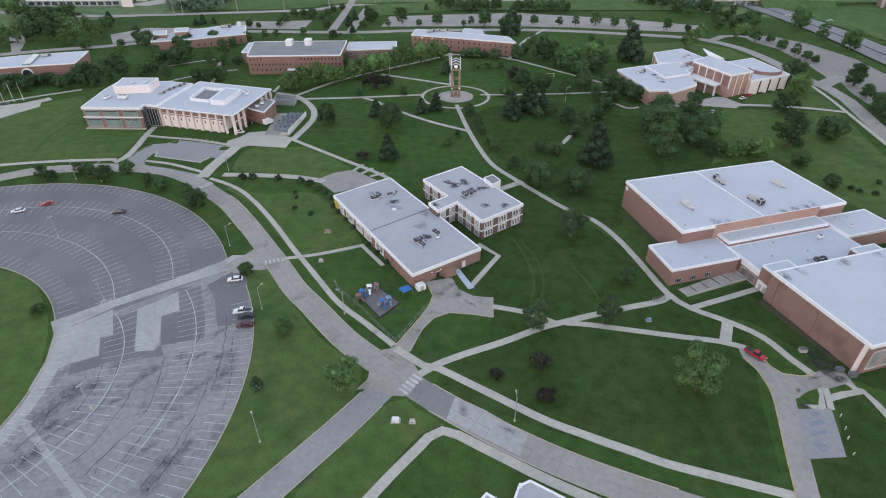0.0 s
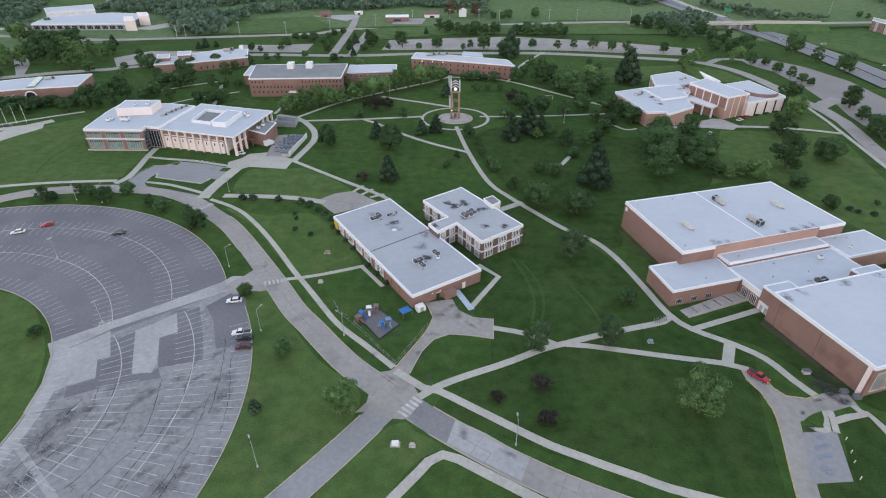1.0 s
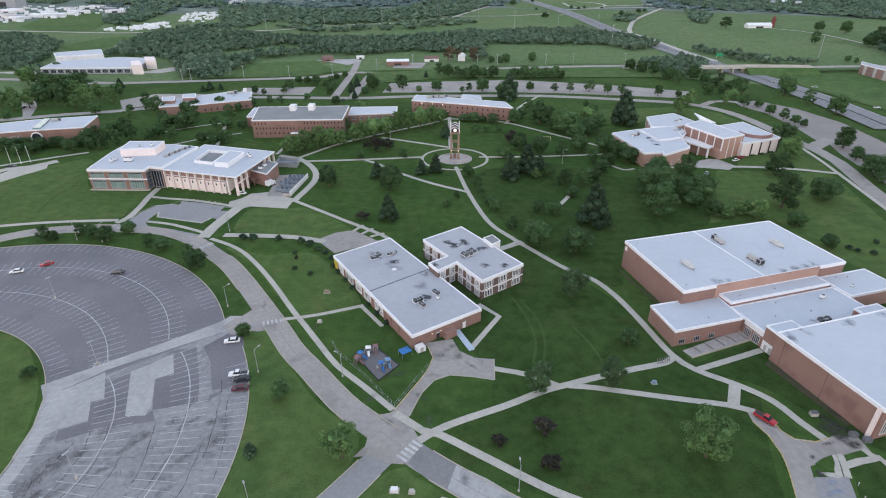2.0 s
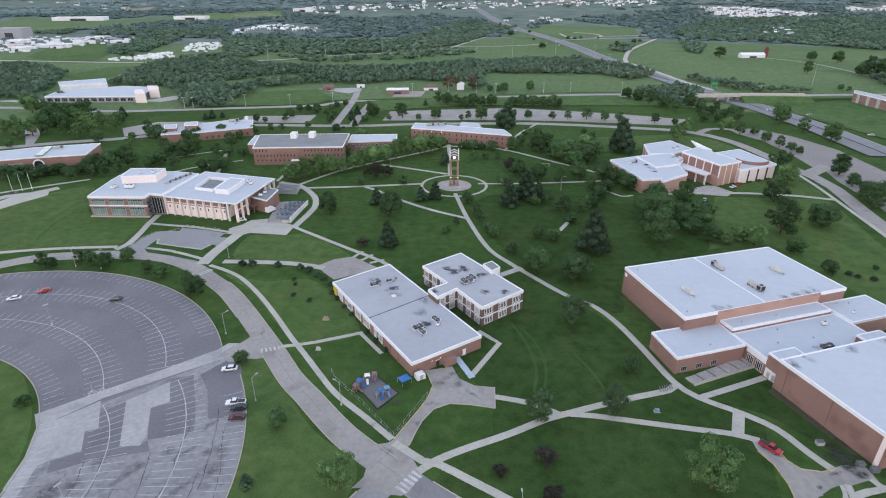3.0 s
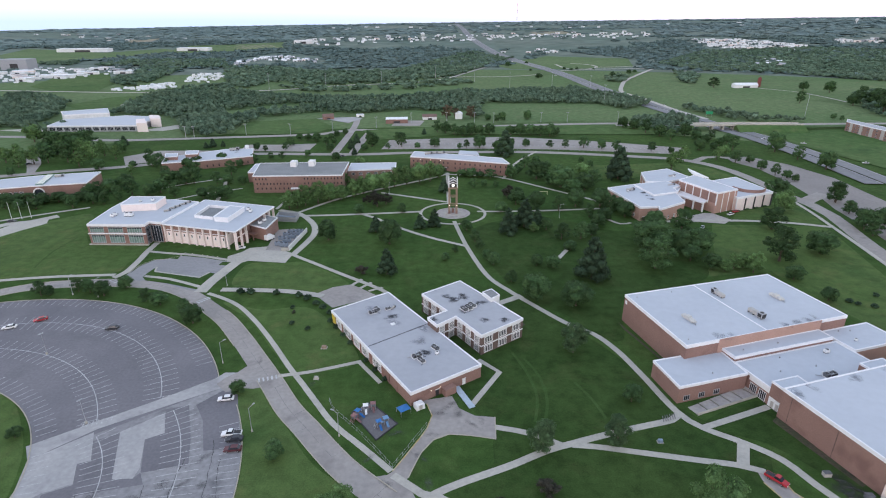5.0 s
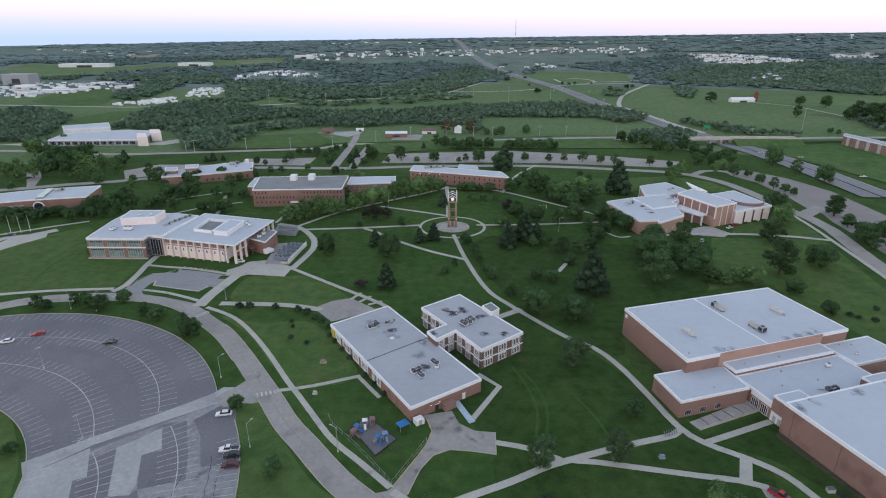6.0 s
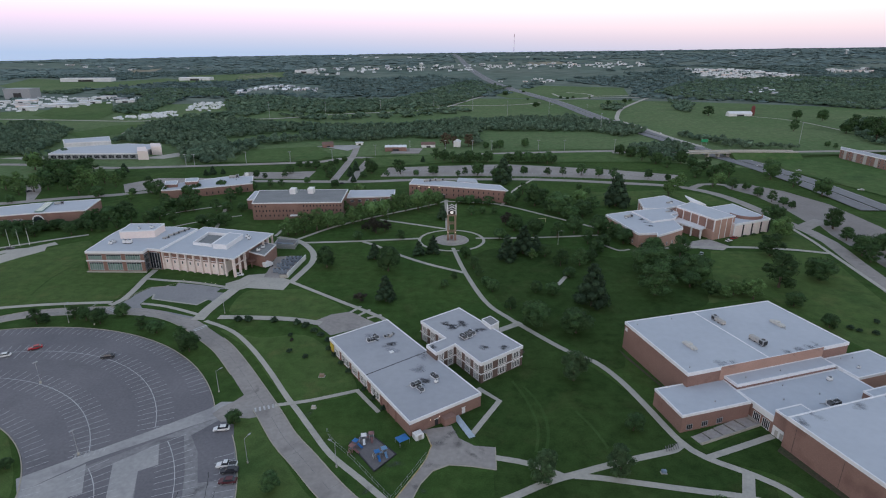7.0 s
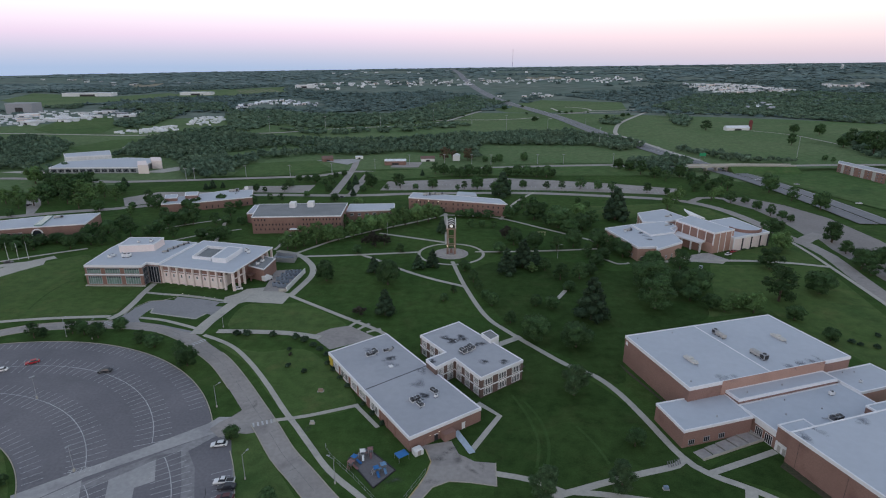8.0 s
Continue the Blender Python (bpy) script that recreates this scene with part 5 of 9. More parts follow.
part("base_band", wall_box(E2[0], E2[1], -0.6, s_e2 + 0.6, 0, 0.5, -0.1, 0.9), CONCRETE, lib)
for k in range(3):
    c = s_e2 * (k + 0.5) / 3
    for z0, z1 in ((0.9, 5.3), (6.5, 9.5)):
        window(lib, E2[0], E2[1], c - 4.3 if k else c - 3.8, c + 3.2, z0, z1, 5, METAL, GREENGLASS, t=0.2)
        part("clerestory", wall_box(E2[0], E2[1], c - 4.0 if k else c - 3.6, c + 3.0, z1 - 0.9, z1 - 0.25, 0.02, 0.06), GLASS, lib, "dark upper glass strip")
for i, j, c0, c1 in ((1, 2, 0.2, 0), (2, 3, 0.2, 0)):
    window(lib, E2[i], E2[j], 0.4, length(E2[i], E2[j]) - 0.3, 0.2, 9.2, 3, METAL, GLASS, t=0.25)
ph = [(-172.4, 280.9), (-155.2, 283.9), (-155.4, 295.8), (-174.4, 295.6)]
volume(lib, ph, 10.85, 14.8, PINKWALL, ROOF, 0.3)
for x, k, r, s in zip([(-173.2, 273.1), (-172.7, 274.9), (-166.1, 274.1), (-163.8, 274.1), (-147.8, 287.0), (-146.6, 289.8), (-148.7, 282.3), (-145.1, 293.7), (-143.9, 296.7)], (1, 1, 1, 1, 0, 0, 0, 0, 0), (0, 40, 20, 80, 30, 30, 30, 30, 30), (0.9, 0.9, 1.2, 1.2, 0.6, 0.6, 0.6, 0.6, 0.6)):
    rooftop(k, x, 10.83, r, s)
for x, r, s in zip([(-164.6, 286.7), (-158.5, 287.8)] + [(-106.7, 286.5), (-104.7, 283.7), (-114.1, 276.4)], (0, 45, 0, 90, 20), (0.6, 0.8, 1.0, 1.0, 0.5)):
    rooftop(1, x, 14.83 if r == 0 and s == 0.6 or r == 45 else 9.88, r, s)
# walled yard with chillers
yard = [(-88.9, 253.6), (-76.8, 253.0), (-73.9, 279.4), (-82.3, 284.5), (-91.0, 282.7)]
patch("service_yard", yard, 0.07, ROADGREY, "asphalt service yard beside the columned hall", "yard")
yw = empty("yard_wall", "white concrete wall round the service yard", "wall")
part("wall_panel", wall_box(yard[1], yard[2], 0, length(yard[1], yard[2]), 0, 2.6, -0.3, 0), WHITE, yw)
part("wall_panel", wall_box(yard[0], yard[1], 8, length(yard[0], yard[1]), 0, 1.4, -0.3, 0), CONCRETE, yw)
BLUEGREY = material("chiller_paint", (0.18, 0.22, 0.27), 0.6, 2.0, 0.2)
for x, y in [(-81.1, 264.9), (-80.1, 270.4), (-78.9, 275.2), (-77.9, 278.5), (-84.2, 268.0), (-83.3, 273.6), (-81.9, 277.7), (-83.9, 260.3), (-81.0, 258.8)]:
    ch = empty("chiller", "blue-grey chiller standing in the service yard", "chiller", "chillers", at=(x, y, 0.07))
    part("casing", box_bm(-2.0, 2.0, -0.8, 0.8, 0.15, 1.9), BLUEGREY, ch)
    part("chiller_base", box_bm(-1.9, 1.9, -0.7, 0.7, 0, 0.15), DARK, ch)
    for fx in (-1, 1):
        f = part("fan", disc_bm(0.55, 0.2, 12), DARK, ch)
        f.location = (fx, 0, 1.98)
pen = [(-96.0, 296.9), (-83.9, 295.1), (-84.3, 303.6), (-96.3, 305.4)]
patch("pen_floor", pen, 0.08, CONCRETE, "concrete pad of the plant enclosure", "yard")
pw = empty("plant_enclosure", "grey louvred enclosure beside the footpath", "enclosure")
for k in range(4):
    p, q = pen[k], pen[(k + 1) % 4]
    part("louvre_panel", wall_box(p, q, 0, length(p, q), 0.3, 2.8, -0.1, 0.1), METAL, pw)
for x, y in [(-93.6, 299.7), (-90.2, 298.8), (-87.0, 298.8)]:
    ch = empty("chiller", "blue-grey chiller inside the enclosure", "chiller", "chillers", at=(x, y, 0.1))
    part("casing", box_bm(-1.6, 1.6, -0.8, 0.8, 0.1, 2.2), BLUEGREY, ch)
    part("chiller_base", box_bm(-1.5, 1.5, -0.7, 0.7, 0, 0.1), DARK, ch)

# arts building
art = empty("arts_building", "stepped salmon brick arts building with white roofs", "building")
F1 = [(102.5, 337.1), (110.3, 298.2), (121.1, 299.3), (119.8, 294.4), (139.5, 308.5), (140.9, 325.8), (149.8, 339.9), (144.6, 353.7), (119.4, 344.6)]
volume(art, F1, 0, 8.2, LIGHTBRICK, ROOF, 0.9)
F2 = [(135.4, 373.9), (131.1, 350.8), (143.8, 349.6), (164.0, 361.6), (157.1, 384.4)]
volume(art, F2, 0, 8.6, LIGHTBRICK, ROOF, 0.9)
F3 = [(147.9, 340.1), (159.1, 311.2), (174.5, 319.0), (162.4, 351.9)]
volume(art, F3, 0, 12.6, LIGHTBRICK, ROOF, 0.7)
l3, l4 = length(F3[0], F3[1]), length(F3[1], F3[2])
for k in range(6):
    part("white_pier", wall_box(F3[0], F3[1], l3 * k / 5 - 0.25 + (0.3 if k == 0 else -0.3 if k == 5 else 0), l3 * k / 5 + 0.25, 5.0, 12.0, 0, 0.25), WHITE, art, "slim white pier")
    if k < 5:
        part("recessed_panel", wall_box(F3[0], F3[1], l3 * k / 5 + 0.5, l3 * (k + 1) / 5 - 0.5, 6.0, 11.4, 0, 0.05), BRICK, art, "dark brick panel")
for k in range(3):
    part("white_pier", wall_box(F3[1], F3[2], l4 * (k + 1) / 3.4 - 0.2, l4 * (k + 1) / 3.4 + 0.2, 0, 12.0, 0, 0.2), WHITE, art)
F4 = [(141.7, 331.4), (152.6, 312.9), (163.2, 323.7), (153.4, 344.5)]
part("canopy", prism_bm(F4, 5.4, 6.3), COPING, art, "white entrance canopy")
part("canopy_wall", prism_bm(inset(F4, 2.2), 0, 5.4), BRICK, art)
for k in range(4):
    part("canopy_column", wall_box(F4[0], F4[1], 1 + k * (length(F4[0], F4[1]) - 2.2) / 3, 1.8 + k * (length(F4[0], F4[1]) - 2.2) / 3, 0, 5.4, -1.2, -0.5), WHITE, art)
window(art, *inset(F4, 2.2)[1:3], 0.6, 5.5, 0.1, 4.5, 3, WHITE)
F5 = [(174.3, 352.5), (172.8, 314.9), (200.7, 327.2), (194.6, 361.9)]
volume(art, F5, 0, 8.6, PALEBRICK, ROOF, 1.1)
l5 = length(F5[1], F5[2])
for k in range(5):
    part("white_pier", wall_box(F5[1], F5[2], l5 * k / 4 - 0.3 - (0.4 if k == 4 else 0), l5 * k / 4 + 0.3 - (0.4 if k == 4 else 0), 0, 7.5, 0, 0.5), DARK if k else WHITE, art)
    if k < 4:
        part("planter_hedge", wall_box(F5[1], F5[2], l5 * k / 4 + 0.4, l5 * k / 4 + 3, 0, 0.9, 0.3, 1.4), LEAF, art, "clipped green hedge at the wall")
dc = [(188.7, 334.1)][0]
drum = arc(dc, 9.5, 180, 340, 1.0)
part("drum", ribbon_bm(offset(drum, 0.3), offset(drum, -0.3), 10.4, 1.8), BRICK, art, "dark curved roof drum")
fin = [(164.0, 367.1), (161.4, 351.9), (167.5, 342.8)]
part("fin_roof", prism_bm(fin, 12.6, 13.4), WHITE, art, "white swept roof fin")
for x, k, r, s in zip([(114.9, 331.3), (112.5, 329.0), (143.7, 341.1), (147.0, 343.6)] + [(152.9, 364.3), (153.9, 362.9)], (0, 1, 0, 1, 0, 1), (20, 60, 30, 0, 20, 10), (0.9, 0.7, 0.9, 0.8, 0.8, 0.8)):
    rooftop(k, x, 8.24, r, s)
roof_marks(art, [(121.5, 320.0), (122.7, 313.6), (120.3, 326.7), (127.9, 334.9)], 8.2)
F6 = [(120.3, 342.1), (124.9, 318.9), (142.1, 325.7), (142.3, 333.8), (148.5, 338.7), (143.5, 349.8)]
volume(art, F6, 8.2, 9.1, COPING, ROOF, 0.35)
for a, c in zip(F1[:5], F1[1:6]):
    part("fascia", wall_box(a, c, 0, length(a, c), 7.2, 8.3, 0.0, 0.18), COPING, art, "white roof fascia")
for a, c in zip(F2[:2] + F2[3:], F2[1:3] + F2[4:] + F2[:1]):
    part("fascia", wall_box(a, c, 0, length(a, c), 7.6, 8.7, 0.0, 0.18), COPING, art, "white roof fascia")
for k in range(3):
    part("white_pier", wall_box(F2[0], F2[1], 0.6 + k * (length(F2[0], F2[1]) - 1.6) / 2, 1.1 + k * (length(F2[0], F2[1]) - 1.6) / 2, 0, 7.6, 0, 0.2), WHITE, art)
door(art, F1[1], F1[2], 2, 4, 2.4)
window(art, F1[2], F1[3], 0.2, max(0.6, length(F1[2], F1[3]) - 0.2), 0.8, 2.6, 0, WHITE)
window_row(art, F1[3], F1[4], 4, 1.1, 0.9, 2.8)
window_row(art, F1[0], F1[1], 4, 1.2, 1.0, 3.0)

# three-storey brick hall with a dark roof
G = [(-125.7, 352.8), (-67.6, 355.9), (-68.9, 392.1), (-131.8, 388.4)]
three = empty("lecture_hall", "long three-storey red brick hall with dark flat roof", "building")
volume(three, G, 0, 11.4, BRICK, DARKROOF, 0.5)
lg = length(G[0], G[1])
for z, runs in ((8.6, ((1.5, 8.0, 4), (33.0, 57.0, 12))), (5.4, ((2.0, 26.0, 12), (33.0, 57.0, 11))), (2.2, ((2.0, 22.0, 8),))):
    for s0, s1, n in runs:
        for k in range(n):
            s = s0 + (s1 - s0) * k / (n - 1)
            if s < lg - 1:
                window(three, G[0], G[1], s, s + 0.85, z, z + 1.35, 0, BRICK, t=0.06)
part("entrance_canopy", wall_box(G[0], G[1], 24.5, 31, 3.0, 3.5, 0, 3.0), COPING, three)
for p in [(-105.2, 380.3), (-93.0, 382.0)]:
    part("penthouse", box_bm(p[0] - 2.0, p[0] + 2.0, p[1] - 3.0, p[1] + 3.0, 11.4, 15.0), WHITE, three, "white rooftop plant box")
G2 = [(-68.2, 381.2), (-34.9, 386.1), (-36.0, 404.7), (-69.2, 402.8)]
volume(three, G2, 0, 8.0, BRICK, ROOF, 0.6)
window_row(three, G2[0], G2[1], 6, 2.4, 4.6, 6.4, mullions=2)
G3 = [(-138.1, 379.3), (-133.8, 379.3), (-135.9, 404.3), (-140.5, 404.3)]
volume(three, G3, 0, 7.0, BRICK, ROOF, 0.6)
part("link_glass", wall_box(G[1], G2[0], 0, max(1.0, length(G[1], G2[0])), 0, 8.5, -1.0, -0.4), GLASS, three, "dark glazed link")

# two-storey brick hall behind the tower
Hh = [(-26.4, 418.9), (5.0, 409.8), (47.3, 395.8), (43.3, 413.6), (-23.8, 436.7)]
rear = empty("brick_hall", "two-storey red brick hall with white roof behind the tower", "building")
volume(rear, Hh, 0, 9.4, BRICK, ROOF, 0.6)
for i in (0, 1):
    n = 9 if i == 0 else 11
    for z in (2.2, 5.6):
        window_row(rear, Hh[i], Hh[i + 1], n, 0.9, z, z + 1.6, frame=BRICK, t=0.06)
door(rear, Hh[0], Hh[1], 24, 29, 2.8)
for s in (8, 16, 24):
    part("wall_lamp", wall_box(Hh[0], Hh[1], s, s + 0.4, 7.6, 8.0, 0, 0.3), LAMP, rear, "small lit wall lamp")
for x in [(-12.4, 426.7), (-8.0, 428.7), (-2.7, 428.7)]:
    rooftop(0, x, 9.42, 20, 1.0)
part("dark_roof", prism_bm(inset([(10.3, 424.4), (26.7, 420.6), (25.6, 432.4), (11.9, 436.4)], 0.2), 9.45, 10.4), ROOF, rear)

# low brick hall with two roof houses
I = [(-212.9, 408.9), (-187.5, 416.2), (-152.1, 433.5), (-160.3, 460.6), (-182.1, 458.3), (-218.5, 427.4)]
low = empty("brick_hall", "low red brick hall with pale roof among trees", "building")
volume(low, I, 0, 6.4, BRICK, ROOF, 0.5)
for q in ([(-214.0, 418.0), (-205.4, 419.9), (-210.2, 431.6), (-219.0, 429.6)], [(-202.7, 427.7), (-193.4, 429.7), (-198.0, 441.9), (-207.5, 439.8)]):
    volume(low, q, 6.4, 9.0, BRICK, ROOF, 0.4)
window_row(low, I[1], I[2], 8, 0.9, 1.0, 3.0, 3, 2, frame=BRICK, t=0.06)
rooftop(0, [(-173.6, 454.0)][0], 6.42, 10, 1.3)
dome = part("radar_dome", disc_bm(1.6, 2.4, 14), WHITE, low, "white rooftop dome")
dome.location = (*[(-166.2, 462.8)][0], 7.6)

# long hall with an arched entrance
J = [(-297.6, 327.5), (-264.6, 340.2), (-232.8, 348.3), (-239.8, 377.3), (-277.9, 365.0), (-311.8, 345.2)]
arch_hall = empty("brick_hall", "long red brick hall with a white arched entrance", "building")
volume(arch_hall, J, 0, 8.0, BRICK, ROOF, 0.5)
p, q = J[1], J[2]
arch = bmesh.new()
u = Vector((q[0] - p[0], q[1] - p[1], 0)).normalized()
n = Vector((u.y, -u.x, 0))
bend = [(-3.0, 0.0)] + [(-3.0 * math.cos(math.pi * k / 14), 3.4 + 3.0 * math.sin(math.pi * k / 14)) for k in range(15)] + [(3.0, 0.0)]
rows = []
for e, z in bend:
    k = 0.35 / 3.0
    lift = k * max(0.0, z - 3.4)
    rows.append([arch.verts.new(Vector((p[0], p[1], 0)) + u * (5 + e * (1 + f * k)) + n * d + Vector((0, 0, z + f * lift))) for f, d in ((-1, 0), (-1, 0.4), (1, 0.4), (1, 0))])
for a, b in zip(rows, rows[1:]):
    for i in range(4):
        arch.faces.new((a[i], a[(i + 1) % 4], b[(i + 1) % 4], b[i]))
arch.faces.new(rows[0])
arch.faces.new(rows[-1])
part("arch_surround", arch, WHITE, arch_hall, "white arched entrance surround")
part("arch_glass", wall_box(p, q, 2.4, 7.6, 0.1, 5.6, 0, 0.05), GLASS, arch_hall)
part("skylight", prism_bm([(-261.9, 342.7), (-257.7, 344.0), (-265.4, 366.5), (-269.6, 366.5)], 8.0, 8.9), GREENGLASS, arch_hall, "glazed roof skylight")
window(arch_hall, p, q, 31, 34, 2.0, 6.0, 1, WHITE, t=0.8)
window_row(arch_hall, J[0], J[1], 10, 2.2, 2.0, 5.0, 2, 3, 2)
rooftop(0, [(-259.8, 363.6)][0], 8.02, 30, 0.9)

# building at the lower edge, roof corner only
near_hall = empty("low_hall", "low pavilion with grey flat roof beside the footpath", "building")
volume(near_hall, [(13.3, 59.8), (15.2, 64.3), (17.6, 65.5), (25.0, 61.1), (26.6, 53.1), (15.9, 50.0)], 0, 4.0, PALEBRICK, GREYROOF, 0.6)
volume(near_hall, [(7.0, 61.3), (8.7, 63.3), (11.2, 61.8), (9.7, 59.5)], 0, 3.0, PALEBRICK, GREYROOF, 0.5)
pole_vent = part("roof_vent", tube_bm((0, 0, 0), (0, 0, 0.8), 0.4), WHITE, near_hall)
pole_vent.location = (*[(15.5, 64.1)][0], 4.0)
for k, u in enumerate(UNITS):
    mine = [m for kind, m in unit_kinds if kind == k]
    for m in mine[1:]:
        copy_thing(u, m)
    u.matrix_basis = mine[0]

patch("soil_bed", [from_c(9.6, 26.5), from_c(12.3, 25.3), from_c(12.3, 52), from_c(10.8, 52), from_c(10.2, 40)], 0.03, SOIL, "bare soil and dead grass along the brick wall", "soil")
patch("soil_bed", [from_c(-1.2, -30), from_c(-0.1, -35), from_c(-0.1, -2), from_c(-0.9, -2)], 0.03, SOIL, "bare soil along the brick wall", "soil")
patch("soil_bed", [(12.5, 160.5), (14.6, 163.1), (30.2, 181.5), (29.3, 183.2), (12.3, 165.3)], 0.03, SOIL, "bare soil beside the classroom block", "soil")

# ---- far roads, lots and fields ----
def far_strip(name, pts, width, lift, mat, label, category):
    return strip(name, pts, width, lift, mat, label, category, step=12.0)


far_strip("road", [(-351.1, 385.5), (-315.5, 398.3), (-286.4, 411.7), (-256.9, 420.6), (-225.3, 437.3), (-193.8, 461.5), (-158.4, 470.2), (-109.7, 468.3), (-66.5, 468.4), (-23.5, 475.2), (59.5, 477.8), (102.6, 473.5), (148.0, 463.0), (186.8, 452.9), (207.2, 435.4), (217.7, 410.5), (221.8, 377.6), (223.4, 349.1), (226.9, 327.6), (226.0, 307.3), (218.3, 274.2), (212.3, 246.2), (198.8, 188.0)], 8.5, 0.06, ROADGREY, "pale asphalt loop road behind the halls", "road")
far_strip("road", [(-457.7, 526.7), (-438.1, 543.8), (-378.5, 538.1), (-316.9, 527.0), (-265.3, 532.7), (-213.7, 541.3), (-160.4, 550.3), (-122.7, 559.5), (-97.5, 582.0), (-49.6, 578.8), (41.1, 603.0), (136.8, 617.8), (215.1, 625.5)], 9.5, 0.25, ROADGREY, "grey two-lane road past the campus", "road")
far_strip("road", [(-94.6, 470.4), (-95.2, 538.7), (-97.1, 602.6), (-101.3, 656.6)], 7.0, 0.3, ROADGREY, "straight entrance road with a planted median", "road")
far_strip("road", [(-79.0, 470.4), (-78.1, 527.5), (-76.3, 578.7)], 7.0, 0.32, ROADGREY, "straight entrance road beside the median", "road")
patch("parking_lot", [(-149.4, 656.4), (-107.2, 665.0), (-95.9, 656.6), (-107.5, 624.7), (-126.3, 640.2)], 0.35, PALEPATCH, "small gravel parking lot by houses", "parking lot")
north = patch("parking_lot", [(-56.1, 488.7), (-52.8, 528.7), (-4.5, 537.1), (61.7, 545.8), (114.2, 532.2), (163.5, 516.5), (212.5, 494.5), (207.6, 467.5), (152.4, 478.2), (105.3, 487.0), (56.0, 491.5)], 0.07, ROADGREY, "long asphalt parking strip with stalls", "parking lot")
patch("parking_lot", [(-179.1, 480.8), (-182.5, 507.4), (-149.2, 507.5), (-119.0, 512.8), (-119.1, 478.8)], 0.07, ROADGREY, "asphalt parking lot behind the halls", "parking lot")
patch("parking_lot", [(233.9, 459.2), (255.1, 459.3), (272.4, 432.0), (281.8, 391.4), (278.2, 337.1), (267.2, 268.8), (226.7, 221.0), (228.5, 268.6), (232.2, 290.0), (235.8, 319.9), (242.0, 343.0), (237.7, 346.7), (241.5, 377.7), (241.3, 419.2), (232.4, 441.2)], 0.07, TANASPHALT, "wide pale asphalt parking lot", "parking lot")
far_strip("road", [(224.0, 332.2), (235.4, 341.7), (249.7, 351.8)], 9.0, 0.075, ROADGREY, "short asphalt entry of the parking lot", "road")
far_strip("road", [(198.9, 439.2), (216.5, 457.1), (229.2, 459.2), (239.4, 451.1)], 6.0, 0.075, ROADGREY, "short asphalt entry of the parking lot", "road")
patch("lawn", [(138.9, 268.2), (149.5, 292.4), (209.7, 289.0), (208.5, 278.4), (196.0, 223.8), (188.3, 185.8), (166.4, 158.8), (150.0, 208.5), (148.3, 229.6), (112.1, 222.8), (127.6, 239.1)], 0.008, ISLAND, "light green mown lawn beside the arts building", "lawn")
patch("lawn", [(170.9, 312.2), (202.6, 330.9), (221.7, 342.9), (212.1, 291.7), (164.2, 298.1)], 0.008, ISLAND, "light green mown lawn beside the arts building", "lawn")
patch("lawn", [(109.0, 427.6), (181.7, 439.1), (206.1, 420.8), (215.6, 373.2), (208.5, 391.0), (184.0, 390.9), (167.9, 413.7), (135.2, 390.7), (109.9, 387.5)], 0.008, ISLAND, "light green mown lawn behind the arts building", "lawn")
patch("lawn", [(-10.2, 175.7), (2.4, 193.3), (26.6, 200.8), (31.7, 203.4), (45.3, 182.5), (54.8, 167.2), (60.6, 155.7), (65.5, 136.8), (85.5, 115.0), (80.9, 103.1), (77.1, 91.7), (71.2, 68.8), (61.1, 68.7), (27.6, 79.7), (-3.6, 92.7), (2.1, 102.3), (12.6, 110.9), (13.3, 123.3), (2.2, 142.1)], 0.008, DEEPTURF, "deep green mown lawn between the paths", "lawn")
for q in ([(10.3, 274.1), (31.4, 298.5), (61.4, 304.5), (88.3, 283.0), (118.9, 278.8), (119.5, 228.2), (94.0, 210.9), (73.0, 201.5), (63.4, 170.3), (52.7, 178.1), (48.7, 186.5), (32.1, 204.4), (21.3, 237.3)], [(72.9, 125.9), (95.1, 136.5), (100.5, 123.1), (116.1, 105.1), (108.5, 93.5), (97.1, 104.9), (86.8, 118.1)], [(95.9, 104.9), (100.2, 95.2), (105.1, 89.9), (89.2, 63.9), (75.7, 63.8), (80.3, 74.2), (88.1, 77.1), (95.1, 92.5)]):
    patch("lawn", q, 0.02, DEEPTURF, "deep green mown lawn beside the sports hall", "lawn", curved=True, depth=0.02)
patch("forecourt", [(136.4, 303.9), (153.5, 312.1), (158.2, 312.1), (163.9, 300.1), (157.2, 293.4), (145.8, 296.1)], 0.05, STONE, "pinkish paved forecourt of the arts building", "forecourt")
patch("parking_lot", [(-316.2, 409.1), (-352.6, 460.7), (-347.5, 470.5), (-321.7, 433.7), (-308.1, 406.0), (-309.2, 398.4)], 0.07, ROADGREY, "small asphalt lot among trees", "parking lot")
patch("parking_lot", [(-269.0, 457.7), (-250.5, 481.6), (-184.6, 482.2), (-167.1, 486.5), (-165.6, 466.3), (-218.6, 450.7), (-252.3, 429.2)], 0.08, ROADGREY, "pale asphalt lot behind the brick halls", "parking lot")
patch("parking_lot", [(-58.0, 606.3), (-27.0, 606.4), (-23.1, 640.5), (-54.5, 640.4)], 0.35, ROADGREY, "small asphalt forecourt by a shop", "parking lot")
far_strip("road", [(-249.2, 284.4), (-244.8, 291.4), (-234.7, 295.2), (-225.2, 305.5)], 6.0, 0.05, CONCRETE, "pale drive beside the lawn", "driveway")
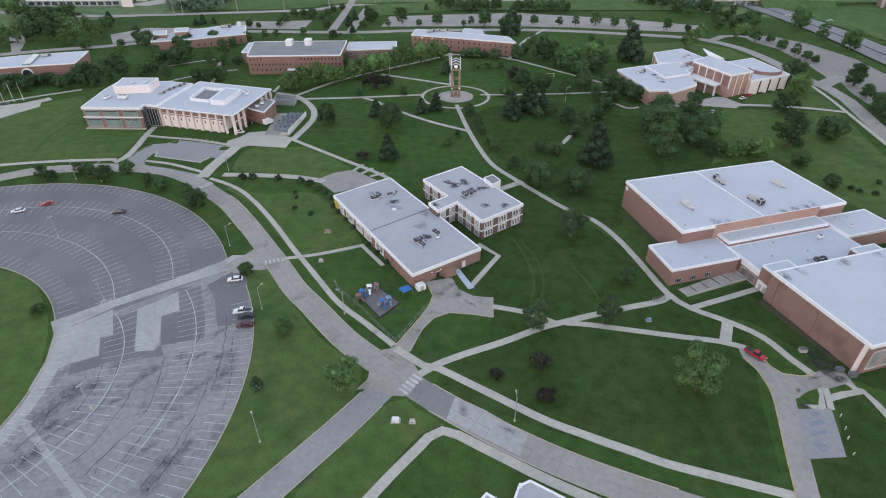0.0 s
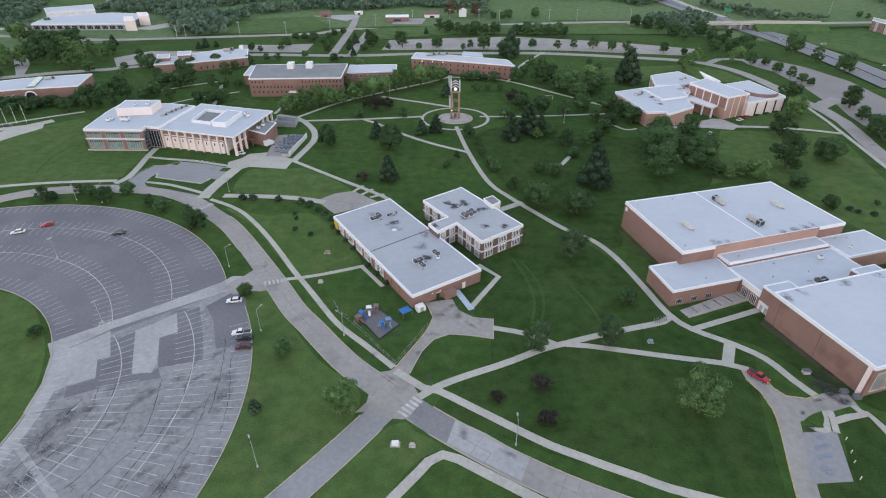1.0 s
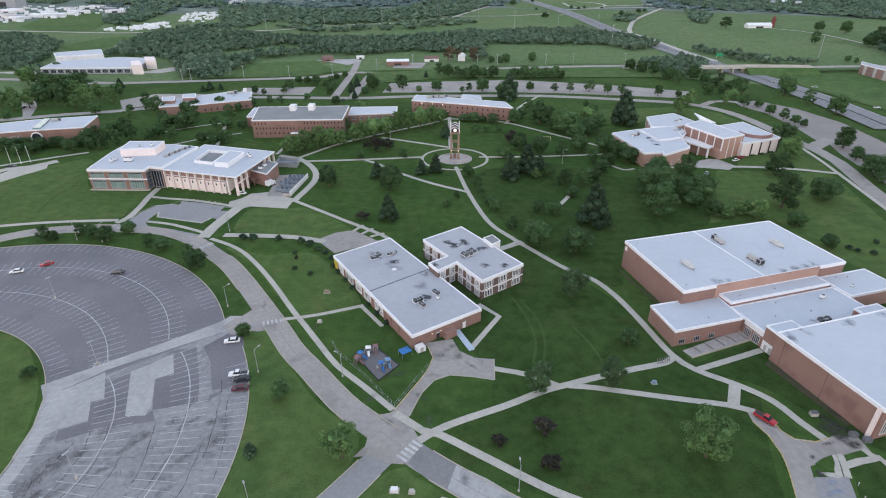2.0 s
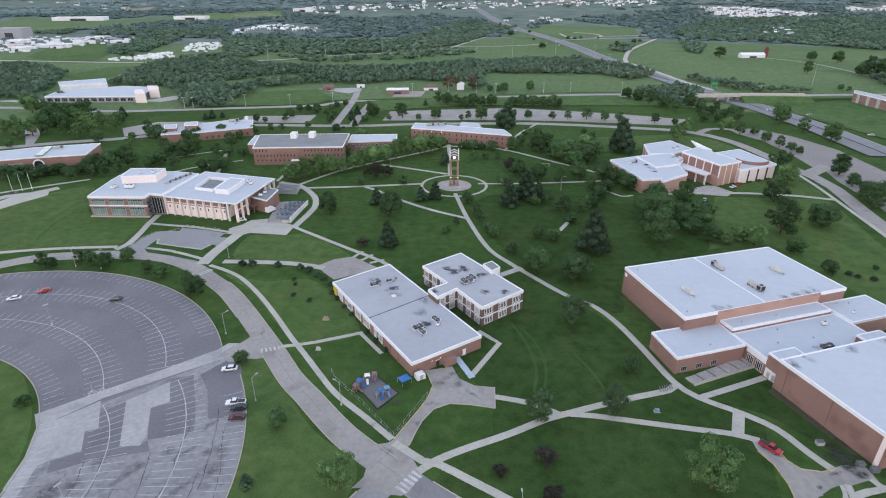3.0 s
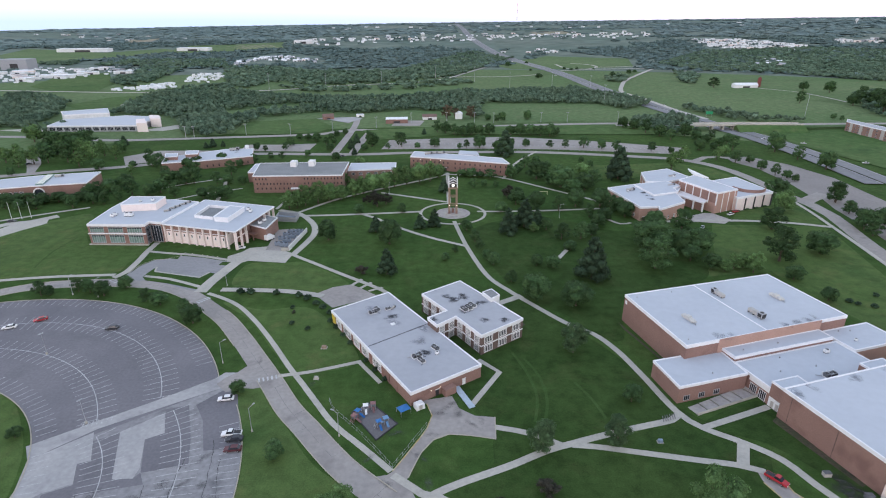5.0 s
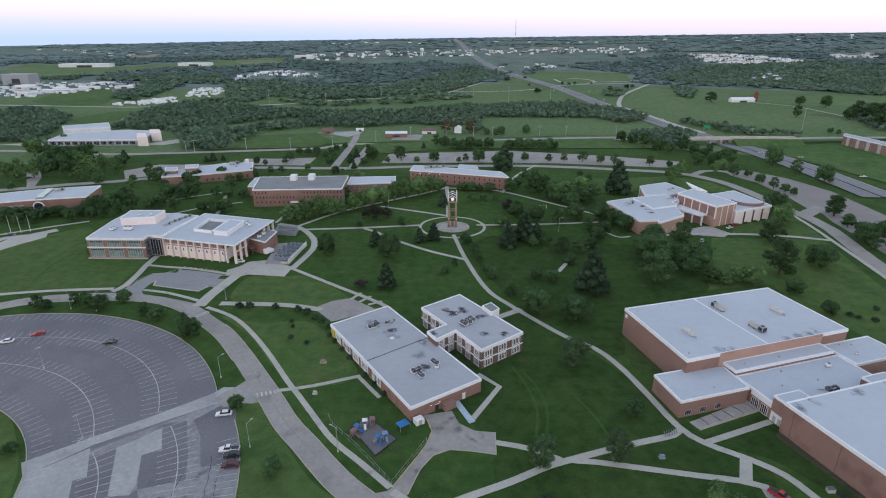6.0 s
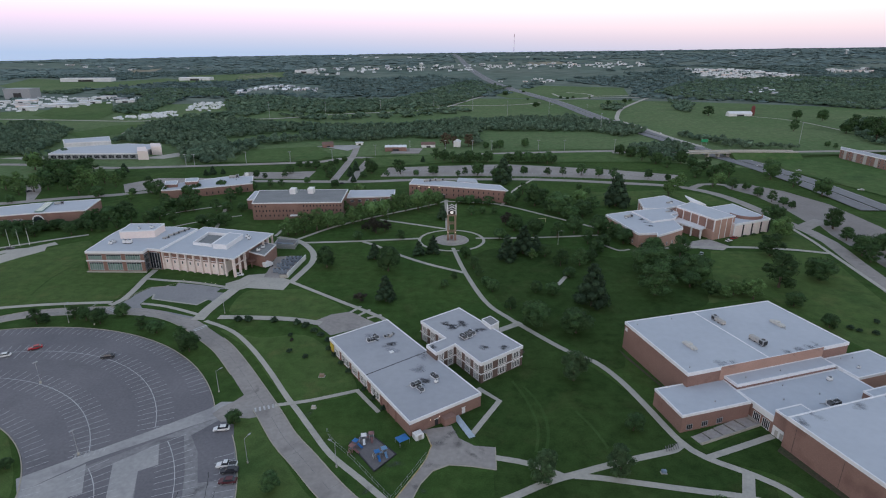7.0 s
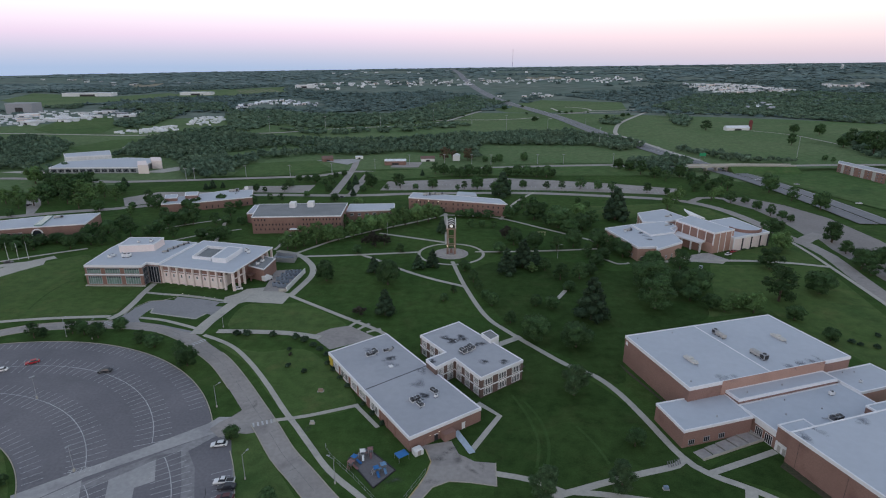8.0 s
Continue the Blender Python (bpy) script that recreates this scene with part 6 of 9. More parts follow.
patch("parking_lot", [(-463.8, 577.7), (-421.7, 568.2), (-377.3, 581.3), (-290.9, 575.0), (-276.2, 595.1), (-290.3, 612.9), (-316.2, 578.2), (-435.4, 587.8)], 0.3, CONCRETE, "concrete forecourt of a white building", "parking lot")
MARKS = bmesh.new()
for a, b, n in (([(-46.5, 518.2), (203.2, 489.8)], None, 70), ([(-50.0, 498.2), (200.4, 476.2)], None, 70)):
    a, b = Vector((*a[0], 0)), Vector((*a[1], 0))
    u = (b - a).normalized()
    v = Vector((-u.y, u.x, 0))
    for k in range(n):
        p = a + (b - a) * k / n
        MARKS.faces.new([MARKS.verts.new(p + q + Vector((0, 0, 0.1))) for q in (-v * 2.6 - u * 0.1, -v * 2.6 + u * 0.1, v * 2.6 + u * 0.1, v * 2.6 - u * 0.1)])
part("stall_marking", MARKS, PAINT, north, "white painted parking stall lines")

HW = [(75.4, 4292.1), (98.2, 3473.3), (113.1, 2547.6), (146.8, 1868.0), (177.8, 1568.3), (214.0, 1365.4), (243.5, 1169.3), (257.7, 936.9), (268.8, 835.8), (277.3, 757.3), (285.8, 686.4), (289.1, 637.6), (296.2, 584.8), (303.7, 542.4), (308.5, 462.1), (305.5, 373.6)]
hw_line = smooth(HW, 12.0)
for side in (7.2, -7.2):
    a, b = offset(hw_line, side + 6.6), offset(hw_line, side - 6.6)
    tagged(part("highway", ribbon_bm(a, b, 0.9 if side > 0 else 0.8), HIGHWAY), "grey highway carriageway running to the horizon", "road", "", "structure")
    tagged(part("lane_line", ribbon_bm(offset(hw_line, side + 5.6), offset(hw_line, side + 5.3), 0.98), PAINT), "white highway edge line", "marking", "", "structure")
far_strip("road", [(302.5, 649.4), (293.8, 711.3), (286.8, 845.1), (279.4, 899.8), (300.3, 976.6), (342.8, 1083.2), (434.6, 1242.3), (474.4, 1302.6)], 7.0, 0.95, CONCRETE, "pale highway ramp", "road")
far_strip("road", [(-394.6, 929.1), (-283.2, 930.7), (-183.1, 998.0), (-45.5, 1053.3), (19.2, 1144.9)], 7.0, 0.6, CONCRETE, "pale distant road", "road")
far_strip("road", [(-742.4, 921.5), (-623.5, 909.2), (-480.7, 897.3), (-429.1, 944.2)], 7.0, 0.6, CONCRETE, "pale distant road", "road")
far_strip("road", [(-431.1, 759.4), (-438.1, 799.1), (-435.9, 829.8)], 9.0, 0.6, CONCRETE, "pale distant road", "road")
far_strip("road", [(245.7, 1255.5), (354.0, 1287.0), (457.5, 1291.1)], 7.0, 0.7, CONCRETE, "pale distant ramp road", "road")
far_strip("road", [(13.4, 1134.1), (88.2, 1328.9), (181.9, 1509.1)], 7.0, 0.7, CONCRETE, "pale distant ramp road", "road")
far_strip("road", [(512.0, 950.8), (551.7, 889.3), (555.9, 777.7)], 3.0, 0.6, CONCRETE, "pale farm track", "road")

far_strip("road", [(-13.1, 1134.3), (47.0, 1143.8), (102.6, 1142.6), (160.7, 1161.9), (201.9, 1193.0)], 6.0, 0.72, CONCRETE, "pale distant interchange road", "road")
far_strip("road", [(267.2, 1403.9), (274.9, 1308.2), (315.5, 1292.7), (350.3, 1341.7), (340.1, 1397.7), (306.4, 1429.8)], 6.0, 0.72, CONCRETE, "pale distant interchange road", "road")
far_strip("road", [(347.1, 1328.7), (403.3, 1336.8), (479.2, 1355.5)], 6.0, 0.72, CONCRETE, "pale distant interchange road", "road")

# overpass
BR = [(255.1, 580.7), (277.5, 582.5), (300.5, 584.3), (326.9, 584.4), (369.9, 582.8)]
bridge = empty("overpass", "pale concrete road bridge over the highway", "bridge", kind="structure")
bl = smooth(BR, 12.0)
part("deck", ribbon_bm(offset(bl, 5.5), offset(bl, -5.5), 6.2, 1.2), CONCRETE, bridge)
part("parapet", ribbon_bm(offset(bl, -5.2), offset(bl, -5.6), 7.2, 1.0), CONCRETE, bridge)
part("parapet", ribbon_bm(offset(bl, 5.6), offset(bl, 5.2), 7.2, 1.0), CONCRETE, bridge)
for x, y in [(277.5, 582.5), (289.0, 583.4), (300.5, 584.3)]:
    part("pier", box_bm(x - 0.8, x + 0.8, y - 3, y + 3, -0.5, 5.2), CONCRETE, bridge)
for line, z0, z1 in (([(185.9, 611.5), (223.2, 596.4), (258.3, 581.3)], 0.3, 6.15), ([(367.4, 583.4), (420.3, 596.4), (491.3, 610.6)], 6.15, 2.0)):
    cl = smooth(line, 12.0)
    bm = bmesh.new()
    rows = []
    for k, (a, b) in enumerate(zip(offset(cl, 5.2), offset(cl, -5.2))):
        zz = z0 + (z1 - z0) * k / (len(cl) - 1)
        rows.append([bm.verts.new((p.x, p.y, zz + terrain(p.x, p.y))) for p in (a, b)])
    for r0, r1 in zip(rows, rows[1:]):
        bm.faces.new((r0[0], r0[1], r1[1], r1[0]))
    tagged(part("road", bm, ROADGREY), "grey road climbing to the bridge", "road", "", "structure")
ramp = bmesh.new()
for s, (pa, pb) in ((1, [(300.5, 584.3), (369.9, 582.8)]), (-1, [(185.9, 611.5), (258.3, 581.3)])):
    a, b = Vector((*pa, 0)), Vector((*pb, 0))
    u = (b - a).normalized()
    v = Vector((-u.y, u.x, 0))
    za, zb = (5.9, 5.9) if s > 0 else (0.1, 5.9)
    lo = [ramp.verts.new(q) for q in (a - v * 20, b - v * 20, b + v * 20, a + v * 20)]
    hi = [ramp.verts.new(q + Vector((0, 0, z))) for q, z in ((a - v * 6, za), (b - v * 6, zb), (b + v * 6, zb), (a + v * 6, za))]
    for i in range(4):
        ramp.faces.new((lo[i], lo[(i + 1) % 4], hi[(i + 1) % 4], hi[i]))
    ramp.faces.new(hi)
tagged(part("embankment", ramp, GREENFIELD), "grassed embankment of the road bridge", "embankment", "", "structure")

for q, m, label in (
        ([(47.6, 762.7), (142.3, 796.9), (216.6, 773.7), (251.8, 674.7), (224.1, 633.3), (140.0, 633.0), (48.3, 617.6)], FIELD, "pale green meadow behind a hedgerow"),
        ([(-85.2, 578.7), (-14.3, 595.8), (71.9, 603.1), (135.2, 610.4), (210.3, 610.6), (238.7, 557.3), (124.0, 557.0), (9.4, 556.8), (-67.2, 527.5)], GREENFIELD, "green lawn beside the outer road"),
        ([(-213.5, 556.2), (-221.5, 632.0), (-148.5, 652.3), (-118.0, 595.5), (-129.8, 565.7), (-173.5, 556.3)], GREENFIELD, "green lawn before a wood"),
        ([(-703.0, 970.9), (-767.7, 1145.3), (-713.5, 1231.3), (-588.4, 1017.9), (-560.3, 925.8), (-623.5, 909.2)], GREENFIELD, "bright green field by a factory"),
        ([(-508.7, 758.4), (-494.4, 841.8), (-449.8, 862.5), (-436.4, 759.3), (-455.1, 708.3)], GREENFIELD, "green field behind a white building"),
        ([(-473.8, 1237.6), (-409.9, 1319.5), (-346.7, 1155.7), (-332.3, 996.2), (-388.4, 1013.1)], GREENFIELD, "bright green field at a wood's edge"),
        ([(319.3, 603.7), (393.7, 603.9), (426.1, 596.8), (411.7, 507.2), (404.3, 420.9), (336.9, 345.3), (340.5, 413.7), (326.1, 494.5)], GREENFIELD, "green slope beside the highway"),
        ([(-1283.1, 1662.8), (-1412.4, 1990.1), (-1056.3, 1810.5), (-948.7, 2000.3), (-831.3, 1866.0), (-938.8, 1632.6), (-1030.8, 1441.3)], FIELD, "olive field beside an airfield"),
        ([(-1371.0, 2536.7), (-1311.2, 2724.5), (-1192.3, 2448.1), (-1238.2, 2329.7)], TANFIELD, "pale ploughed field far off"),
        ([(-808.5, 2152.9), (-657.7, 2215.1), (-571.3, 2056.9), (-703.6, 1973.3)], TANFIELD, "pale dry field far off"),
        ([(418.9, 2923.2), (589.3, 2921.4), (576.7, 2724.1), (410.9, 2681.0)], TANFIELD, "pale lots far off"),
        ([(-885.9, 1865.1), (-935.4, 2153.7), (-789.1, 2218.5), (-640.5, 2354.0), (-554.7, 2086.0), (-657.0, 1893.0), (-799.2, 1792.3)], FIELD, "olive field beside an airfield"),
        ([(-277.9, 705.0), (-233.6, 761.4), (-175.7, 778.5), (-166.0, 740.5), (-224.3, 705.3), (-254.4, 660.3)], FIELD, "pale meadow strip in a wood"),
        ([(107.9, 1416.0), (287.3, 1645.8), (484.4, 1547.1), (432.6, 1334.0), (278.4, 1292.3), (150.8, 1299.1)], FIELD, "pale meadow beside the highway"),
):
    patch("field", q, 0.45, m, label, "field", cuts=6)

# ---- trees ----
def leaf_cloud(rng, lobes, count, size, core=0.82):
    """Small leaf cards over the lobes of a crown, with a lumpy dark core of the same leaves inside."""
    verts, faces = [], []
    weight = [r[0] * r[1] for _, r in lobes]
    for _ in range(count):
        c, r = rng.choices(lobes, weight)[0]
        d = Vector((rng.gauss(0, 1), rng.gauss(0, 1), rng.gauss(0.15, 1))).normalized()
        k = rng.uniform(0.78, 1.08)
        p = Vector((c[0] + d.x * r[0] * k, c[1] + d.y * r[0] * k, c[2] + d.z * r[1] * k))
        n = (d + Vector((rng.uniform(-1, 1), rng.uniform(-1, 1), rng.uniform(-0.6, 1)))).normalized()
        a = n.orthogonal().normalized()
        a = Matrix.Rotation(rng.uniform(0, 6.28), 3, n) @ a
        b = n.cross(a)
        s, t = size * rng.uniform(0.6, 1.3), size * rng.uniform(0.4, 0.9)
        i = len(verts)
        verts += [p - a * s, p - b * t * 0.7, p + a * s, p + b * t]
        faces.append((i, i + 1, i + 2, i + 3))
    for c, r in lobes:
        bm = bmesh.new()
        bmesh.ops.create_icosphere(bm, subdivisions=1, radius=1)
        i = len(verts)
        for v in bm.verts:
            k = core * rng.uniform(0.8, 1.05)
            verts.append(Vector((c[0] + v.co.x * r[0] * k, c[1] + v.co.y * r[0] * k, c[2] + v.co.z * r[1] * k)))
        faces += [tuple(i + v.index for v in f.verts) for f in bm.faces]
        bm.free()
    me = bpy.data.meshes.new("crown")
    me.from_pydata([tuple(v) for v in verts], [], faces)
    return me


def make_tree(kind, seed, leaf, label, count=3000, fine=0.82):
    """A tree one unit wide: tapered trunk with limbs under a crown of leaves."""
    rng = random.Random(seed)
    t = empty("tree", label, "tree")
    lobes = []
    if kind == "round":
        for k in range(18):
            a, h = rng.uniform(0, 6.28), rng.uniform(0.22, 0.86)
            w = 0.36 * math.sin(math.pi * min(1, (h + 0.05) / 1.05)) * rng.uniform(0.7, 1.05)
            r = rng.uniform(0.13, 0.20)
            lobes.append(((w * math.cos(a), w * math.sin(a), h), (r, r * 0.85)))
        lobes.append(((0, 0, 0.54), (0.40, 0.40)))
        top, size = 0.7, 0.034
    elif kind == "open":
        for k in range(26):
            a, h = rng.uniform(0, 6.28), rng.uniform(0.2, 0.98)
            w = 0.42 * math.sin(math.pi * min(1, (h + 0.02) / 1.1)) * rng.uniform(0.55, 1.05)
            r = rng.uniform(0.09, 0.15)
            lobes.append(((w * math.cos(a), w * math.sin(a), h), (r, r * 0.8)))
        lobes.append(((0, 0, 0.52), (0.27, 0.34)))
        top, size = 0.85, 0.030
    elif kind == "cone":
        for k in range(26):
            h = 0.10 + 1.0 * (k / 26)
            w, a = 0.46 * (1 - k / 27) ** 0.75, k * 2.4
            r = 0.09 + 0.12 * (1 - k / 26)
            lobes.append(((w * 0.78 * math.cos(a), w * 0.78 * math.sin(a), h), (r, r * 0.75)))
        lobes.append(((0, 0, 0.42), (0.30, 0.40)))
        top, size = 0.95, 0.030
    else:
        for k in range(12):
            a, h = rng.uniform(0, 6.28), rng.uniform(0.2, 0.5)
            lobes.append(((0.28 * math.cos(a), 0.28 * math.sin(a), h), (rng.uniform(0.18, 0.24), 0.19)))
        lobes.append(((0, 0, 0.40), (0.38, 0.38)))
        top, size = 0.3, 0.036
    bm = tube_bm((0, 0, -0.02), (0, 0, top * 0.55), 0.035, 0.02)
    tube_bm((0, 0, top * 0.5), (rng.uniform(-0.03, 0.03), 0, top), 0.022, 0.008, 6, bm)
    for k in range(5):
        a, z = k * 1.3 + rng.random(), top * rng.uniform(0.3, 0.6)
        tube_bm((0, 0, z), (0.22 * math.cos(a), 0.25 * math.sin(a), z + 0.2), 0.014, 0.005, 5, bm)
    part("trunk", bm, BARK, t)
    me = leaf_cloud(rng, lobes, count, size * fine, 0.9 if kind != "open" else 0.7)
    me.materials.append(leaf)
    crown = new("crown", me)
    crown.parent = t
    return t


LEAFY = [make_tree("round", 1, LEAF, "full round green shade tree on the lawn"), make_tree("round", 2, LEAF, "broad dark green shade tree on the lawn"), make_tree("open", 3, LEAF, "loose-crowned green tree on the lawn")]
FRESH = [make_tree("open", 4, YOUNG, "light green young tree beside the path"), make_tree("round", 5, YOUNG, "light green leafy tree near a hall")]
PINES = [make_tree("cone", 6, CONIFER, "dark green conifer tree on the lawn"), make_tree("cone", 7, CONIFER, "tall dark spruce tree on the lawn")]
AIRY = material("airy_leaves", (0.060, 0.108, 0.050), 0.75, 0.9, 0.3, (0.074, 0.122, 0.056), 0.3, vary=0.15, island=0.35, gloss=0.1)
BIG = [make_tree("open", 12, AIRY, "large airy green tree beside the path", 6500, 0.62), make_tree("open", 13, YOUNG, "large light green tree beside the road", 6500, 0.62)]
DARKS = [make_tree("open", 8, PURPLE, "low dark purple-leaved tree on the lawn", 2600, 0.7)]
BUSHES = [make_tree("bush", 9, CONIFER, "rounded dark green shrub beside the walk", 900)]
FAR_LEAFY = [make_tree("round", 21, LEAF, "round green shade tree far across the campus", 800, 1.4), make_tree("round", 22, LEAF, "broad dark green tree far across the campus", 800, 1.4), make_tree("open", 23, LEAF, "loose-crowned green tree far across the campus", 800, 1.4)]
FAR_FRESH = [make_tree("open", 24, YOUNG, "light green young tree far across the campus", 800, 1.4), make_tree("round", 25, YOUNG, "light green leafy tree far across the campus", 800, 1.4)]
FAR_PINES = [make_tree("cone", 26, CONIFER, "dark green conifer far across the campus", 800, 1.4)]
RUSTY = [make_tree("open", 27, material("rusty_leaves", (0.115, 0.085, 0.058), 0.8, 0.9, 0.3, (0.10, 0.09, 0.055), 0.3, island=0.3, gloss=0.1), "thin rust-brown tree beside a house", 800, 1.4)]
tree_rng = random.Random(11)
planted = {}


def plant(kinds, spots, low=0.85, high=1.1):
    for n, (x, y, w) in enumerate(spots):
        pool = kinds
        if y > 345:
            pool = FAR_LEAFY if kinds is LEAFY else FAR_FRESH if kinds is FRESH else FAR_PINES if kinds is PINES else kinds
        k = pool[tree_rng.randrange(len(pool))]
        m = Matrix.Translation((x, y, terrain(x, y) - 0.02)) @ Matrix.Rotation(tree_rng.uniform(0, 6.28), 4, "Z") @ Matrix.Diagonal((w, w, w * tree_rng.uniform(low, high), 1))
        planted.setdefault(k.name, (k, []))[1].append(m)


plant(LEAFY, [(-60.3, 267.7, 11.9), (-28.1, 262.2, 14.3), (-50.6, 311.0, 6.9), (-25.3, 312.2, 7.0), (0.1, 241.6, 5.0), (5.1, 251.8, 4.2), (11.8, 281.9, 7.2), (15.5, 265.3, 7.0), (17.3, 255.9, 5.9), (20.1, 242.5, 5.9), (22.8, 236.7, 6.7), (28.9, 217.9, 6.3), (37.2, 202.4, 13.4), (42.7, 235.5, 6.7), (49.9, 233.2, 7.6), (52.3, 196.3, 14.1), (19.4, 365.1, 7.6), (26.9, 368.6, 5.4), (34.9, 367.3, 5.4), (48.1, 392.5, 10.5), (54.9, 404.7, 8.8), (66.0, 388.6, 17.3), (74.0, 374.5, 10.0), (79.4, 367.7, 19.6), (84.8, 355.0, 13.0), (94.1, 360.9, 15.0), (101.9, 369.8, 12.5), (47.4, 343.2, 7.6), (43.9, 328.8, 10.9), (54.9, 320.2, 11.9), (68.2, 316.4, 9.8), (79.9, 323.6, 12.0), (79.3, 335.8, 6.6), (33.3, 312.8, 8.6), (60.8, 269.3, 9.9), (62.3, 254.1, 6.8), (71.0, 270.1, 9.6), (77.9, 275.6, 8.4), (83.7, 304.8, 8.4), (84.1, 288.2, 10.1), (90.7, 299.3, 9.7), (94.9, 324.1, 13.5), (98.2, 313.5, 10.1), (104.0, 317.5, 9.5), (104.3, 304.7, 11.3)], 0.78, 1.0)
plant(LEAFY, [(12.5, 395.2, 8.3), (19.1, 393.6, 9.9), (25.6, 393.6, 7.4), (32.8, 390.5, 10.7)], 0.6, 0.75)
plant(LEAFY, [(115.4, 287.7, 11.1), (96.8, 232.8, 19.7), (102.9, 258.3, 21.5), (115.7, 252.6, 15.4), (123.8, 251.3, 16.0), (116.6, 241.8, 10.6), (122.2, 232.5, 9.0), (126.2, 277.9, 14.0), (178.4, 284.8, 16.4), (217.7, 349.0, 12.8), (183.2, 250.3, 16.5), (153.2, 220.7, 9.2), (155.7, 200.8, 7.5), (226.6, 274.9, 10.3), (237.9, 310.5, 8.9)], 0.74, 0.92)
plant(LEAFY, [(-44.3, 112.2, 6.2), (-63.0, 139.7, 5.4), (-94.7, 182.0, 9.0), (-101.0, 190.0, 6.4), (-113.9, 196.5, 7.5), (-120.9, 199.4, 6.6), (-135.4, 211.7, 6.4), (-166.6, 204.0, 7.2), (-163.7, 205.1, 5.2), (-153.7, 208.3, 6.3), (-148.3, 207.3, 6.7), (-140.8, 204.3, 7.7), (-117.1, 120.0, 4.5), (55.7, 136.1, 6.6)], 0.8, 1.05)
plant(LEAFY[2:], [(55.1, 283.1, 7.8), (158.3, 241.2, 19.0), (228.4, 284.1, 12.8), (244.5, 332.6, 13.9)], 0.8, 1.0)
plant(FRESH, [(47.6, 280.1, 6.4), (101.4, 399.7, 12.5), (201.5, 314.9, 14.0), (132.5, 232.4, 8.5), (139.3, 228.0, 10.7), (137.7, 233.6, 7.8), (127.0, 229.5, 6.6)], 0.8, 1.0)
plant(DARKS, [(-41.4, 324.3, 12.0), (-36.3, 328.1, 9.7), (-48.4, 329.7, 7.4), (40.1, 342.9, 10.9)], 0.7, 0.85)
plant(PINES, [(64.6, 221.1, 15.5), (34.0, 277.8, 11.2), (43.8, 287.9, 13.0), (51.6, 291.9, 7.4), (124.4, 388.4, 20.5), (50.7, 463.7, 17.6), (-13.5, 285.3, 7.2), (-5.8, 288.2, 7.9), (-0.6, 354.4, 7.8), (-25.8, 225.9, 9.5), (-37.0, 279.2, 7.8)], 1.0, 1.2)
plant(PINES, [(-46.2, 93.0, 3.6)])
plant(BIG, [(61.9, 93.3, 13.3), (25.8, 115.1, 9.1), (46.1, 117.7, 8.6), (43.9, 162.6, 11.0)])
plant(BIG[1:], [(-24.4, 92.5, 9.9)])
plant(DARKS, [(13.4, 96.9, 4.8), (25.0, 100.9, 7.0), (24.7, 90.1, 6.2), (-37.1, 226.3, 7.5), (-58.6, 189.5, 2.2)], 0.55, 0.7)
plant(BUSHES, [(-85.1, 206.9, 4.0), (-80.8, 206.9, 4.0), (-69.9, 206.0, 3.5), (-60.0, 204.0, 3.5), (-55.9, 201.0, 3.9), (-51.6, 197.1, 3.4), (-48.3, 193.8, 3.4), (-44.6, 189.6, 3.3), (-43.0, 183.0, 3.0), (-57.4, 181.5, 2.6), (-60.2, 193.7, 2.2), (-50.5, 177.3, 2.5), (-40.1, 178.7, 2.7), (-36.7, 173.0, 2.5), (-33.2, 167.5, 2.6), (-26.4, 156.9, 2.3), (-22.7, 151.5, 2.3), (-19.0, 146.3, 2.2), (163.4, 199.7, 3.2), (165.3, 197.3, 2.7), (170.2, 195.0, 3.1), (178.0, 204.8, 2.8), (62.1, 256.0, 6.1)], 0.8, 1.0)
plant(FRESH, [(-94.1, 319.7, 11.6), (-89.9, 321.8, 10.0), (-85.8, 326.1, 12.4), (-78.9, 330.4, 13.6), (-72.9, 334.9, 12.7), (-66.4, 337.2, 11.1), (-58.7, 344.1, 13.0), (-53.6, 351.2, 13.2), (-47.8, 356.1, 13.4), (-41.0, 361.2, 13.5), (-34.2, 367.6, 13.7), (-26.3, 372.9, 13.9), (-17.8, 377.0, 15.1), (-10.4, 382.5, 13.4), (-4.7, 391.0, 11.7), (-67.9, 368.6, 9.3)], 0.85, 1.05)
plant(LEAFY, [(-229.7, 344.6, 9.5), (-227.2, 349.7, 8.9), (-221.9, 353.6, 11.2), (-218.0, 360.3, 9.1), (-221.5, 374.2, 9.4), (-203.6, 347.2, 11.0), (-191.3, 344.8, 9.5), (-188.2, 353.7, 10.5), (-192.0, 374.3, 13.3), (-180.2, 374.4, 13.3), (-174.3, 374.4, 10.2), (-174.9, 344.9, 9.5), (-155.1, 341.2, 8.7), (-145.6, 335.2, 9.3), (-140.6, 341.3, 10.1), (-156.8, 397.3, 10.8), (-150.7, 374.5, 8.6), (-158.6, 374.5, 8.6), (-140.9, 374.6, 7.1), (-181.7, 397.2, 9.9), (-195.0, 413.8, 10.3)], 0.85, 1.05)
plant(LEAFY, [(-275.0, 331.1, 11.3), (-267.1, 330.0, 10.5), (-259.1, 331.2, 11.3), (-249.5, 330.1, 10.5), (-242.1, 332.5, 11.3), (-234.3, 331.3, 9.9), (-227.6, 333.7, 10.6)], 0.55, 0.72)
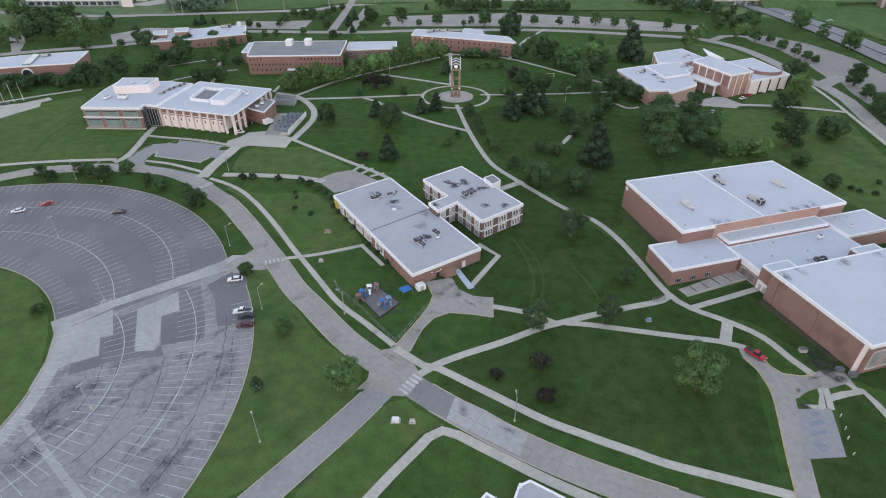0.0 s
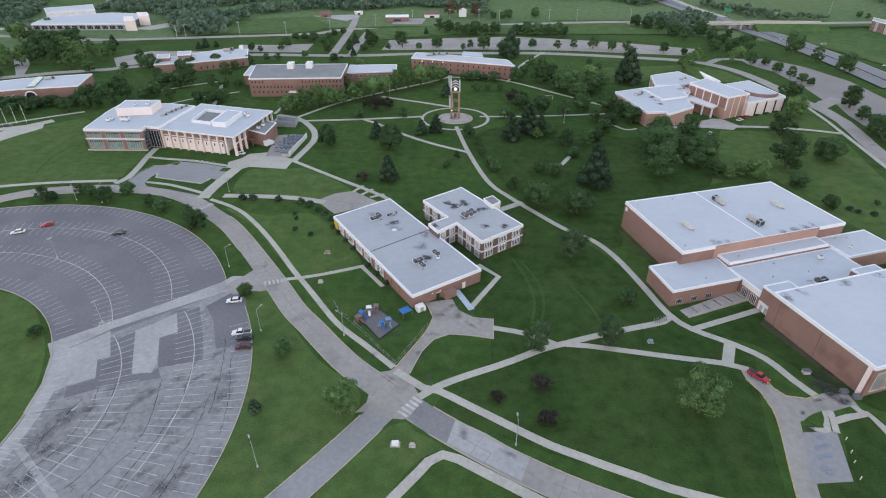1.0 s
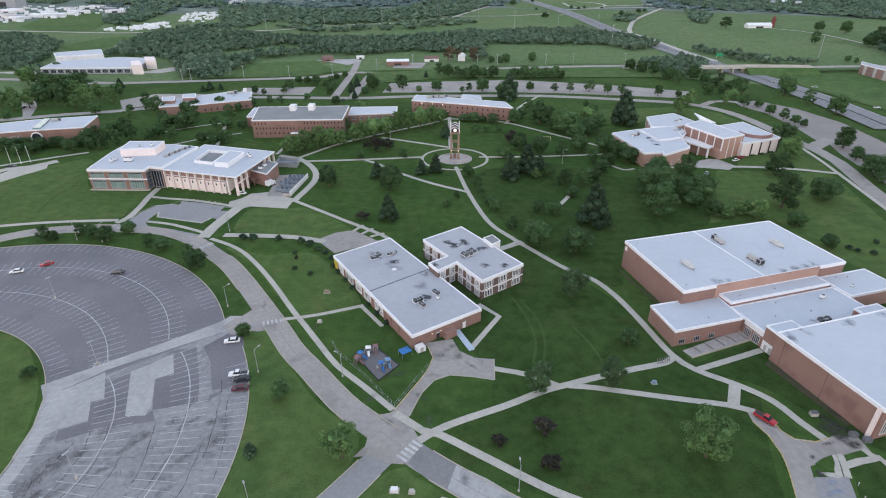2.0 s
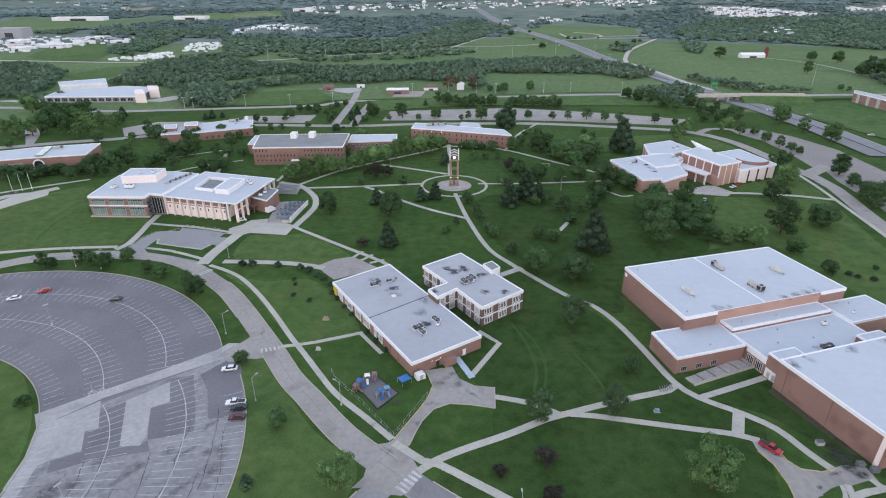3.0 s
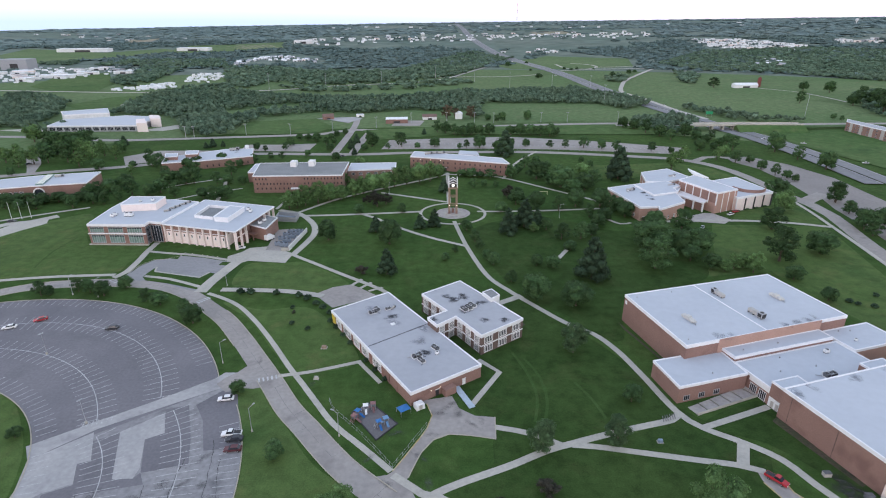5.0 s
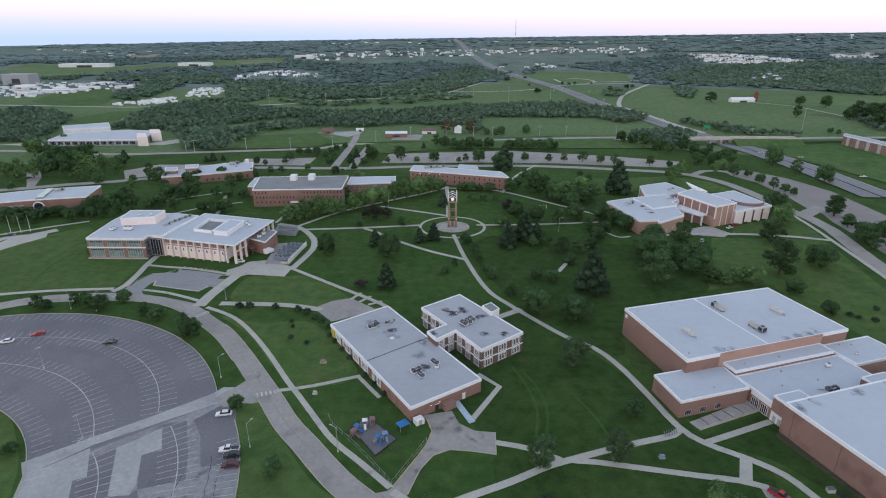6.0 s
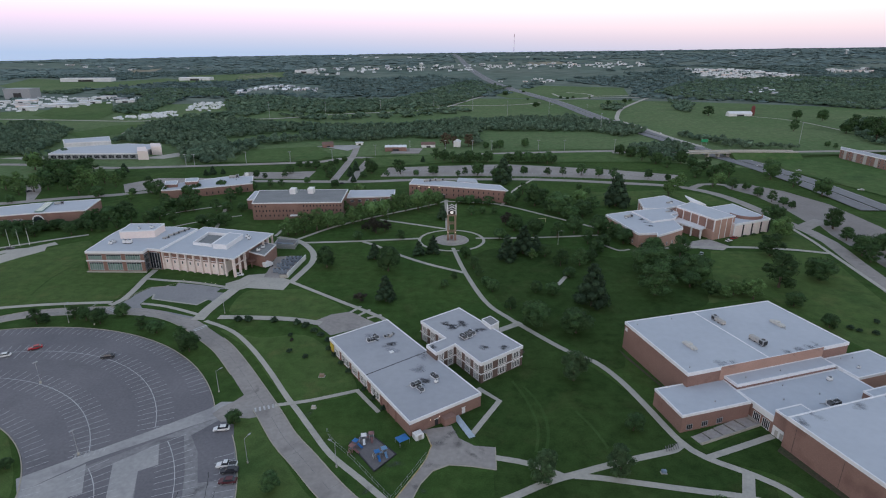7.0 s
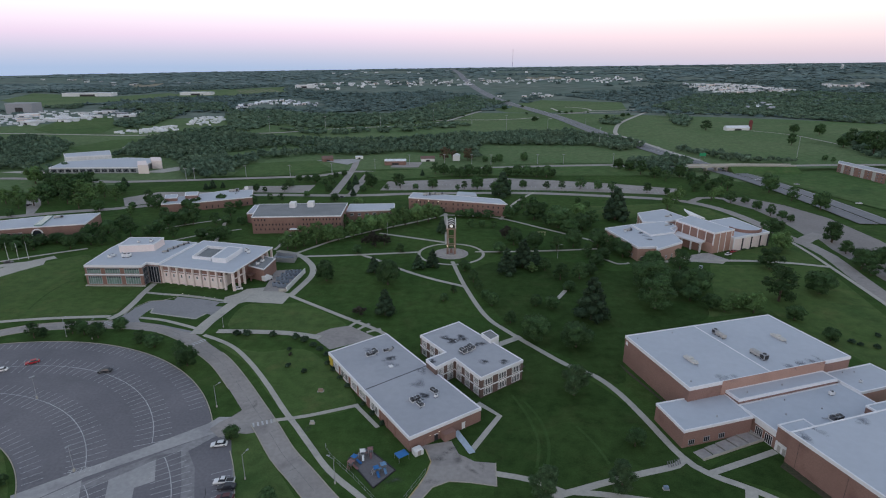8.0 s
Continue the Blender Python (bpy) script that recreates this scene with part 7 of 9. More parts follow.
plant(LEAFY, [(-218.8, 329.1, 9.1), (-266.0, 318.8, 8.9), (-255.9, 316.7, 8.1), (-247.2, 318.9, 8.9), (-226.3, 321.1, 8.2), (-211.8, 329.1, 9.8), (-206.2, 335.0, 9.3), (-216.5, 413.7, 12.9), (-200.9, 389.3, 8.9), (-175.8, 431.9, 9.8), (-192.1, 422.6, 10.5), (-159.2, 422.8, 7.0), (-228.9, 426.1, 9.7)], 0.85, 1.05)
plant(FAR_LEAFY + FAR_FRESH[:1], [(-325.5, 431.2, 15.2), (-318.0, 436.9, 13.5), (-322.0, 460.9, 19.0), (-319.1, 471.7, 17.4), (-343.3, 482.8, 19.8), (-303.0, 461.0, 16.1), (-281.9, 437.1, 15.3), (-302.2, 437.0, 13.5), (-284.2, 422.2, 13.1), (-263.8, 413.5, 11.2), (-286.4, 461.1, 12.3), (-223.5, 374.2, 7.9), (-233.2, 401.9, 7.5), (-242.1, 422.4, 6.1), (-236.6, 437.3, 10.8), (-345.6, 440.6, 13.7), (-351.9, 436.8, 11.7), (-318.5, 396.6, 6.6), (-277.9, 471.9, 12.6), (-318.0, 494.6, 15.2)])
plant(LEAFY, [(-346.8, 492.1, 15.1), (-334.2, 492.1, 14.1), (-327.4, 501.8, 13.3), (-336.2, 460.9, 13.3), (-349.0, 511.7, 12.5), (-343.2, 519.5, 12.7)])
plant(PINES, [(-331.8, 465.1, 9.6), (-213.3, 492.7, 6.0), (-209.1, 497.5, 7.1), (-200.8, 499.9, 5.1), (-291.5, 502.0, 8.2)])
plant(FRESH, [(-331.1, 422.0, 9.6), (-270.2, 448.8, 11.1), (-385.6, 519.3, 19.0), (-63.8, 414.4, 11.2), (172.9, 415.4, 14.6), (191.3, 443.0, 13.7), (221.4, 447.0, 11.0), (235.8, 463.4, 9.5)])
plant(LEAFY, [(-153.0, 437.6, 7.2), (-142.2, 447.4, 6.4), (-133.5, 449.4, 6.5), (-115.5, 461.8, 5.7), (-88.8, 445.7, 8.3), (-169.2, 445.3, 6.4), (-108.8, 507.7, 7.2), (-102.5, 512.8, 6.3), (-120.9, 520.5, 8.5), (-100.7, 483.9, 7.9), (-140.3, 483.7, 6.9), (-140.2, 502.6, 9.2), (-165.0, 483.6, 6.9), (-156.2, 479.1, 5.9), (-76.2, 556.9, 5.6), (-70.9, 484.0, 6.9), (-65.8, 503.0, 12.3), (-50.1, 488.7, 6.0), (-38.8, 498.2, 12.2), (-24.3, 493.5, 6.0)])
plant(LEAFY, [(-9.3, 498.3, 11.2), (13.4, 489.0, 6.0), (19.5, 493.7, 7.0), (31.1, 493.7, 13.1), (59.3, 498.6, 9.1), (73.1, 498.7, 8.1), (94.1, 494.0, 8.0), (107.7, 494.1, 8.0), (124.3, 494.1, 12.1), (139.2, 489.5, 9.0), (149.6, 480.4, 9.8), (179.3, 478.3, 9.8), (193.9, 471.7, 6.7), (48.7, 466.8, 17.2), (72.6, 434.8, 7.2), (62.2, 423.8, 8.8), (79.1, 420.3, 6.1), (109.3, 438.8, 5.4), (112.6, 424.0, 6.1)])
plant(LEAFY, [(236.8, 549.5, 13.3), (239.8, 530.0, 11.8), (241.1, 514.3, 10.4), (254.3, 530.1, 9.6), (249.6, 504.3, 9.2), (262.0, 514.4, 9.4), (253.4, 485.4, 11.9), (236.1, 485.3, 7.9), (223.7, 485.3, 11.9), (233.7, 439.3, 10.8), (245.0, 439.4, 7.2), (242.6, 417.5, 8.6), (243.3, 399.1, 8.3), (247.2, 391.2, 7.3), (248.0, 382.1, 5.6), (286.8, 478.8, 17.6), (288.0, 447.3, 11.9), (291.2, 415.9, 14.6), (245.3, 334.6, 10.6)])
plant(LEAFY, [(239.3, 312.5, 7.3), (234.1, 292.8, 11.3), (240.0, 290.0, 10.6), (233.5, 268.6, 10.5), (246.7, 292.8, 8.8), (209.2, 346.5, 9.5), (215.7, 529.9, 10.7), (211.8, 549.4, 13.3), (202.9, 564.1, 13.6), (198.4, 585.9, 12.9), (189.5, 595.8, 12.0), (448.3, 650.3, 7.8), (450.5, 638.9, 6.4)])
plant(PINES, [(-83.0, 488.5, 7.0), (-81.6, 512.9, 7.3), (-76.7, 466.3, 5.7), (-20.5, 557.1, 5.1), (129.3, 398.6, 14.9), (125.3, 406.7, 8.4)], 1.0, 1.3)
plant(LEAFY, [(-7.7, 569.2, 11.5), (1.0, 563.2, 11.4), (9.4, 557.2, 11.2), (17.7, 551.4, 12.3), (26.3, 557.3, 12.4), (34.7, 557.3, 11.2), (44.9, 557.4, 12.4), (65.7, 557.5, 11.2), (74.9, 554.6, 12.3), (85.0, 554.6, 12.3), (94.6, 551.7, 12.3), (103.6, 548.9, 12.2), (109.7, 551.8, 10.0), (49.2, 641.8, 9.0), (65.2, 641.9, 10.3), (95.2, 649.8, 10.4), (57.9, 630.5, 8.8)])
plant(LEAFY, [(-45.5, 527.6, 7.6), (-72.6, 527.5, 6.5), (-121.5, 527.4, 8.7), (-129.7, 527.4, 7.6), (-137.8, 527.4, 7.6), (-105.6, 544.5, 6.7), (-109.0, 533.0, 6.6), (-99.2, 556.5, 6.9), (486.7, 780.3, 15.8), (543.2, 756.7, 18.4), (567.4, 777.2, 20.4), (537.4, 693.8, 28.2), (570.4, 715.8, 29.1), (571.4, 755.6, 22.9), (594.6, 886.6, 17.8), (572.5, 916.6, 16.6)])
plant(FAR_LEAFY, [(327.8, 1133.8, 13.2), (330.3, 1103.9, 10.8), (379.2, 1193.9, 11.6), (397.3, 1214.8, 9.4), (263.8, 1283.7, 8.7), (275.9, 1270.6, 8.6), (148.5, 1369.2, 15.9), (182.4, 1120.0, 15.3), (184.7, 1251.3, 7.3), (290.7, 1281.9, 8.7), (327.3, 1279.3, 7.4), (201.4, 1438.1, 9.7), (448.6, 959.9, 22.6), (97.4, 660.5, 9.3), (82.2, 795.7, 7.9)], 0.6, 0.8)
plant(RUSTY, [(2.8, 652.1, 15.7), (29.8, 656.2, 14.5), (13.4, 660.2, 10.6)], 0.9, 1.1)
for k, spots in planted.values():
    for m in spots[1:]:
        copy_thing(k, m)
    k.matrix_basis = spots[0]

# ---- woods: joined canopies on the land ----
def inside(x, y, poly):
    hit = False
    for (ax, ay), (bx, by) in zip(poly, poly[1:] + poly[:1]):
        if (ay > y) != (by > y) and x < (bx - ax) * (y - ay) / (by - ay) + ax:
            hit = not hit
    return hit


ico = bmesh.new()
bmesh.ops.create_icosphere(ico, subdivisions=1, radius=1)
ICO1 = np.array([v.co for v in ico.verts]), np.array([[v.index for v in f.verts] for f in ico.faces])
ico.free()


def canopy(name, spots, label, lobes=4, cards=40, mat=None, low=0.38, high=0.72):
    """One mesh of many crowns, each of a few uneven lobes with loose leaf clumps: (x, y, width, height)."""
    rng = np.random.default_rng(len(spots))
    base, tri = ICO1
    verts, faces, count = [], [], 0
    for x, y, w, h in spots:
        z = terrain(x, y)
        centres = []
        for k in range(lobes):
            s = rng.uniform(0.45, 0.7) if lobes > 1 else 1.0
            a, e = rng.uniform(0, 6.28), (rng.uniform(0.1, 0.28) * w if lobes > 1 else 0)
            c = np.array([x + e * np.cos(a), y + e * np.sin(a), z + h * rng.uniform(low, high)])
            rad = np.array([w / 2 * s, w / 2 * s, h * 0.46 * s * rng.uniform(0.8, 1.15)])
            centres.append((c, rad))
            lump = 1 + rng.normal(0, 0.2, len(base))
            verts.append(base * lump[:, None] * rad + c)
            faces.append(np.c_[tri, tri[:, 2]] + count)
            count += len(base)
        if cards:
            pick = rng.integers(0, len(centres), cards)
            cc, rr = np.array([c for c, _ in centres])[pick], np.array([r for _, r in centres])[pick]
            d = rng.normal(0, 1, (cards, 3))
            d /= np.linalg.norm(d, axis=1)[:, None]
            d[:, 2] = np.abs(d[:, 2]) * 0.95 - 0.2
            c = cc + d * rr * rng.uniform(0.9, 1.2, (cards, 1))
            a = rng.normal(0, 1, (cards, 3)) * w * 0.065
            b = rng.normal(0, 1, (cards, 3)) * w * 0.065
            verts.append(np.stack([c - a, c - b, c + a, c + b], 1).reshape(-1, 3))
            faces.append(np.arange(cards * 4).reshape(-1, 4) + count)
            count += cards * 4
    v, f = np.concatenate(verts), np.concatenate(faces)
    me = bpy.data.meshes.new(name)
    me.from_pydata(v.tolist(), [], [tuple(q) if q[2] != q[3] else tuple(q[:3]) for q in f.tolist()])
    me.materials.append(mat or WOODS)
    return tagged(new(name, me), label, "woods", "", "stuff")


def fill(poly, spacing, rng, wide, tall, keep=1.0):
    xs, ys = [p[0] for p in poly], [p[1] for p in poly]
    out, y = [], min(ys)
    while y < max(ys):
        x = min(xs)
        while x < max(xs):
            px, py = x + rng.uniform(-0.5, 0.5) * spacing, y + rng.uniform(-0.5, 0.5) * spacing
            if inside(px, py, poly) and rng.random() < keep:
                out.append((px, py, wide * rng.uniform(0.7, 1.25), tall * rng.uniform(0.65, 1.2)))
            x += spacing
        y += spacing
    return out


wood_rng = random.Random(5)
STRIP = [(-277.9, 705.0), (-233.6, 761.4), (-175.7, 778.5), (-166.0, 740.5), (-224.3, 705.3), (-254.4, 660.3)]
NEARWOODS = (
    ([(-644.6, 756.0), (-651.7, 826.0), (-634.5, 872.8), (-515.0, 780.5), (-461.4, 671.9), (-440.2, 594.6), (-499.1, 577.5)], 9.5, 0.9),
    ([(-400.4, 681.2), (-429.0, 781.7), (-435.9, 829.8), (-433.8, 913.1), (-333.6, 914.7), (-262.1, 858.4), (-187.4, 832.8), (-70.0, 833.5), (43.1, 917.2), (57.8, 833.8), (45.1, 720.9), (12.0, 711.0), (-46.3, 720.6), (-100.8, 691.7), (-158.0, 696.1), (-210.8, 660.4), (-222.1, 588.4), (-267.4, 575.0), (-300.0, 631.8), (-337.6, 672.8)], 9.5, 0.92),
    ([(55.6, 895.0), (204.3, 938.7), (274.3, 832.5), (275.3, 762.3), (231.8, 721.2), (208.7, 773.7), (52.9, 785.2)], 9.0, 0.95),
    ([(208.6, 633.2), (270.8, 670.4), (284.3, 625.7), (256.7, 569.8), (227.2, 557.3), (209.4, 589.5)], 9.0, 0.8),
    ([(611.2, 858.6), (703.7, 891.8), (753.6, 874.3), (552.9, 631.7), (524.7, 655.7), (510.8, 681.3)], 10.0, 0.8),
    ([(-295.3, 624.2), (-256.9, 546.1), (-210.7, 549.1), (-234.9, 624.4), (-264.4, 671.6), (-299.8, 675.7)], 9.0, 0.95),
    ([(25.9, 696.8), (48.1, 711.1), (44.6, 657.0), (31.2, 657.0)], 9.0, 0.6),
    ([(-452.3, 594.6), (-412.9, 608.9), (-388.5, 562.0), (-413.0, 555.8)], 10.0, 0.3),
    ([(317.2, 751.3), (350.6, 666.0), (407.8, 637.3), (392.2, 622.1), (331.7, 641.4), (306.9, 725.9)], 7.0, 0.5),
)
spots = []
for poly, gap, keep in NEARWOODS:
    spots += [s for s in fill(poly, gap * 0.68, wood_rng, 8.4, 8.5, keep * 0.92) if not inside(s[0], s[1], STRIP)]
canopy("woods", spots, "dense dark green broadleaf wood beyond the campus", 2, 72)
SKIP = [[(-277.9, 705.0), (-233.6, 761.4), (-175.7, 778.5), (-166.0, 740.5), (-224.3, 705.3), (-254.4, 660.3)], [(-885.9, 1865.1), (-935.4, 2153.7), (-789.1, 2218.5), (-640.5, 2354.0), (-554.7, 2086.0), (-657.0, 1893.0), (-799.2, 1792.3)], [(-777.9, 919.8), (-1118.3, 1338.8), (-1008.2, 1408.9), (-812.9, 1383.9), (-710.9, 1371.7), (-616.2, 1149.8), (-691.6, 954.6)], [(-521.5, 882.1), (-554.1, 1151.4), (-597.7, 1330.0), (-499.6, 1332.3), (-383.3, 1013.2), (-431.5, 928.4), (-482.1, 882.9)], [(-506.2, 1332.1), (-560.3, 1562.6), (-524.3, 1817.9), (-345.0, 1681.8), (-291.6, 1394.3), (-427.6, 1425.0)], [(143.7, 1582.6), (188.1, 1974.2), (376.9, 1999.4), (350.7, 1678.1)]]
MIDWOODS = (
    ([(-848.2, 1351.9), (-815.3, 1519.5), (-591.0, 1562.1), (-482.9, 1304.2), (-433.8, 1121.0), (-524.3, 1087.4), (-588.4, 1017.9), (-701.5, 1231.6)], 15, 0.95),
    ([(-502.2, 1303.8), (-405.3, 1348.4), (-275.2, 1240.4), (-114.9, 1240.4), (84.9, 1836.4), (154.0, 1528.2), (19.4, 1156.0), (-87.6, 1053.4), (-222.9, 997.6), (-318.6, 1051.6), (-331.0, 962.2), (-422.3, 928.6), (-407.3, 1050.1)], 15, 0.92),
    ([(-302.5, 996.7), (-157.8, 964.1), (18.7, 1112.8), (53.6, 1033.9), (-77.9, 932.4), (-202.2, 901.3)], 15, 0.5),
    ([(503.0, 1383.4), (760.4, 1728.2), (1061.3, 1749.8), (1288.7, 1526.1), (831.7, 969.0), (750.3, 1047.6), (644.7, 1184.4), (547.1, 1231.2)], 16, 0.95),
    ([(479.4, 1214.1), (505.0, 1154.9), (441.3, 1004.2), (423.5, 1040.8)], 14, 0.9),
    ([(310.8, 1125.4), (361.3, 1143.9), (326.1, 1045.7), (298.1, 1046.9)], 14, 0.9),
    ([(126.0, 1660.4), (213.6, 1778.5), (182.5, 1579.7), (127.2, 1478.9)], 14, 0.7),
    ([(-1054.6, 1359.6), (-1008.2, 1408.9), (-947.6, 1515.0), (-899.3, 1412.9), (-970.8, 1248.5)], 15, 0.9),
    ([(-643.1, 1115.9), (-575.7, 1197.8), (-505.7, 1119.4), (-531.3, 958.4)], 15, 0.9),
)
spots = []
for poly, gap, keep in MIDWOODS:
    spots += [s for s in fill(poly, gap * 0.8, wood_rng, gap * 1.1, 9.0, keep) if not any(inside(s[0], s[1], c) for c in SKIP)]
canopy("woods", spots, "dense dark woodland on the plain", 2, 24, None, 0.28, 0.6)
# wide wooded country out to the horizon, with clearings
TOWNS = [[(-777.9, 919.8), (-1118.3, 1338.8), (-1008.2, 1408.9), (-812.9, 1383.9), (-710.9, 1371.7), (-616.2, 1149.8), (-691.6, 954.6)], [(-521.5, 882.1), (-554.1, 1151.4), (-597.7, 1330.0), (-499.6, 1332.3), (-383.3, 1013.2), (-431.5, 928.4), (-482.1, 882.9)], [(-506.2, 1332.1), (-560.3, 1562.6), (-524.3, 1817.9), (-345.0, 1681.8), (-291.6, 1394.3), (-427.6, 1425.0)], [(-527.9, 2085.1), (-663.0, 2683.9), (-227.9, 2816.7), (354.9, 3114.6), (1078.5, 3063.0), (787.9, 2192.9), (258.6, 2256.4), (-177.8, 2185.5)], [(830.9, 2057.5), (990.1, 2401.9), (1142.3, 2260.5), (1180.9, 1875.0), (975.1, 1552.0), (858.4, 1621.8), (794.9, 1808.7)], [(1216.9, 1859.7), (1399.6, 2130.6), (1516.5, 2062.8), (1319.2, 1763.5)], [(143.7, 1582.6), (188.1, 1974.2), (376.9, 1999.4), (350.7, 1678.1)], [(739.1, 1376.9), (854.7, 1584.5), (860.2, 1352.8), (719.4, 1152.1), (611.4, 1188.4)]]
CLEAR = [[(-885.9, 1865.1), (-935.4, 2153.7), (-789.1, 2218.5), (-640.5, 2354.0), (-554.7, 2086.0), (-657.0, 1893.0), (-799.2, 1792.3)], [(-1361.2, 1562.6), (-1454.1, 2050.1), (-1084.8, 1860.5), (-990.2, 2089.9), (-835.2, 1918.3), (-916.4, 1592.6), (-1008.2, 1408.9)], [(-1307.6, 2408.5), (-1287.3, 2674.1), (-1172.8, 2407.3), (-1218.6, 2292.1)], [(-800.9, 2121.1), (-667.6, 2249.1), (-559.4, 2027.7), (-684.8, 1919.1)], [(82.3, 1237.0), (350.2, 1806.4), (499.0, 1545.0), (416.6, 1243.8)], [(-928.7, 1105.3), (-849.5, 1447.9), (-525.2, 896.5), (-754.2, 890.7)], [(-525.2, 896.5), (-573.5, 1274.7), (-493.2, 1304.0), (-388.4, 1013.1), (-473.3, 883.0)]]
spots = []
r = 1350.0
while r < 4900:
    gap = 11 + r * 0.0105
    n = int(r * radians(92) / gap)
    for k in range(n):
        a, q = radians(-46 + 92 * (k + wood_rng.random()) / n), r + wood_rng.uniform(-0.5, 0.5) * gap
        x, y = q * math.sin(a), q * math.cos(a)
        thick = noise.noise(Vector((x * 0.0016, y * 0.0016, 3))) + 0.5 * noise.noise(Vector((x * 0.006, y * 0.006, 8)))
        if thick < -0.24 or any(inside(x, y, c) for c in CLEAR) or (wood_rng.random() < 0.86 and any(inside(x, y, c) for c in TOWNS)):
            continue
        if min((x - p.x) ** 2 + (y - p.y) ** 2 for p in hw_line[::2]) < 42 ** 2:
            continue
        spots.append((x, y, gap * wood_rng.uniform(1.0, 1.5) if r < 2600 else gap * wood_rng.uniform(0.8, 1.4), wood_rng.uniform(5, 10) if r < 2600 else wood_rng.uniform(4, 8)))
    r += gap * 0.8
# beyond 2600 m the crowns take the colour with more haze painted in
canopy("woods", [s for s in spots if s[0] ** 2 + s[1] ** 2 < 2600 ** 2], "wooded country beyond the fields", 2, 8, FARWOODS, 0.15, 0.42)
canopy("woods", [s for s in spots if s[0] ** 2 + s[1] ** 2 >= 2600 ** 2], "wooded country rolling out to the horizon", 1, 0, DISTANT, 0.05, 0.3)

# ---- far buildings ----
shed_rng = random.Random(21)
SHEDWALLS = [material("far_wall_pale", (0.72, 0.73, 0.74), 0.8, 0.5, 0.1), material("far_wall_grey", (0.34, 0.35, 0.37), 0.8, 0.5, 0.1), PALEBRICK]
SHEDROOF = material("far_roof_white", (0.78, 0.80, 0.83), 0.6, 0.3, 0.08)


def shed(x, y, w, d, h, turn, wall, roof, label, gable=False, name="shed", category="building", group=""):
    """A simple far building: walls with a flat or pitched roof, and doors."""
    t = empty(name, label, category, group, at=(x, y, terrain(x, y)))
    t.rotation_euler = (0, 0, radians(turn))
    part("wall", box_bm(-w / 2, w / 2, -d / 2, d / 2, -1.0, h), wall, t)
    if gable:
        bm = bmesh.new()
        o = 0.4
        v = [bm.verts.new(p) for p in ((-w / 2 - o, -d / 2 - o, h - 0.1), (w / 2 + o, -d / 2 - o, h - 0.1), (w / 2 + o, d / 2 + o, h - 0.1), (-w / 2 - o, d / 2 + o, h - 0.1), (-w / 2 - o, 0, h + d * 0.3), (w / 2 + o, 0, h + d * 0.3))]
        for f in ((0, 1, 5, 4), (2, 3, 4, 5), (0, 4, 3), (1, 2, 5), (0, 3, 2, 1)):
            bm.faces.new([v[i] for i in f])
        part("roof", bm, roof, t)
    else:
        part("roof", box_bm(-w / 2 - 0.3, w / 2 + 0.3, -d / 2 - 0.3, d / 2 + 0.3, h, h + 0.5), roof, t)
    part("door", box_bm(-w * 0.15, w * 0.15, -d / 2 - 0.06, -d / 2, 0, h * 0.6), DARK, t)
    return t


def town(poly, n, w, d, h, label, gable=False, joined=False):
    """Buildings scattered over an area; those too small to tell apart are joined into one mesh."""
    xs, ys = [p[0] for p in poly], [p[1] for p in poly]
    made, bm = 0, bmesh.new()
    for _ in range(n * 30):
        x, y = shed_rng.uniform(min(xs), max(xs)), shed_rng.uniform(min(ys), max(ys))
        if inside(x, y, poly):
            k = shed_rng.uniform(0.6, 1.4)
            tall, deep, turn = h * shed_rng.uniform(0.7, 1.2), d * shed_rng.uniform(0.7, 1.3), shed_rng.uniform(-25, 25)
            if joined:
                c, s, z = math.cos(radians(turn)), math.sin(radians(turn)), terrain(x, y)
                a, e = w * k / 2, deep / 2
                prism_bm([(x + c * u - s * v, y + s * u + c * v) for u, v in ((-a, -e), (a, -e), (a, e), (-a, e))], z - 1, z + tall, bm)
            else:
                shed(x, y, w * k, deep, tall, turn, shed_rng.choice(SHEDWALLS[:1] * 3 + SHEDWALLS), SHEDROOF if shed_rng.random() < 0.7 else GREYROOF, label, gable, "house" if gable else "shed", "building", label.split()[-1])
            made += 1
            if made == n:
                break
    if joined:
        tagged(part("far_buildings", bm, SHEDROOF), label, "buildings", "", "stuff")
    else:
        bm.free()


town([(-933.6, 1139.2), (-898.4, 1251.1), (-763.1, 1296.6), (-701.6, 1327.1), (-658.8, 1220.2), (-752.3, 1041.5), (-797.7, 968.0)], 26, 30, 13, 5, "large white industrial shed of a factory")
town([(-474.8, 1048.7), (-517.6, 1187.2), (-472.7, 1225.0), (-431.1, 1131.9), (-431.2, 1049.7)], 90, 5, 3.5, 2.5, "small white buildings of a scrap yard", joined=True)
town([(-543.8, 926.2), (-525.2, 983.8), (-489.2, 1038.9), (-455.2, 968.3), (-497.3, 911.9)], 90, 5, 3.5, 2.5, "small white buildings of a trailer yard", joined=True)
town([(-537.6, 1456.2), (-486.2, 1682.9), (-336.8, 1563.6), (-321.9, 1458.2), (-457.4, 1526.9), (-500.8, 1392.3)], 44, 9, 7, 4, "pale roofed house of a far estate", True)
town([(-573.3, 2314.5), (-200.0, 2465.6), (290.5, 2540.2), (832.5, 2386.2), (940.4, 2781.3), (319.4, 2798.3), (-563.4, 2586.2)], 60, 18, 10, 6, "white commercial building of a far town")
town([(914.7, 2215.2), (1060.7, 2095.3), (1112.5, 1777.6), (1007.8, 1659.1), (914.1, 1730.2), (868.2, 1935.7)], 80, 17, 10, 5, "white roofed building of a far estate")
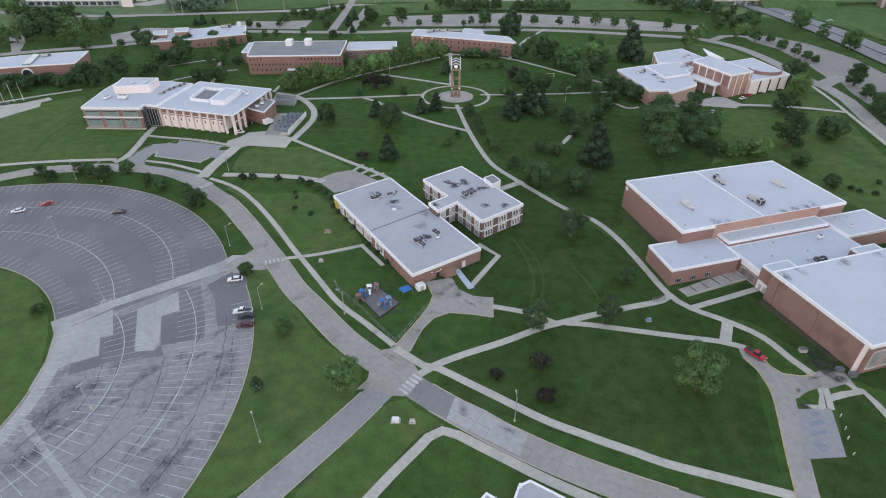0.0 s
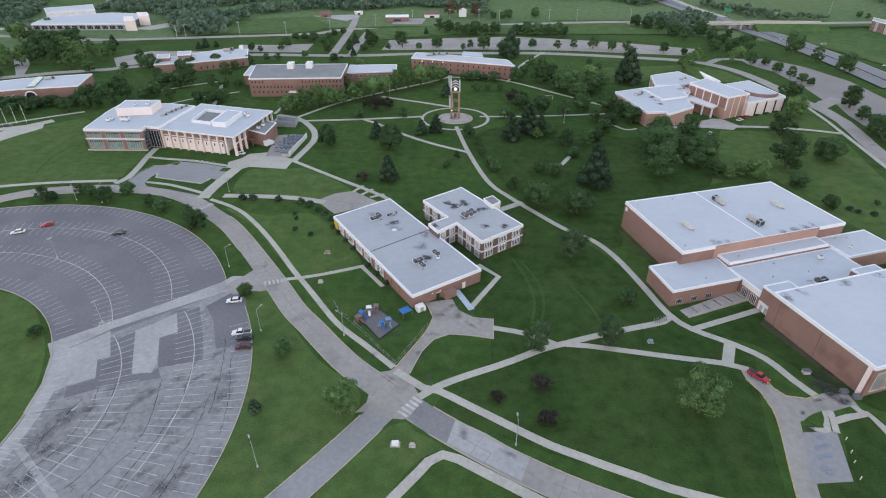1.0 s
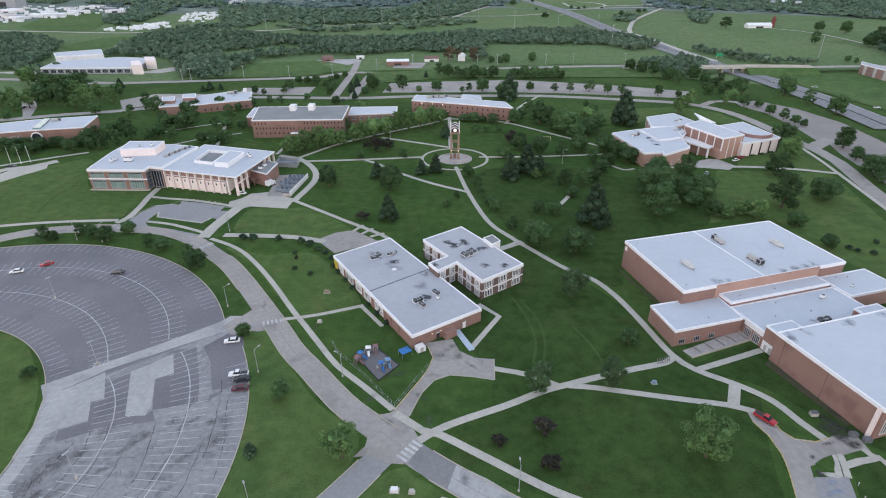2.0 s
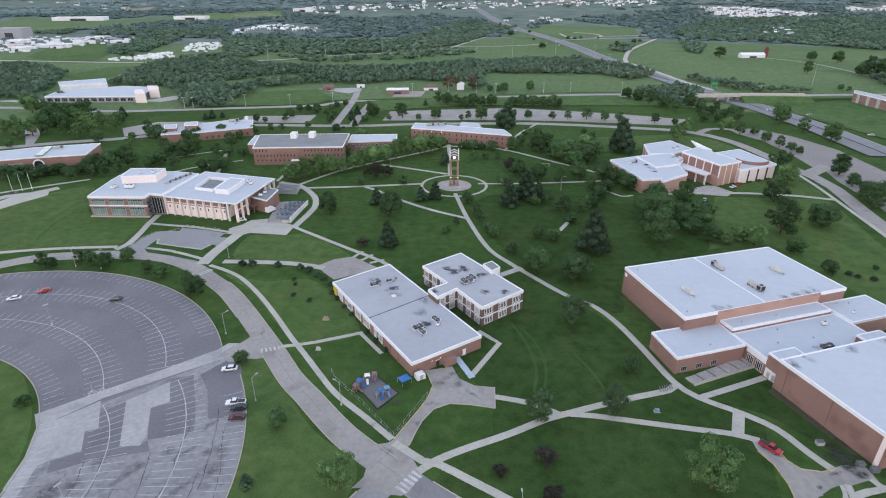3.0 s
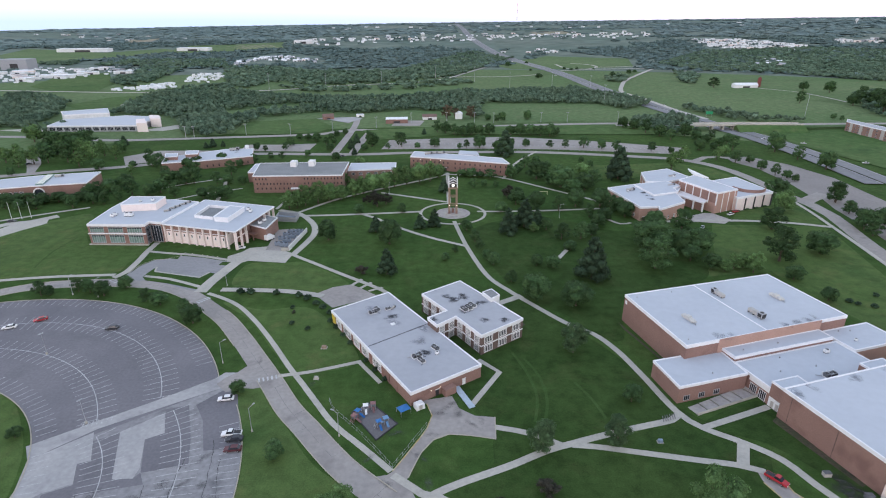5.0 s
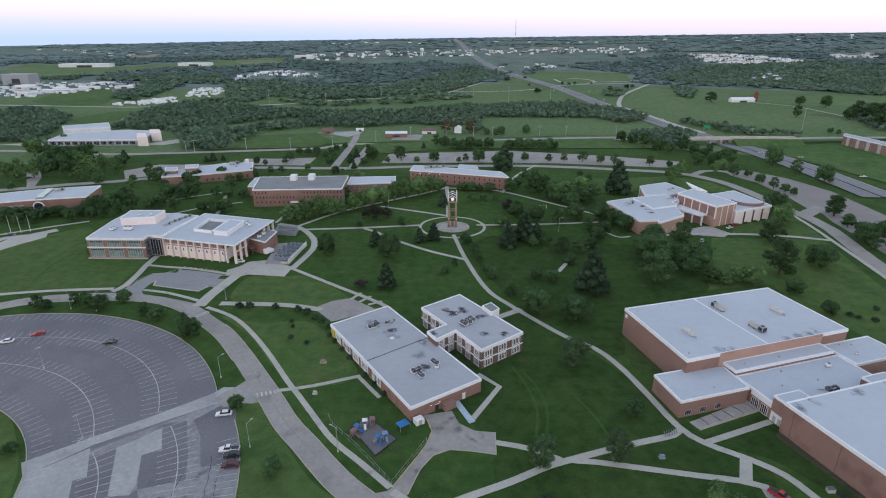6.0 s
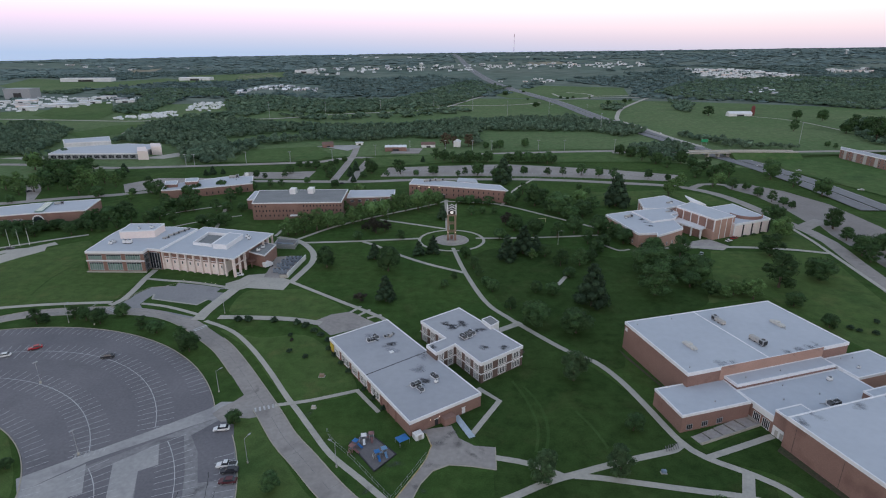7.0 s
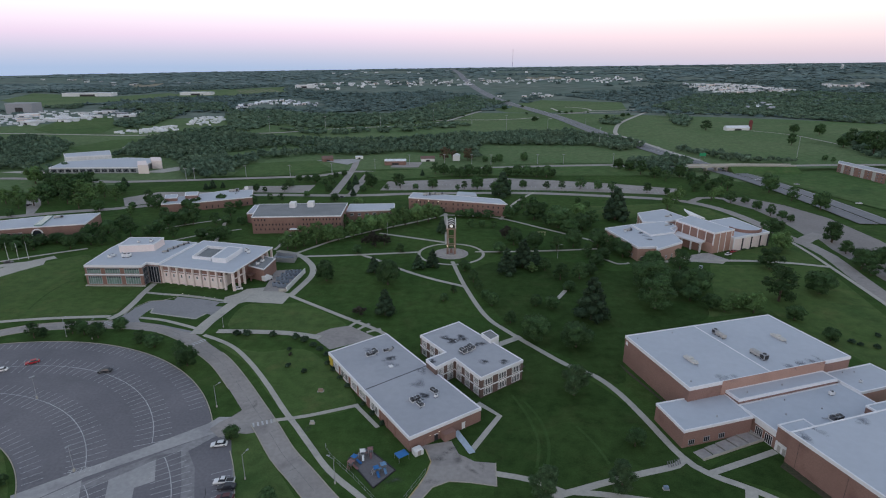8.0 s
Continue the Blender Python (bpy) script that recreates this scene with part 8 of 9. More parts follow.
town([(1336.5, 2032.2), (1444.0, 1975.0), (1367.8, 1842.7), (1272.0, 1888.4)], 16, 16, 9, 6, "pale building of a far town")
town([(174.4, 1827.9), (349.4, 1901.1), (358.9, 1760.8), (191.0, 1655.1)], 12, 12, 8, 4, "pale building beside the highway")
town([(805.0, 1489.6), (809.4, 1280.7), (733.3, 1195.0), (645.0, 1256.1)], 8, 14, 10, 5, "pale house at a wood's edge", True)
town([(-2217.1, 3147.8), (-1447.2, 3074.9), (-995.5, 2527.1), (-1397.0, 2450.4)], 18, 16, 10, 5, "white building far off on the plain")
town([(-1130.9, 4115.9), (2204.3, 3171.1), (1966.4, 2823.9), (-945.7, 3435.2)], 20, 20, 10, 6, "white buildings near the horizon", joined=True)
town([(-545.4, 2501.6), (-227.9, 2816.7), (309.2, 2707.0), (934.4, 2684.5), (810.2, 2320.9), (273.7, 2391.1), (-182.9, 2250.3), (-468.8, 2143.6)], 120, 10, 7, 5, "small white buildings of a far town", joined=True)
town([(948.3, 2270.9), (1086.7, 2148.0), (1136.3, 1816.7), (987.6, 1624.9), (894.9, 1692.9), (848.3, 1890.3)], 120, 9, 7, 4, "small white buildings of a far estate", joined=True)
town([(-998.4, 1220.9), (-955.5, 1333.1), (-795.7, 1353.7), (-701.6, 1327.1), (-658.8, 1220.2), (-752.3, 1041.5), (-797.7, 968.0)], 110, 7, 5, 3, "small white buildings beside a factory", joined=True)
x, y = [(-1138.7, 1858.9)][0]
shed(x, y, 150, 40, 10, 8, SHEDWALLS[0], SHEDROOF, "very long white hangar beside an airfield", name="hangar")
x, y = [(-816.5, 1918.5)][0]
shed(x, y, 100, 40, 9, 4, SHEDWALLS[0], SHEDROOF, "long white hangar beside an airfield", name="hangar")
x, y = [(-944.8, 1290.3)][0]
shed(x, y, 55, 40, 22, 6, SHEDWALLS[1], GREYROOF, "tall grey factory block", name="factory")
x, y = [(-542.1, 2277.9)][0]
shed(x, y, 70, 30, 12, 0, SHEDWALLS[0], SHEDROOF, "wide white warehouse far off", name="warehouse")

# modern white building with slanted ends
mod = empty("white_building", "modern white-roofed building with slanted beige ends", "building")
K1 = [(-406.9, 570.8), (-317.3, 574.4), (-319.0, 630.4), (-362.5, 638.5), (-415.6, 610.3)]
volume(mod, K1, 0, 6, SHEDWALLS[1], ROOF, 0.9)
K2 = [(-441.4, 648.2), (-422.5, 622.9), (-380.9, 640.0), (-403.4, 676.0)]
volume(mod, K2, 0, 9, SHEDWALLS[0], ROOF, 1.0)
window_row(mod, K1[0], K1[1], 12, 5.5, 1.0, 4.4, mullions=3, frame=METAL)
K3 = [(-314.8, 570.6), (-303.7, 570.6), (-320.8, 599.7), (-328.0, 595.9)]
part("end_block", prism_bm(K3, 0, 9), PINKWALL, mod, "slanted beige end block")
K4 = [(-314.8, 599.7), (-303.8, 599.7), (-316.5, 623.4), (-327.8, 623.4)]
part("end_block", prism_bm(K4, 0, 9), PINKWALL, mod)
# dormitory block at the far side of the highway
dorm = empty("dormitory", "three-storey pink brick block with grey bays", "building")
L1 = [(413.9, 578.8), (414.2, 551.4), (416.7, 515.9), (430.5, 533.0), (426.2, 567.4), (424.4, 593.4)]
volume(dorm, L1, 0, 9.6, BRICK, GREYROOF, 0.6)
for i in (0, 1):
    n = 5 if i == 0 else 6
    for z in (1.2, 4.0, 6.8):
        window_row(dorm, L1[i], L1[i + 1], n, 1.8, z, z + 1.2, 1, 1, 1, METAL)
    for k in range(2):
        part("grey_bay", wall_box(L1[i], L1[i + 1], 6 + k * 14, 10 + k * 14, 0, 8.9, 0, 0.1), UNITGREY, dorm)
# houses beyond the outer road
HR = material("brown_shingle_roof", (0.20, 0.13, 0.11), 0.85, 1.5, 0.2)
for (x, y), w, d, h, tn, wall, roof, lab, gab in zip([(-135.2, 652.3), (-53.6, 628.6), (-17.6, 652.7), (16.5, 656.9), (-100.4, 669.3)], (12, 24, 16, 9, 9), (9, 14, 9, 8, 5), (3.5, 4.5, 3.2, 6, 2.6), (20, 4, 6, 85, 10), (BRICK, BRICK, WHITE, WHITE, WHITE), (HR, SHEDROOF, HR, SHEDROOF, SHEDROOF),
                                               ("small brick house by the gravel lot", "low red shop with a white roof", "white bungalow with a brown roof", "tall white wooden house with steep roof", "white box van trailer by the lot"), (True, False, True, True, False)):
    shed(x, y, w, d, h, tn, wall, roof, lab, gab, "house")
x, y = [(500.2, 959.4)][0]
shed(x, y, 40, 11, 4.5, 4, WHITE, SHEDROOF, "long white barn in a meadow", True, "barn")
x, y = [(526.6, 965.7)][0]
silo = empty("silo", "red round silo beside the white barn", "silo", at=(x, y, terrain(x, y)))
part("silo_drum", tube_bm((0, 0, -1), (0, 0, 14), 3.0, n=16), REDBARN, silo)
part("silo_cap", tube_bm((0, 0, 14), (0, 0, 16.5), 3.0, 0.6, n=16), REDBARN, silo)


def water_tower(x, y, h, r):
    t = empty("water_tower", "white water tower on slim legs", "tower", at=(x, y, terrain(x, y)))
    bm = bmesh.new()
    bmesh.ops.create_uvsphere(bm, u_segments=18, v_segments=10, radius=r, matrix=Matrix.Translation((0, 0, h)) @ Matrix.Diagonal((1, 1, 0.75, 1)))
    part("tank", bm, WHITE, t)
    part("riser", tube_bm((0, 0, -2), (0, 0, h), r * 0.18), WHITE, t)
    for k in range(5):
        a = k * math.tau / 5
        part("leg", tube_bm((r * 0.95 * math.cos(a), r * 0.95 * math.sin(a), -2), (r * 0.8 * math.cos(a), r * 0.8 * math.sin(a), h), r * 0.07), WHITE, t)


water_tower(*[(-88.3, 2376.3)][0], 26, 8.5)
water_tower(*[(1950.4, 2840.5)][0], 20, 7)
x, y = [(505.6, 4199.7)][0]
mast = empty("radio_mast", "slim red and white radio mast far off", "mast", at=(x, y, terrain(x, y)))
for k in range(6):
    part("mast_section", tube_bm((0, 0, k * 22 - 1), (0, 0, k * 22 + 22), 1.2, n=6), REDBARN if k % 2 else WHITE, mast)


def tall_pole(x, y, h, label):
    t = empty("utility_pole", label, "pole", "tall poles", at=(x, y, terrain(x, y)))
    part("shaft", tube_bm((0, 0, -0.5), (0, 0, h), 0.28, 0.16, 7), METAL, t)
    part("crossarm", box_bm(-1.6, 1.6, -0.12, 0.12, h - 0.6, h - 0.3), METAL, t)
    part("lamp_head", box_bm(-1.7, -1.0, -0.2, 0.2, h - 0.4, h - 0.15), UNITGREY, t)


for x, y in [(-197.6, 553.2), (-153.3, 553.3), (-113.6, 565.8), (-72.9, 595.7), (-37.3, 624.8), (2.3, 628.8), (33.1, 628.9), (54.6, 625.1), (107.7, 629.1), (137.2, 629.2), (195.0, 633.2), (-243.0, 538.4), (-251.3, 538.4)]:
    tall_pole(x, y, 11.5, "grey roadside pole with a lamp")
for x, y in [(-289.7, 946.5), (-196.0, 947.5), (-106.5, 972.7), (-17.5, 1082.5), (55.0, 1062.2), (109.0, 963.9), (179.4, 963.0), (228.0, 900.8), (216.6, 773.7), (430.1, 674.0)]:
    tall_pole(x, y, 26, "tall pale highway lighting mast")

# ---- vehicles ----
PLUM = material("dark_red_car_paint", (0.10, 0.025, 0.032), 0.35, 2.0, 0.1, bump=0)


def make_car(paint, label, pickup=False, name="car"):
    c = empty(name, label, "pickup" if pickup else "car")
    prof = [(-2.3, 0.35), (2.3, 0.35), (2.32, 0.75), (1.1, 0.95), (-2.2, 0.98), (-2.35, 0.7)]
    if pickup:
        prof = [(-2.7, 0.45), (2.7, 0.45), (2.72, 0.95), (1.4, 1.15), (-2.7, 1.15)]
    bm = bmesh.new()
    v = [[bm.verts.new((x, s * 0.9, z)) for x, z in prof] for s in (-1, 1)]
    n = len(prof)
    for i in range(n):
        bm.faces.new((v[0][i], v[0][(i + 1) % n], v[1][(i + 1) % n], v[1][i]))
    bm.faces.new(v[0])
    bm.faces.new(v[1])
    bmesh.ops.bevel(bm, geom=bm.edges[:], offset=0.08, segments=2, affect="EDGES")
    part("body", bm, paint, c)
    x0, x1, x2, x3, z0, z1 = (-1.9, -1.3, 0.35, 1.05, 0.95, 1.45) if not pickup else (-0.5, -0.3, 0.75, 1.4, 1.13, 1.8)
    bm = bmesh.new()
    lo = [bm.verts.new((x, y, z0)) for x, y in ((x0, -0.82), (x3, -0.82), (x3, 0.82), (x0, 0.82))]
    hi = [bm.verts.new((x, y, z1)) for x, y in ((x1, -0.66), (x2, -0.66), (x2, 0.66), (x1, 0.66))]
    for i in range(4):
        bm.faces.new((lo[i], lo[(i + 1) % 4], hi[(i + 1) % 4], hi[i]))
    bm.faces.new(hi)
    part("glazing", bm, GLASS, c, "dark car windows")
    part("cabin_roof", box_bm(x1 - 0.03, x2 + 0.03, -0.68, 0.68, z1, z1 + 0.05), paint, c)
    if pickup:
        part("load_bed", box_bm(-2.55, -0.6, -0.72, 0.72, 1.12, 1.17), DARK, c, "dark load bed")
    for x in (-1.45, 1.45):
        for s in (-1, 1):
            w = part("wheel", tube_bm((x, s * 0.72, 0.34), (x, s * 0.93, 0.34), 0.34, n=14), RUBBER, c)
            part("rim", tube_bm((x, s * 0.92, 0.34), (x, s * 0.95, 0.34), 0.2, n=10), METAL, w)
    for s in (-0.6, 0.6):
        part("headlight", box_bm(prof[2][0] - 0.06, prof[2][0] + 0.03, s - 0.2, s + 0.2, prof[2][1] - 0.2, prof[2][1] - 0.05), WHITE, c)
    return c


def park(car, spots, z=0.04):
    for (x, y, turn) in spots:
        copy_thing(car, Matrix.Translation((x, y, terrain(x, y) + z)) @ Matrix.Rotation(radians(turn), 4, "Z"))


def on(spots, *turns):
    return [(x, y, a) for (x, y), a in zip(spots, turns)]


def fleet(paint, label, spots, pickup=False, name="car"):
    car = make_car(paint, label, pickup, name)
    park(car, spots[1:])
    x, y, a = spots[0]
    car.matrix_basis = Matrix.Translation((x, y, terrain(x, y) + 0.04)) @ Matrix.Rotation(radians(a), 4, "Z")


fleet(WHITE, "white parked car on asphalt", on([(-65.5, 136.4), (-160.8, 178.0)], 190, 200) + on([(-101.8, 255.7)], 10) + on([(167.6, 308.7)], 30))
fleet(WHITE, "white parked pickup truck", on([(-58.3, 121.1)], 185), True, "pickup_truck")
fleet(BLACKCAR, "dark parked car on asphalt", on([(-56.9, 119.1), (-122.5, 177.5)], 185, 190) + on([(-244.7, 295.1)], 20) + on([(-330.0, 431.2)], 80) + on([(-85.1, 459.2)], 10))
fleet(RED, "red parked car on asphalt", on([(-153.1, 183.7)], 215) + on([(173.1, 313.7)], 30))
fleet(PLUM, "dark red parked car by the kerb", on([(-56.0, 115.3)], 185))
fleet(RED, "red parked pickup truck with dark bed", on([(81.8, 105.1)], 308), True, "pickup_truck")
fleet(SILVER, "silver parked car on asphalt", on([(141.6, 286.4)], 60) + on([(331.7, 512.2)], 162) + on([(-90.8, 459.1), (269.1, 562.7)], 5, 160))
hw_cars = on([(267.6, 832.6), (293.8, 711.3), (306.4, 533.9), (312.7, 455.9), (222.1, 1161.8), (193.6, 1542.9), (160.5, 1876.7), (260.5, 937.6), (335.4, 435.8), (294.5, 762.2)], 158, 160, 162, 163, 155, 150, 150, 156, 163, 160)
fleet(WHITE, "white car driving on the highway", [(x, y, a) for x, y, a in hw_cars])
van = empty("box_truck", "white box truck beside the loading door", "truck", at=(-90.7, 267.4, 0.08))
van.rotation_euler = (0, 0, radians(60))
part("cargo_box", box_bm(-2.6, 1.0, -1.1, 1.1, 0.8, 3.2), WHITE, van)
part("cab", box_bm(1.0, 2.6, -1.0, 1.0, 0.5, 2.2), WHITE, van)
for x in (-1.7, 1.8):
    for s in (-1, 1):
        part("wheel", tube_bm((x, s * 0.8, 0.45), (x, s * 1.05, 0.45), 0.45, n=12), RUBBER, van)


# ---- lamps, signs and small things ----
def make_lamp(label):
    t = empty("street_lamp", label, "street lamp", "street lamps")
    part("pole", tube_bm((0, 0, 0), (0, 0, 8.0), 0.11, 0.07), METAL, t)
    part("lamp_base", tube_bm((0, 0, -0.05), (0, 0, 0.6), 0.25, n=10), CONCRETE, t)
    part("arm", tube_bm((0, 0, 7.8), (1.6, 0, 8.2), 0.05), METAL, t)
    part("lamp_head", box_bm(1.4, 2.2, -0.18, 0.18, 8.12, 8.3), METAL, t)
    return t


lamp = make_lamp("grey metal street lamp standing in the grass")
lamp_spots = on([(-40.9, 77.0), (-53.3, 122.6), (16.5, 83.3), (-28.9, 120.9), (-73.7, 155.8), (-154.3, 205.2), (-142.6, 203.2), (-93.3, 213.8), (-36.1, 347.8), (66.2, 303.5)], 120, 60, 90, 150, 45, 90, 60, 30, 90, 0)
for x, y, a in lamp_spots[1:]:
    copy_thing(lamp, Matrix.Translation((x, y, 0)) @ Matrix.Rotation(radians(a), 4, "Z"))
lamp.matrix_basis = Matrix.Translation((lamp_spots[0][0], lamp_spots[0][1], 0)) @ Matrix.Rotation(radians(lamp_spots[0][2]), 4, "Z")
lot_lamp = empty("lot_lamp", "slim pale lamp post between parking rows", "street lamp", "lot lamps")
part("pole", tube_bm((0, 0, 0), (0, 0, 8.0), 0.12, 0.08), METAL, lot_lamp)
part("foot", tube_bm((0, 0, 0), (0, 0, 0.8), 0.35, n=10), CONCRETE, lot_lamp)
part("lamp_head", box_bm(-0.8, 0.8, -0.2, 0.2, 7.9, 8.15), METAL, lot_lamp)
lot_spots = [(-135.6, 160.9), (-101.1, 125.8), (-83.6, 86.0)]
for x, y in lot_spots[1:]:
    copy_thing(lot_lamp, Matrix.Translation((x, y, 0.03)) @ Matrix.Rotation(1.0, 4, "Z"))
lot_lamp.matrix_basis = Matrix.Translation((*lot_spots[0], 0.03)) @ Matrix.Rotation(1.0, 4, "Z")

# playground
GOALPAINT = material("pale_yellow_paint", (0.62, 0.56, 0.34), 0.6, 2.0, 0.1)
PALEBLUE = material("pale_blue_plastic", (0.16, 0.30, 0.48), 0.6, 1.0, 0.15)
PLAYRED = material("faded_play_red", (0.24, 0.13, 0.13), 0.7, 1.0, 0.2)
pad = [(-27.0, 130.6), (-22.0, 135.1), (-13.3, 125.9), (-18.6, 119.2)]
patch("playground", pad, 0.09, RUBBERMAT, "grey soft-surfaced playground square", "playground")
border = empty("playground_border", "dark timber border round the playground", "border")
for k in range(4):
    p, q = pad[k], pad[(k + 1) % 4]
    part("timber", wall_box(p, q, 0, length(p, q), 0, 0.3, -0.12, 0.12), DARK, border)
def play_structure(x, y, turn, colours, label):
    """A low climbing frame: two decks on posts with roofs, slides, a bridge and a climbing arch."""
    pl = empty("play_structure", label, "play equipment", at=(x, y, 0.09))
    pl.rotation_euler = (0, 0, radians(turn))
    for k, (cx, cy) in enumerate(((-1.1, 0), (1.1, 0.5))):
        m = colours[k]
        for dx in (-0.6, 0.6):
            for dy in (-0.6, 0.6):
                part("post", tube_bm((cx + dx, cy + dy, 0), (cx + dx, cy + dy, 2.0), 0.07), colours[2], pl)
        part("platform", box_bm(cx - 0.65, cx + 0.65, cy - 0.65, cy + 0.65, 0.9, 1.02), DARKMETAL, pl)
        bm = bmesh.new()
        v = [bm.verts.new(p) for p in ((cx - 0.8, cy - 0.8, 1.95), (cx + 0.8, cy - 0.8, 1.95), (cx + 0.8, cy + 0.8, 1.95), (cx - 0.8, cy + 0.8, 1.95), (cx, cy, 2.5))]
        for f in ((0, 1, 4), (1, 2, 4), (2, 3, 4), (3, 0, 4), (3, 2, 1, 0)):
            bm.faces.new([v[i] for i in f])
        part("canopy", bm, m, pl)
        bm = bmesh.new()
        rows = []
        for u, z in ((0.65, 1.0), (1.2, 0.75), (1.8, 0.35), (2.4, 0.25)):
            rows.append([bm.verts.new((cx + e, cy - u, z + h)) for e, h in ((-0.35, 0.22), (-0.28, 0), (0.28, 0), (0.35, 0.22))])
        for r0, r1 in zip(rows, rows[1:]):
            for i in range(3):
                bm.faces.new((r0[i], r0[i + 1], r1[i + 1], r1[i]))
        part("slide", bm, m, pl)
    part("bridge", box_bm(-0.45, 0.45, 0.0, 0.6, 0.85, 0.93), colours[1], pl)
    for z in (0.4, 0.9, 1.4):
        part("rung", tube_bm((-2.3, -0.5, z * 0.7), (-2.3, 0.5, z * 0.7), 0.05), colours[2], pl)
    for y in (-0.5, 0.5):
        part("climber", tube_bm((-2.6, y, 0), (-1.7, y, 1.6), 0.05), colours[2], pl)


play_structure(*(-17.4, 125.3), 25, (BLUE, PALEBLUE, METAL), "blue climbing frame with two slides on the playground")
play_structure(*(-25.1, 128.2), 60, (PLAYRED, BLUE, PLAYRED), "faded red climbing frame with slides on the playground")
play_structure(*(-21.9, 131.9), 10, (WHITE, PLAYRED, METAL), "pale climbing frame with slides on the playground")
x, y = [(-11.9, 130.7)][0]
tent = empty("shade_tent", "blue canvas shade tent on the grass", "tent", at=(x, y, 0))
tent.rotation_euler = (0, 0, radians(35))
bm = bmesh.new()
v = [bm.verts.new(p) for p in ((-1.7, -1.4, 1.7), (1.7, -1.4, 1.7), (1.7, 1.4, 1.7), (-1.7, 1.4, 1.7), (0, 0, 2.3))]
for f in ((0, 1, 4), (1, 2, 4), (2, 3, 4), (3, 0, 4)):
    bm.faces.new([v[i] for i in f])
part("canopy", bm, BLUE, tent)
for dx in (-1.6, 1.6):
    for dy in (-1.3, 1.3):
        part("post", tube_bm((dx, dy, 0), (dx, dy, 1.75), 0.05), METAL, tent)
x, y = [(-7.5, 133.0)][0]
store = empty("storage_shed", "small white rounded storage shed by the drive", "shed", at=(x, y, 0))
store.rotation_euler = (0, 0, radians(30))
bm = box_bm(-1.35, 1.35, -1.15, 1.15, 0, 2.1)
bmesh.ops.bevel(bm, geom=[e for e in bm.edges if all(w.co.z > 1.8 for w in e.verts)], offset=0.5, segments=3, affect="EDGES")
part("shell", bm, WHITE, store)
part("door", box_bm(-0.5, 0.5, -1.21, -1.15, 0.05, 1.7), UNITGREY, store)
for (x, y), w, m, lab in zip([(-11.1, 83.2), (-7.2, 82.8), (58.1, 118.8), (-41.9, 165.1), (-40.8, 147.1), (-17.6, 148.6), (-13.5, 142.0)], (1.6, 1.1, 1.2, 1.6, 1.2, 0.9, 0.9), (WHITE, UNITGREY, BLUEPAINT, TAN, CONCRETE, YELLOW, DARK),
                           ("white utility box on the grass", "grey utility cabinet on the grass", "blue-grey utility cabinet in the lawn", "tan boulder sign in the lawn", "pale concrete manhole in the lawn", "small yellow marker by the wall", "dark round bin by the wall")):
    c = empty("utility_box", lab, "utility box", at=(x, y, 0))
    bm = box_bm(-w / 2, w / 2, -w * 0.35, w * 0.35, 0.08, 0.9)
    bmesh.ops.bevel(bm, geom=bm.edges[:], offset=0.05, segments=1, affect="EDGES")
    part("cabinet", bm, m, c)
    part("slab", box_bm(-w * 0.7, w * 0.7, -w * 0.5, w * 0.5, 0, 0.08), CONCRETE, c)
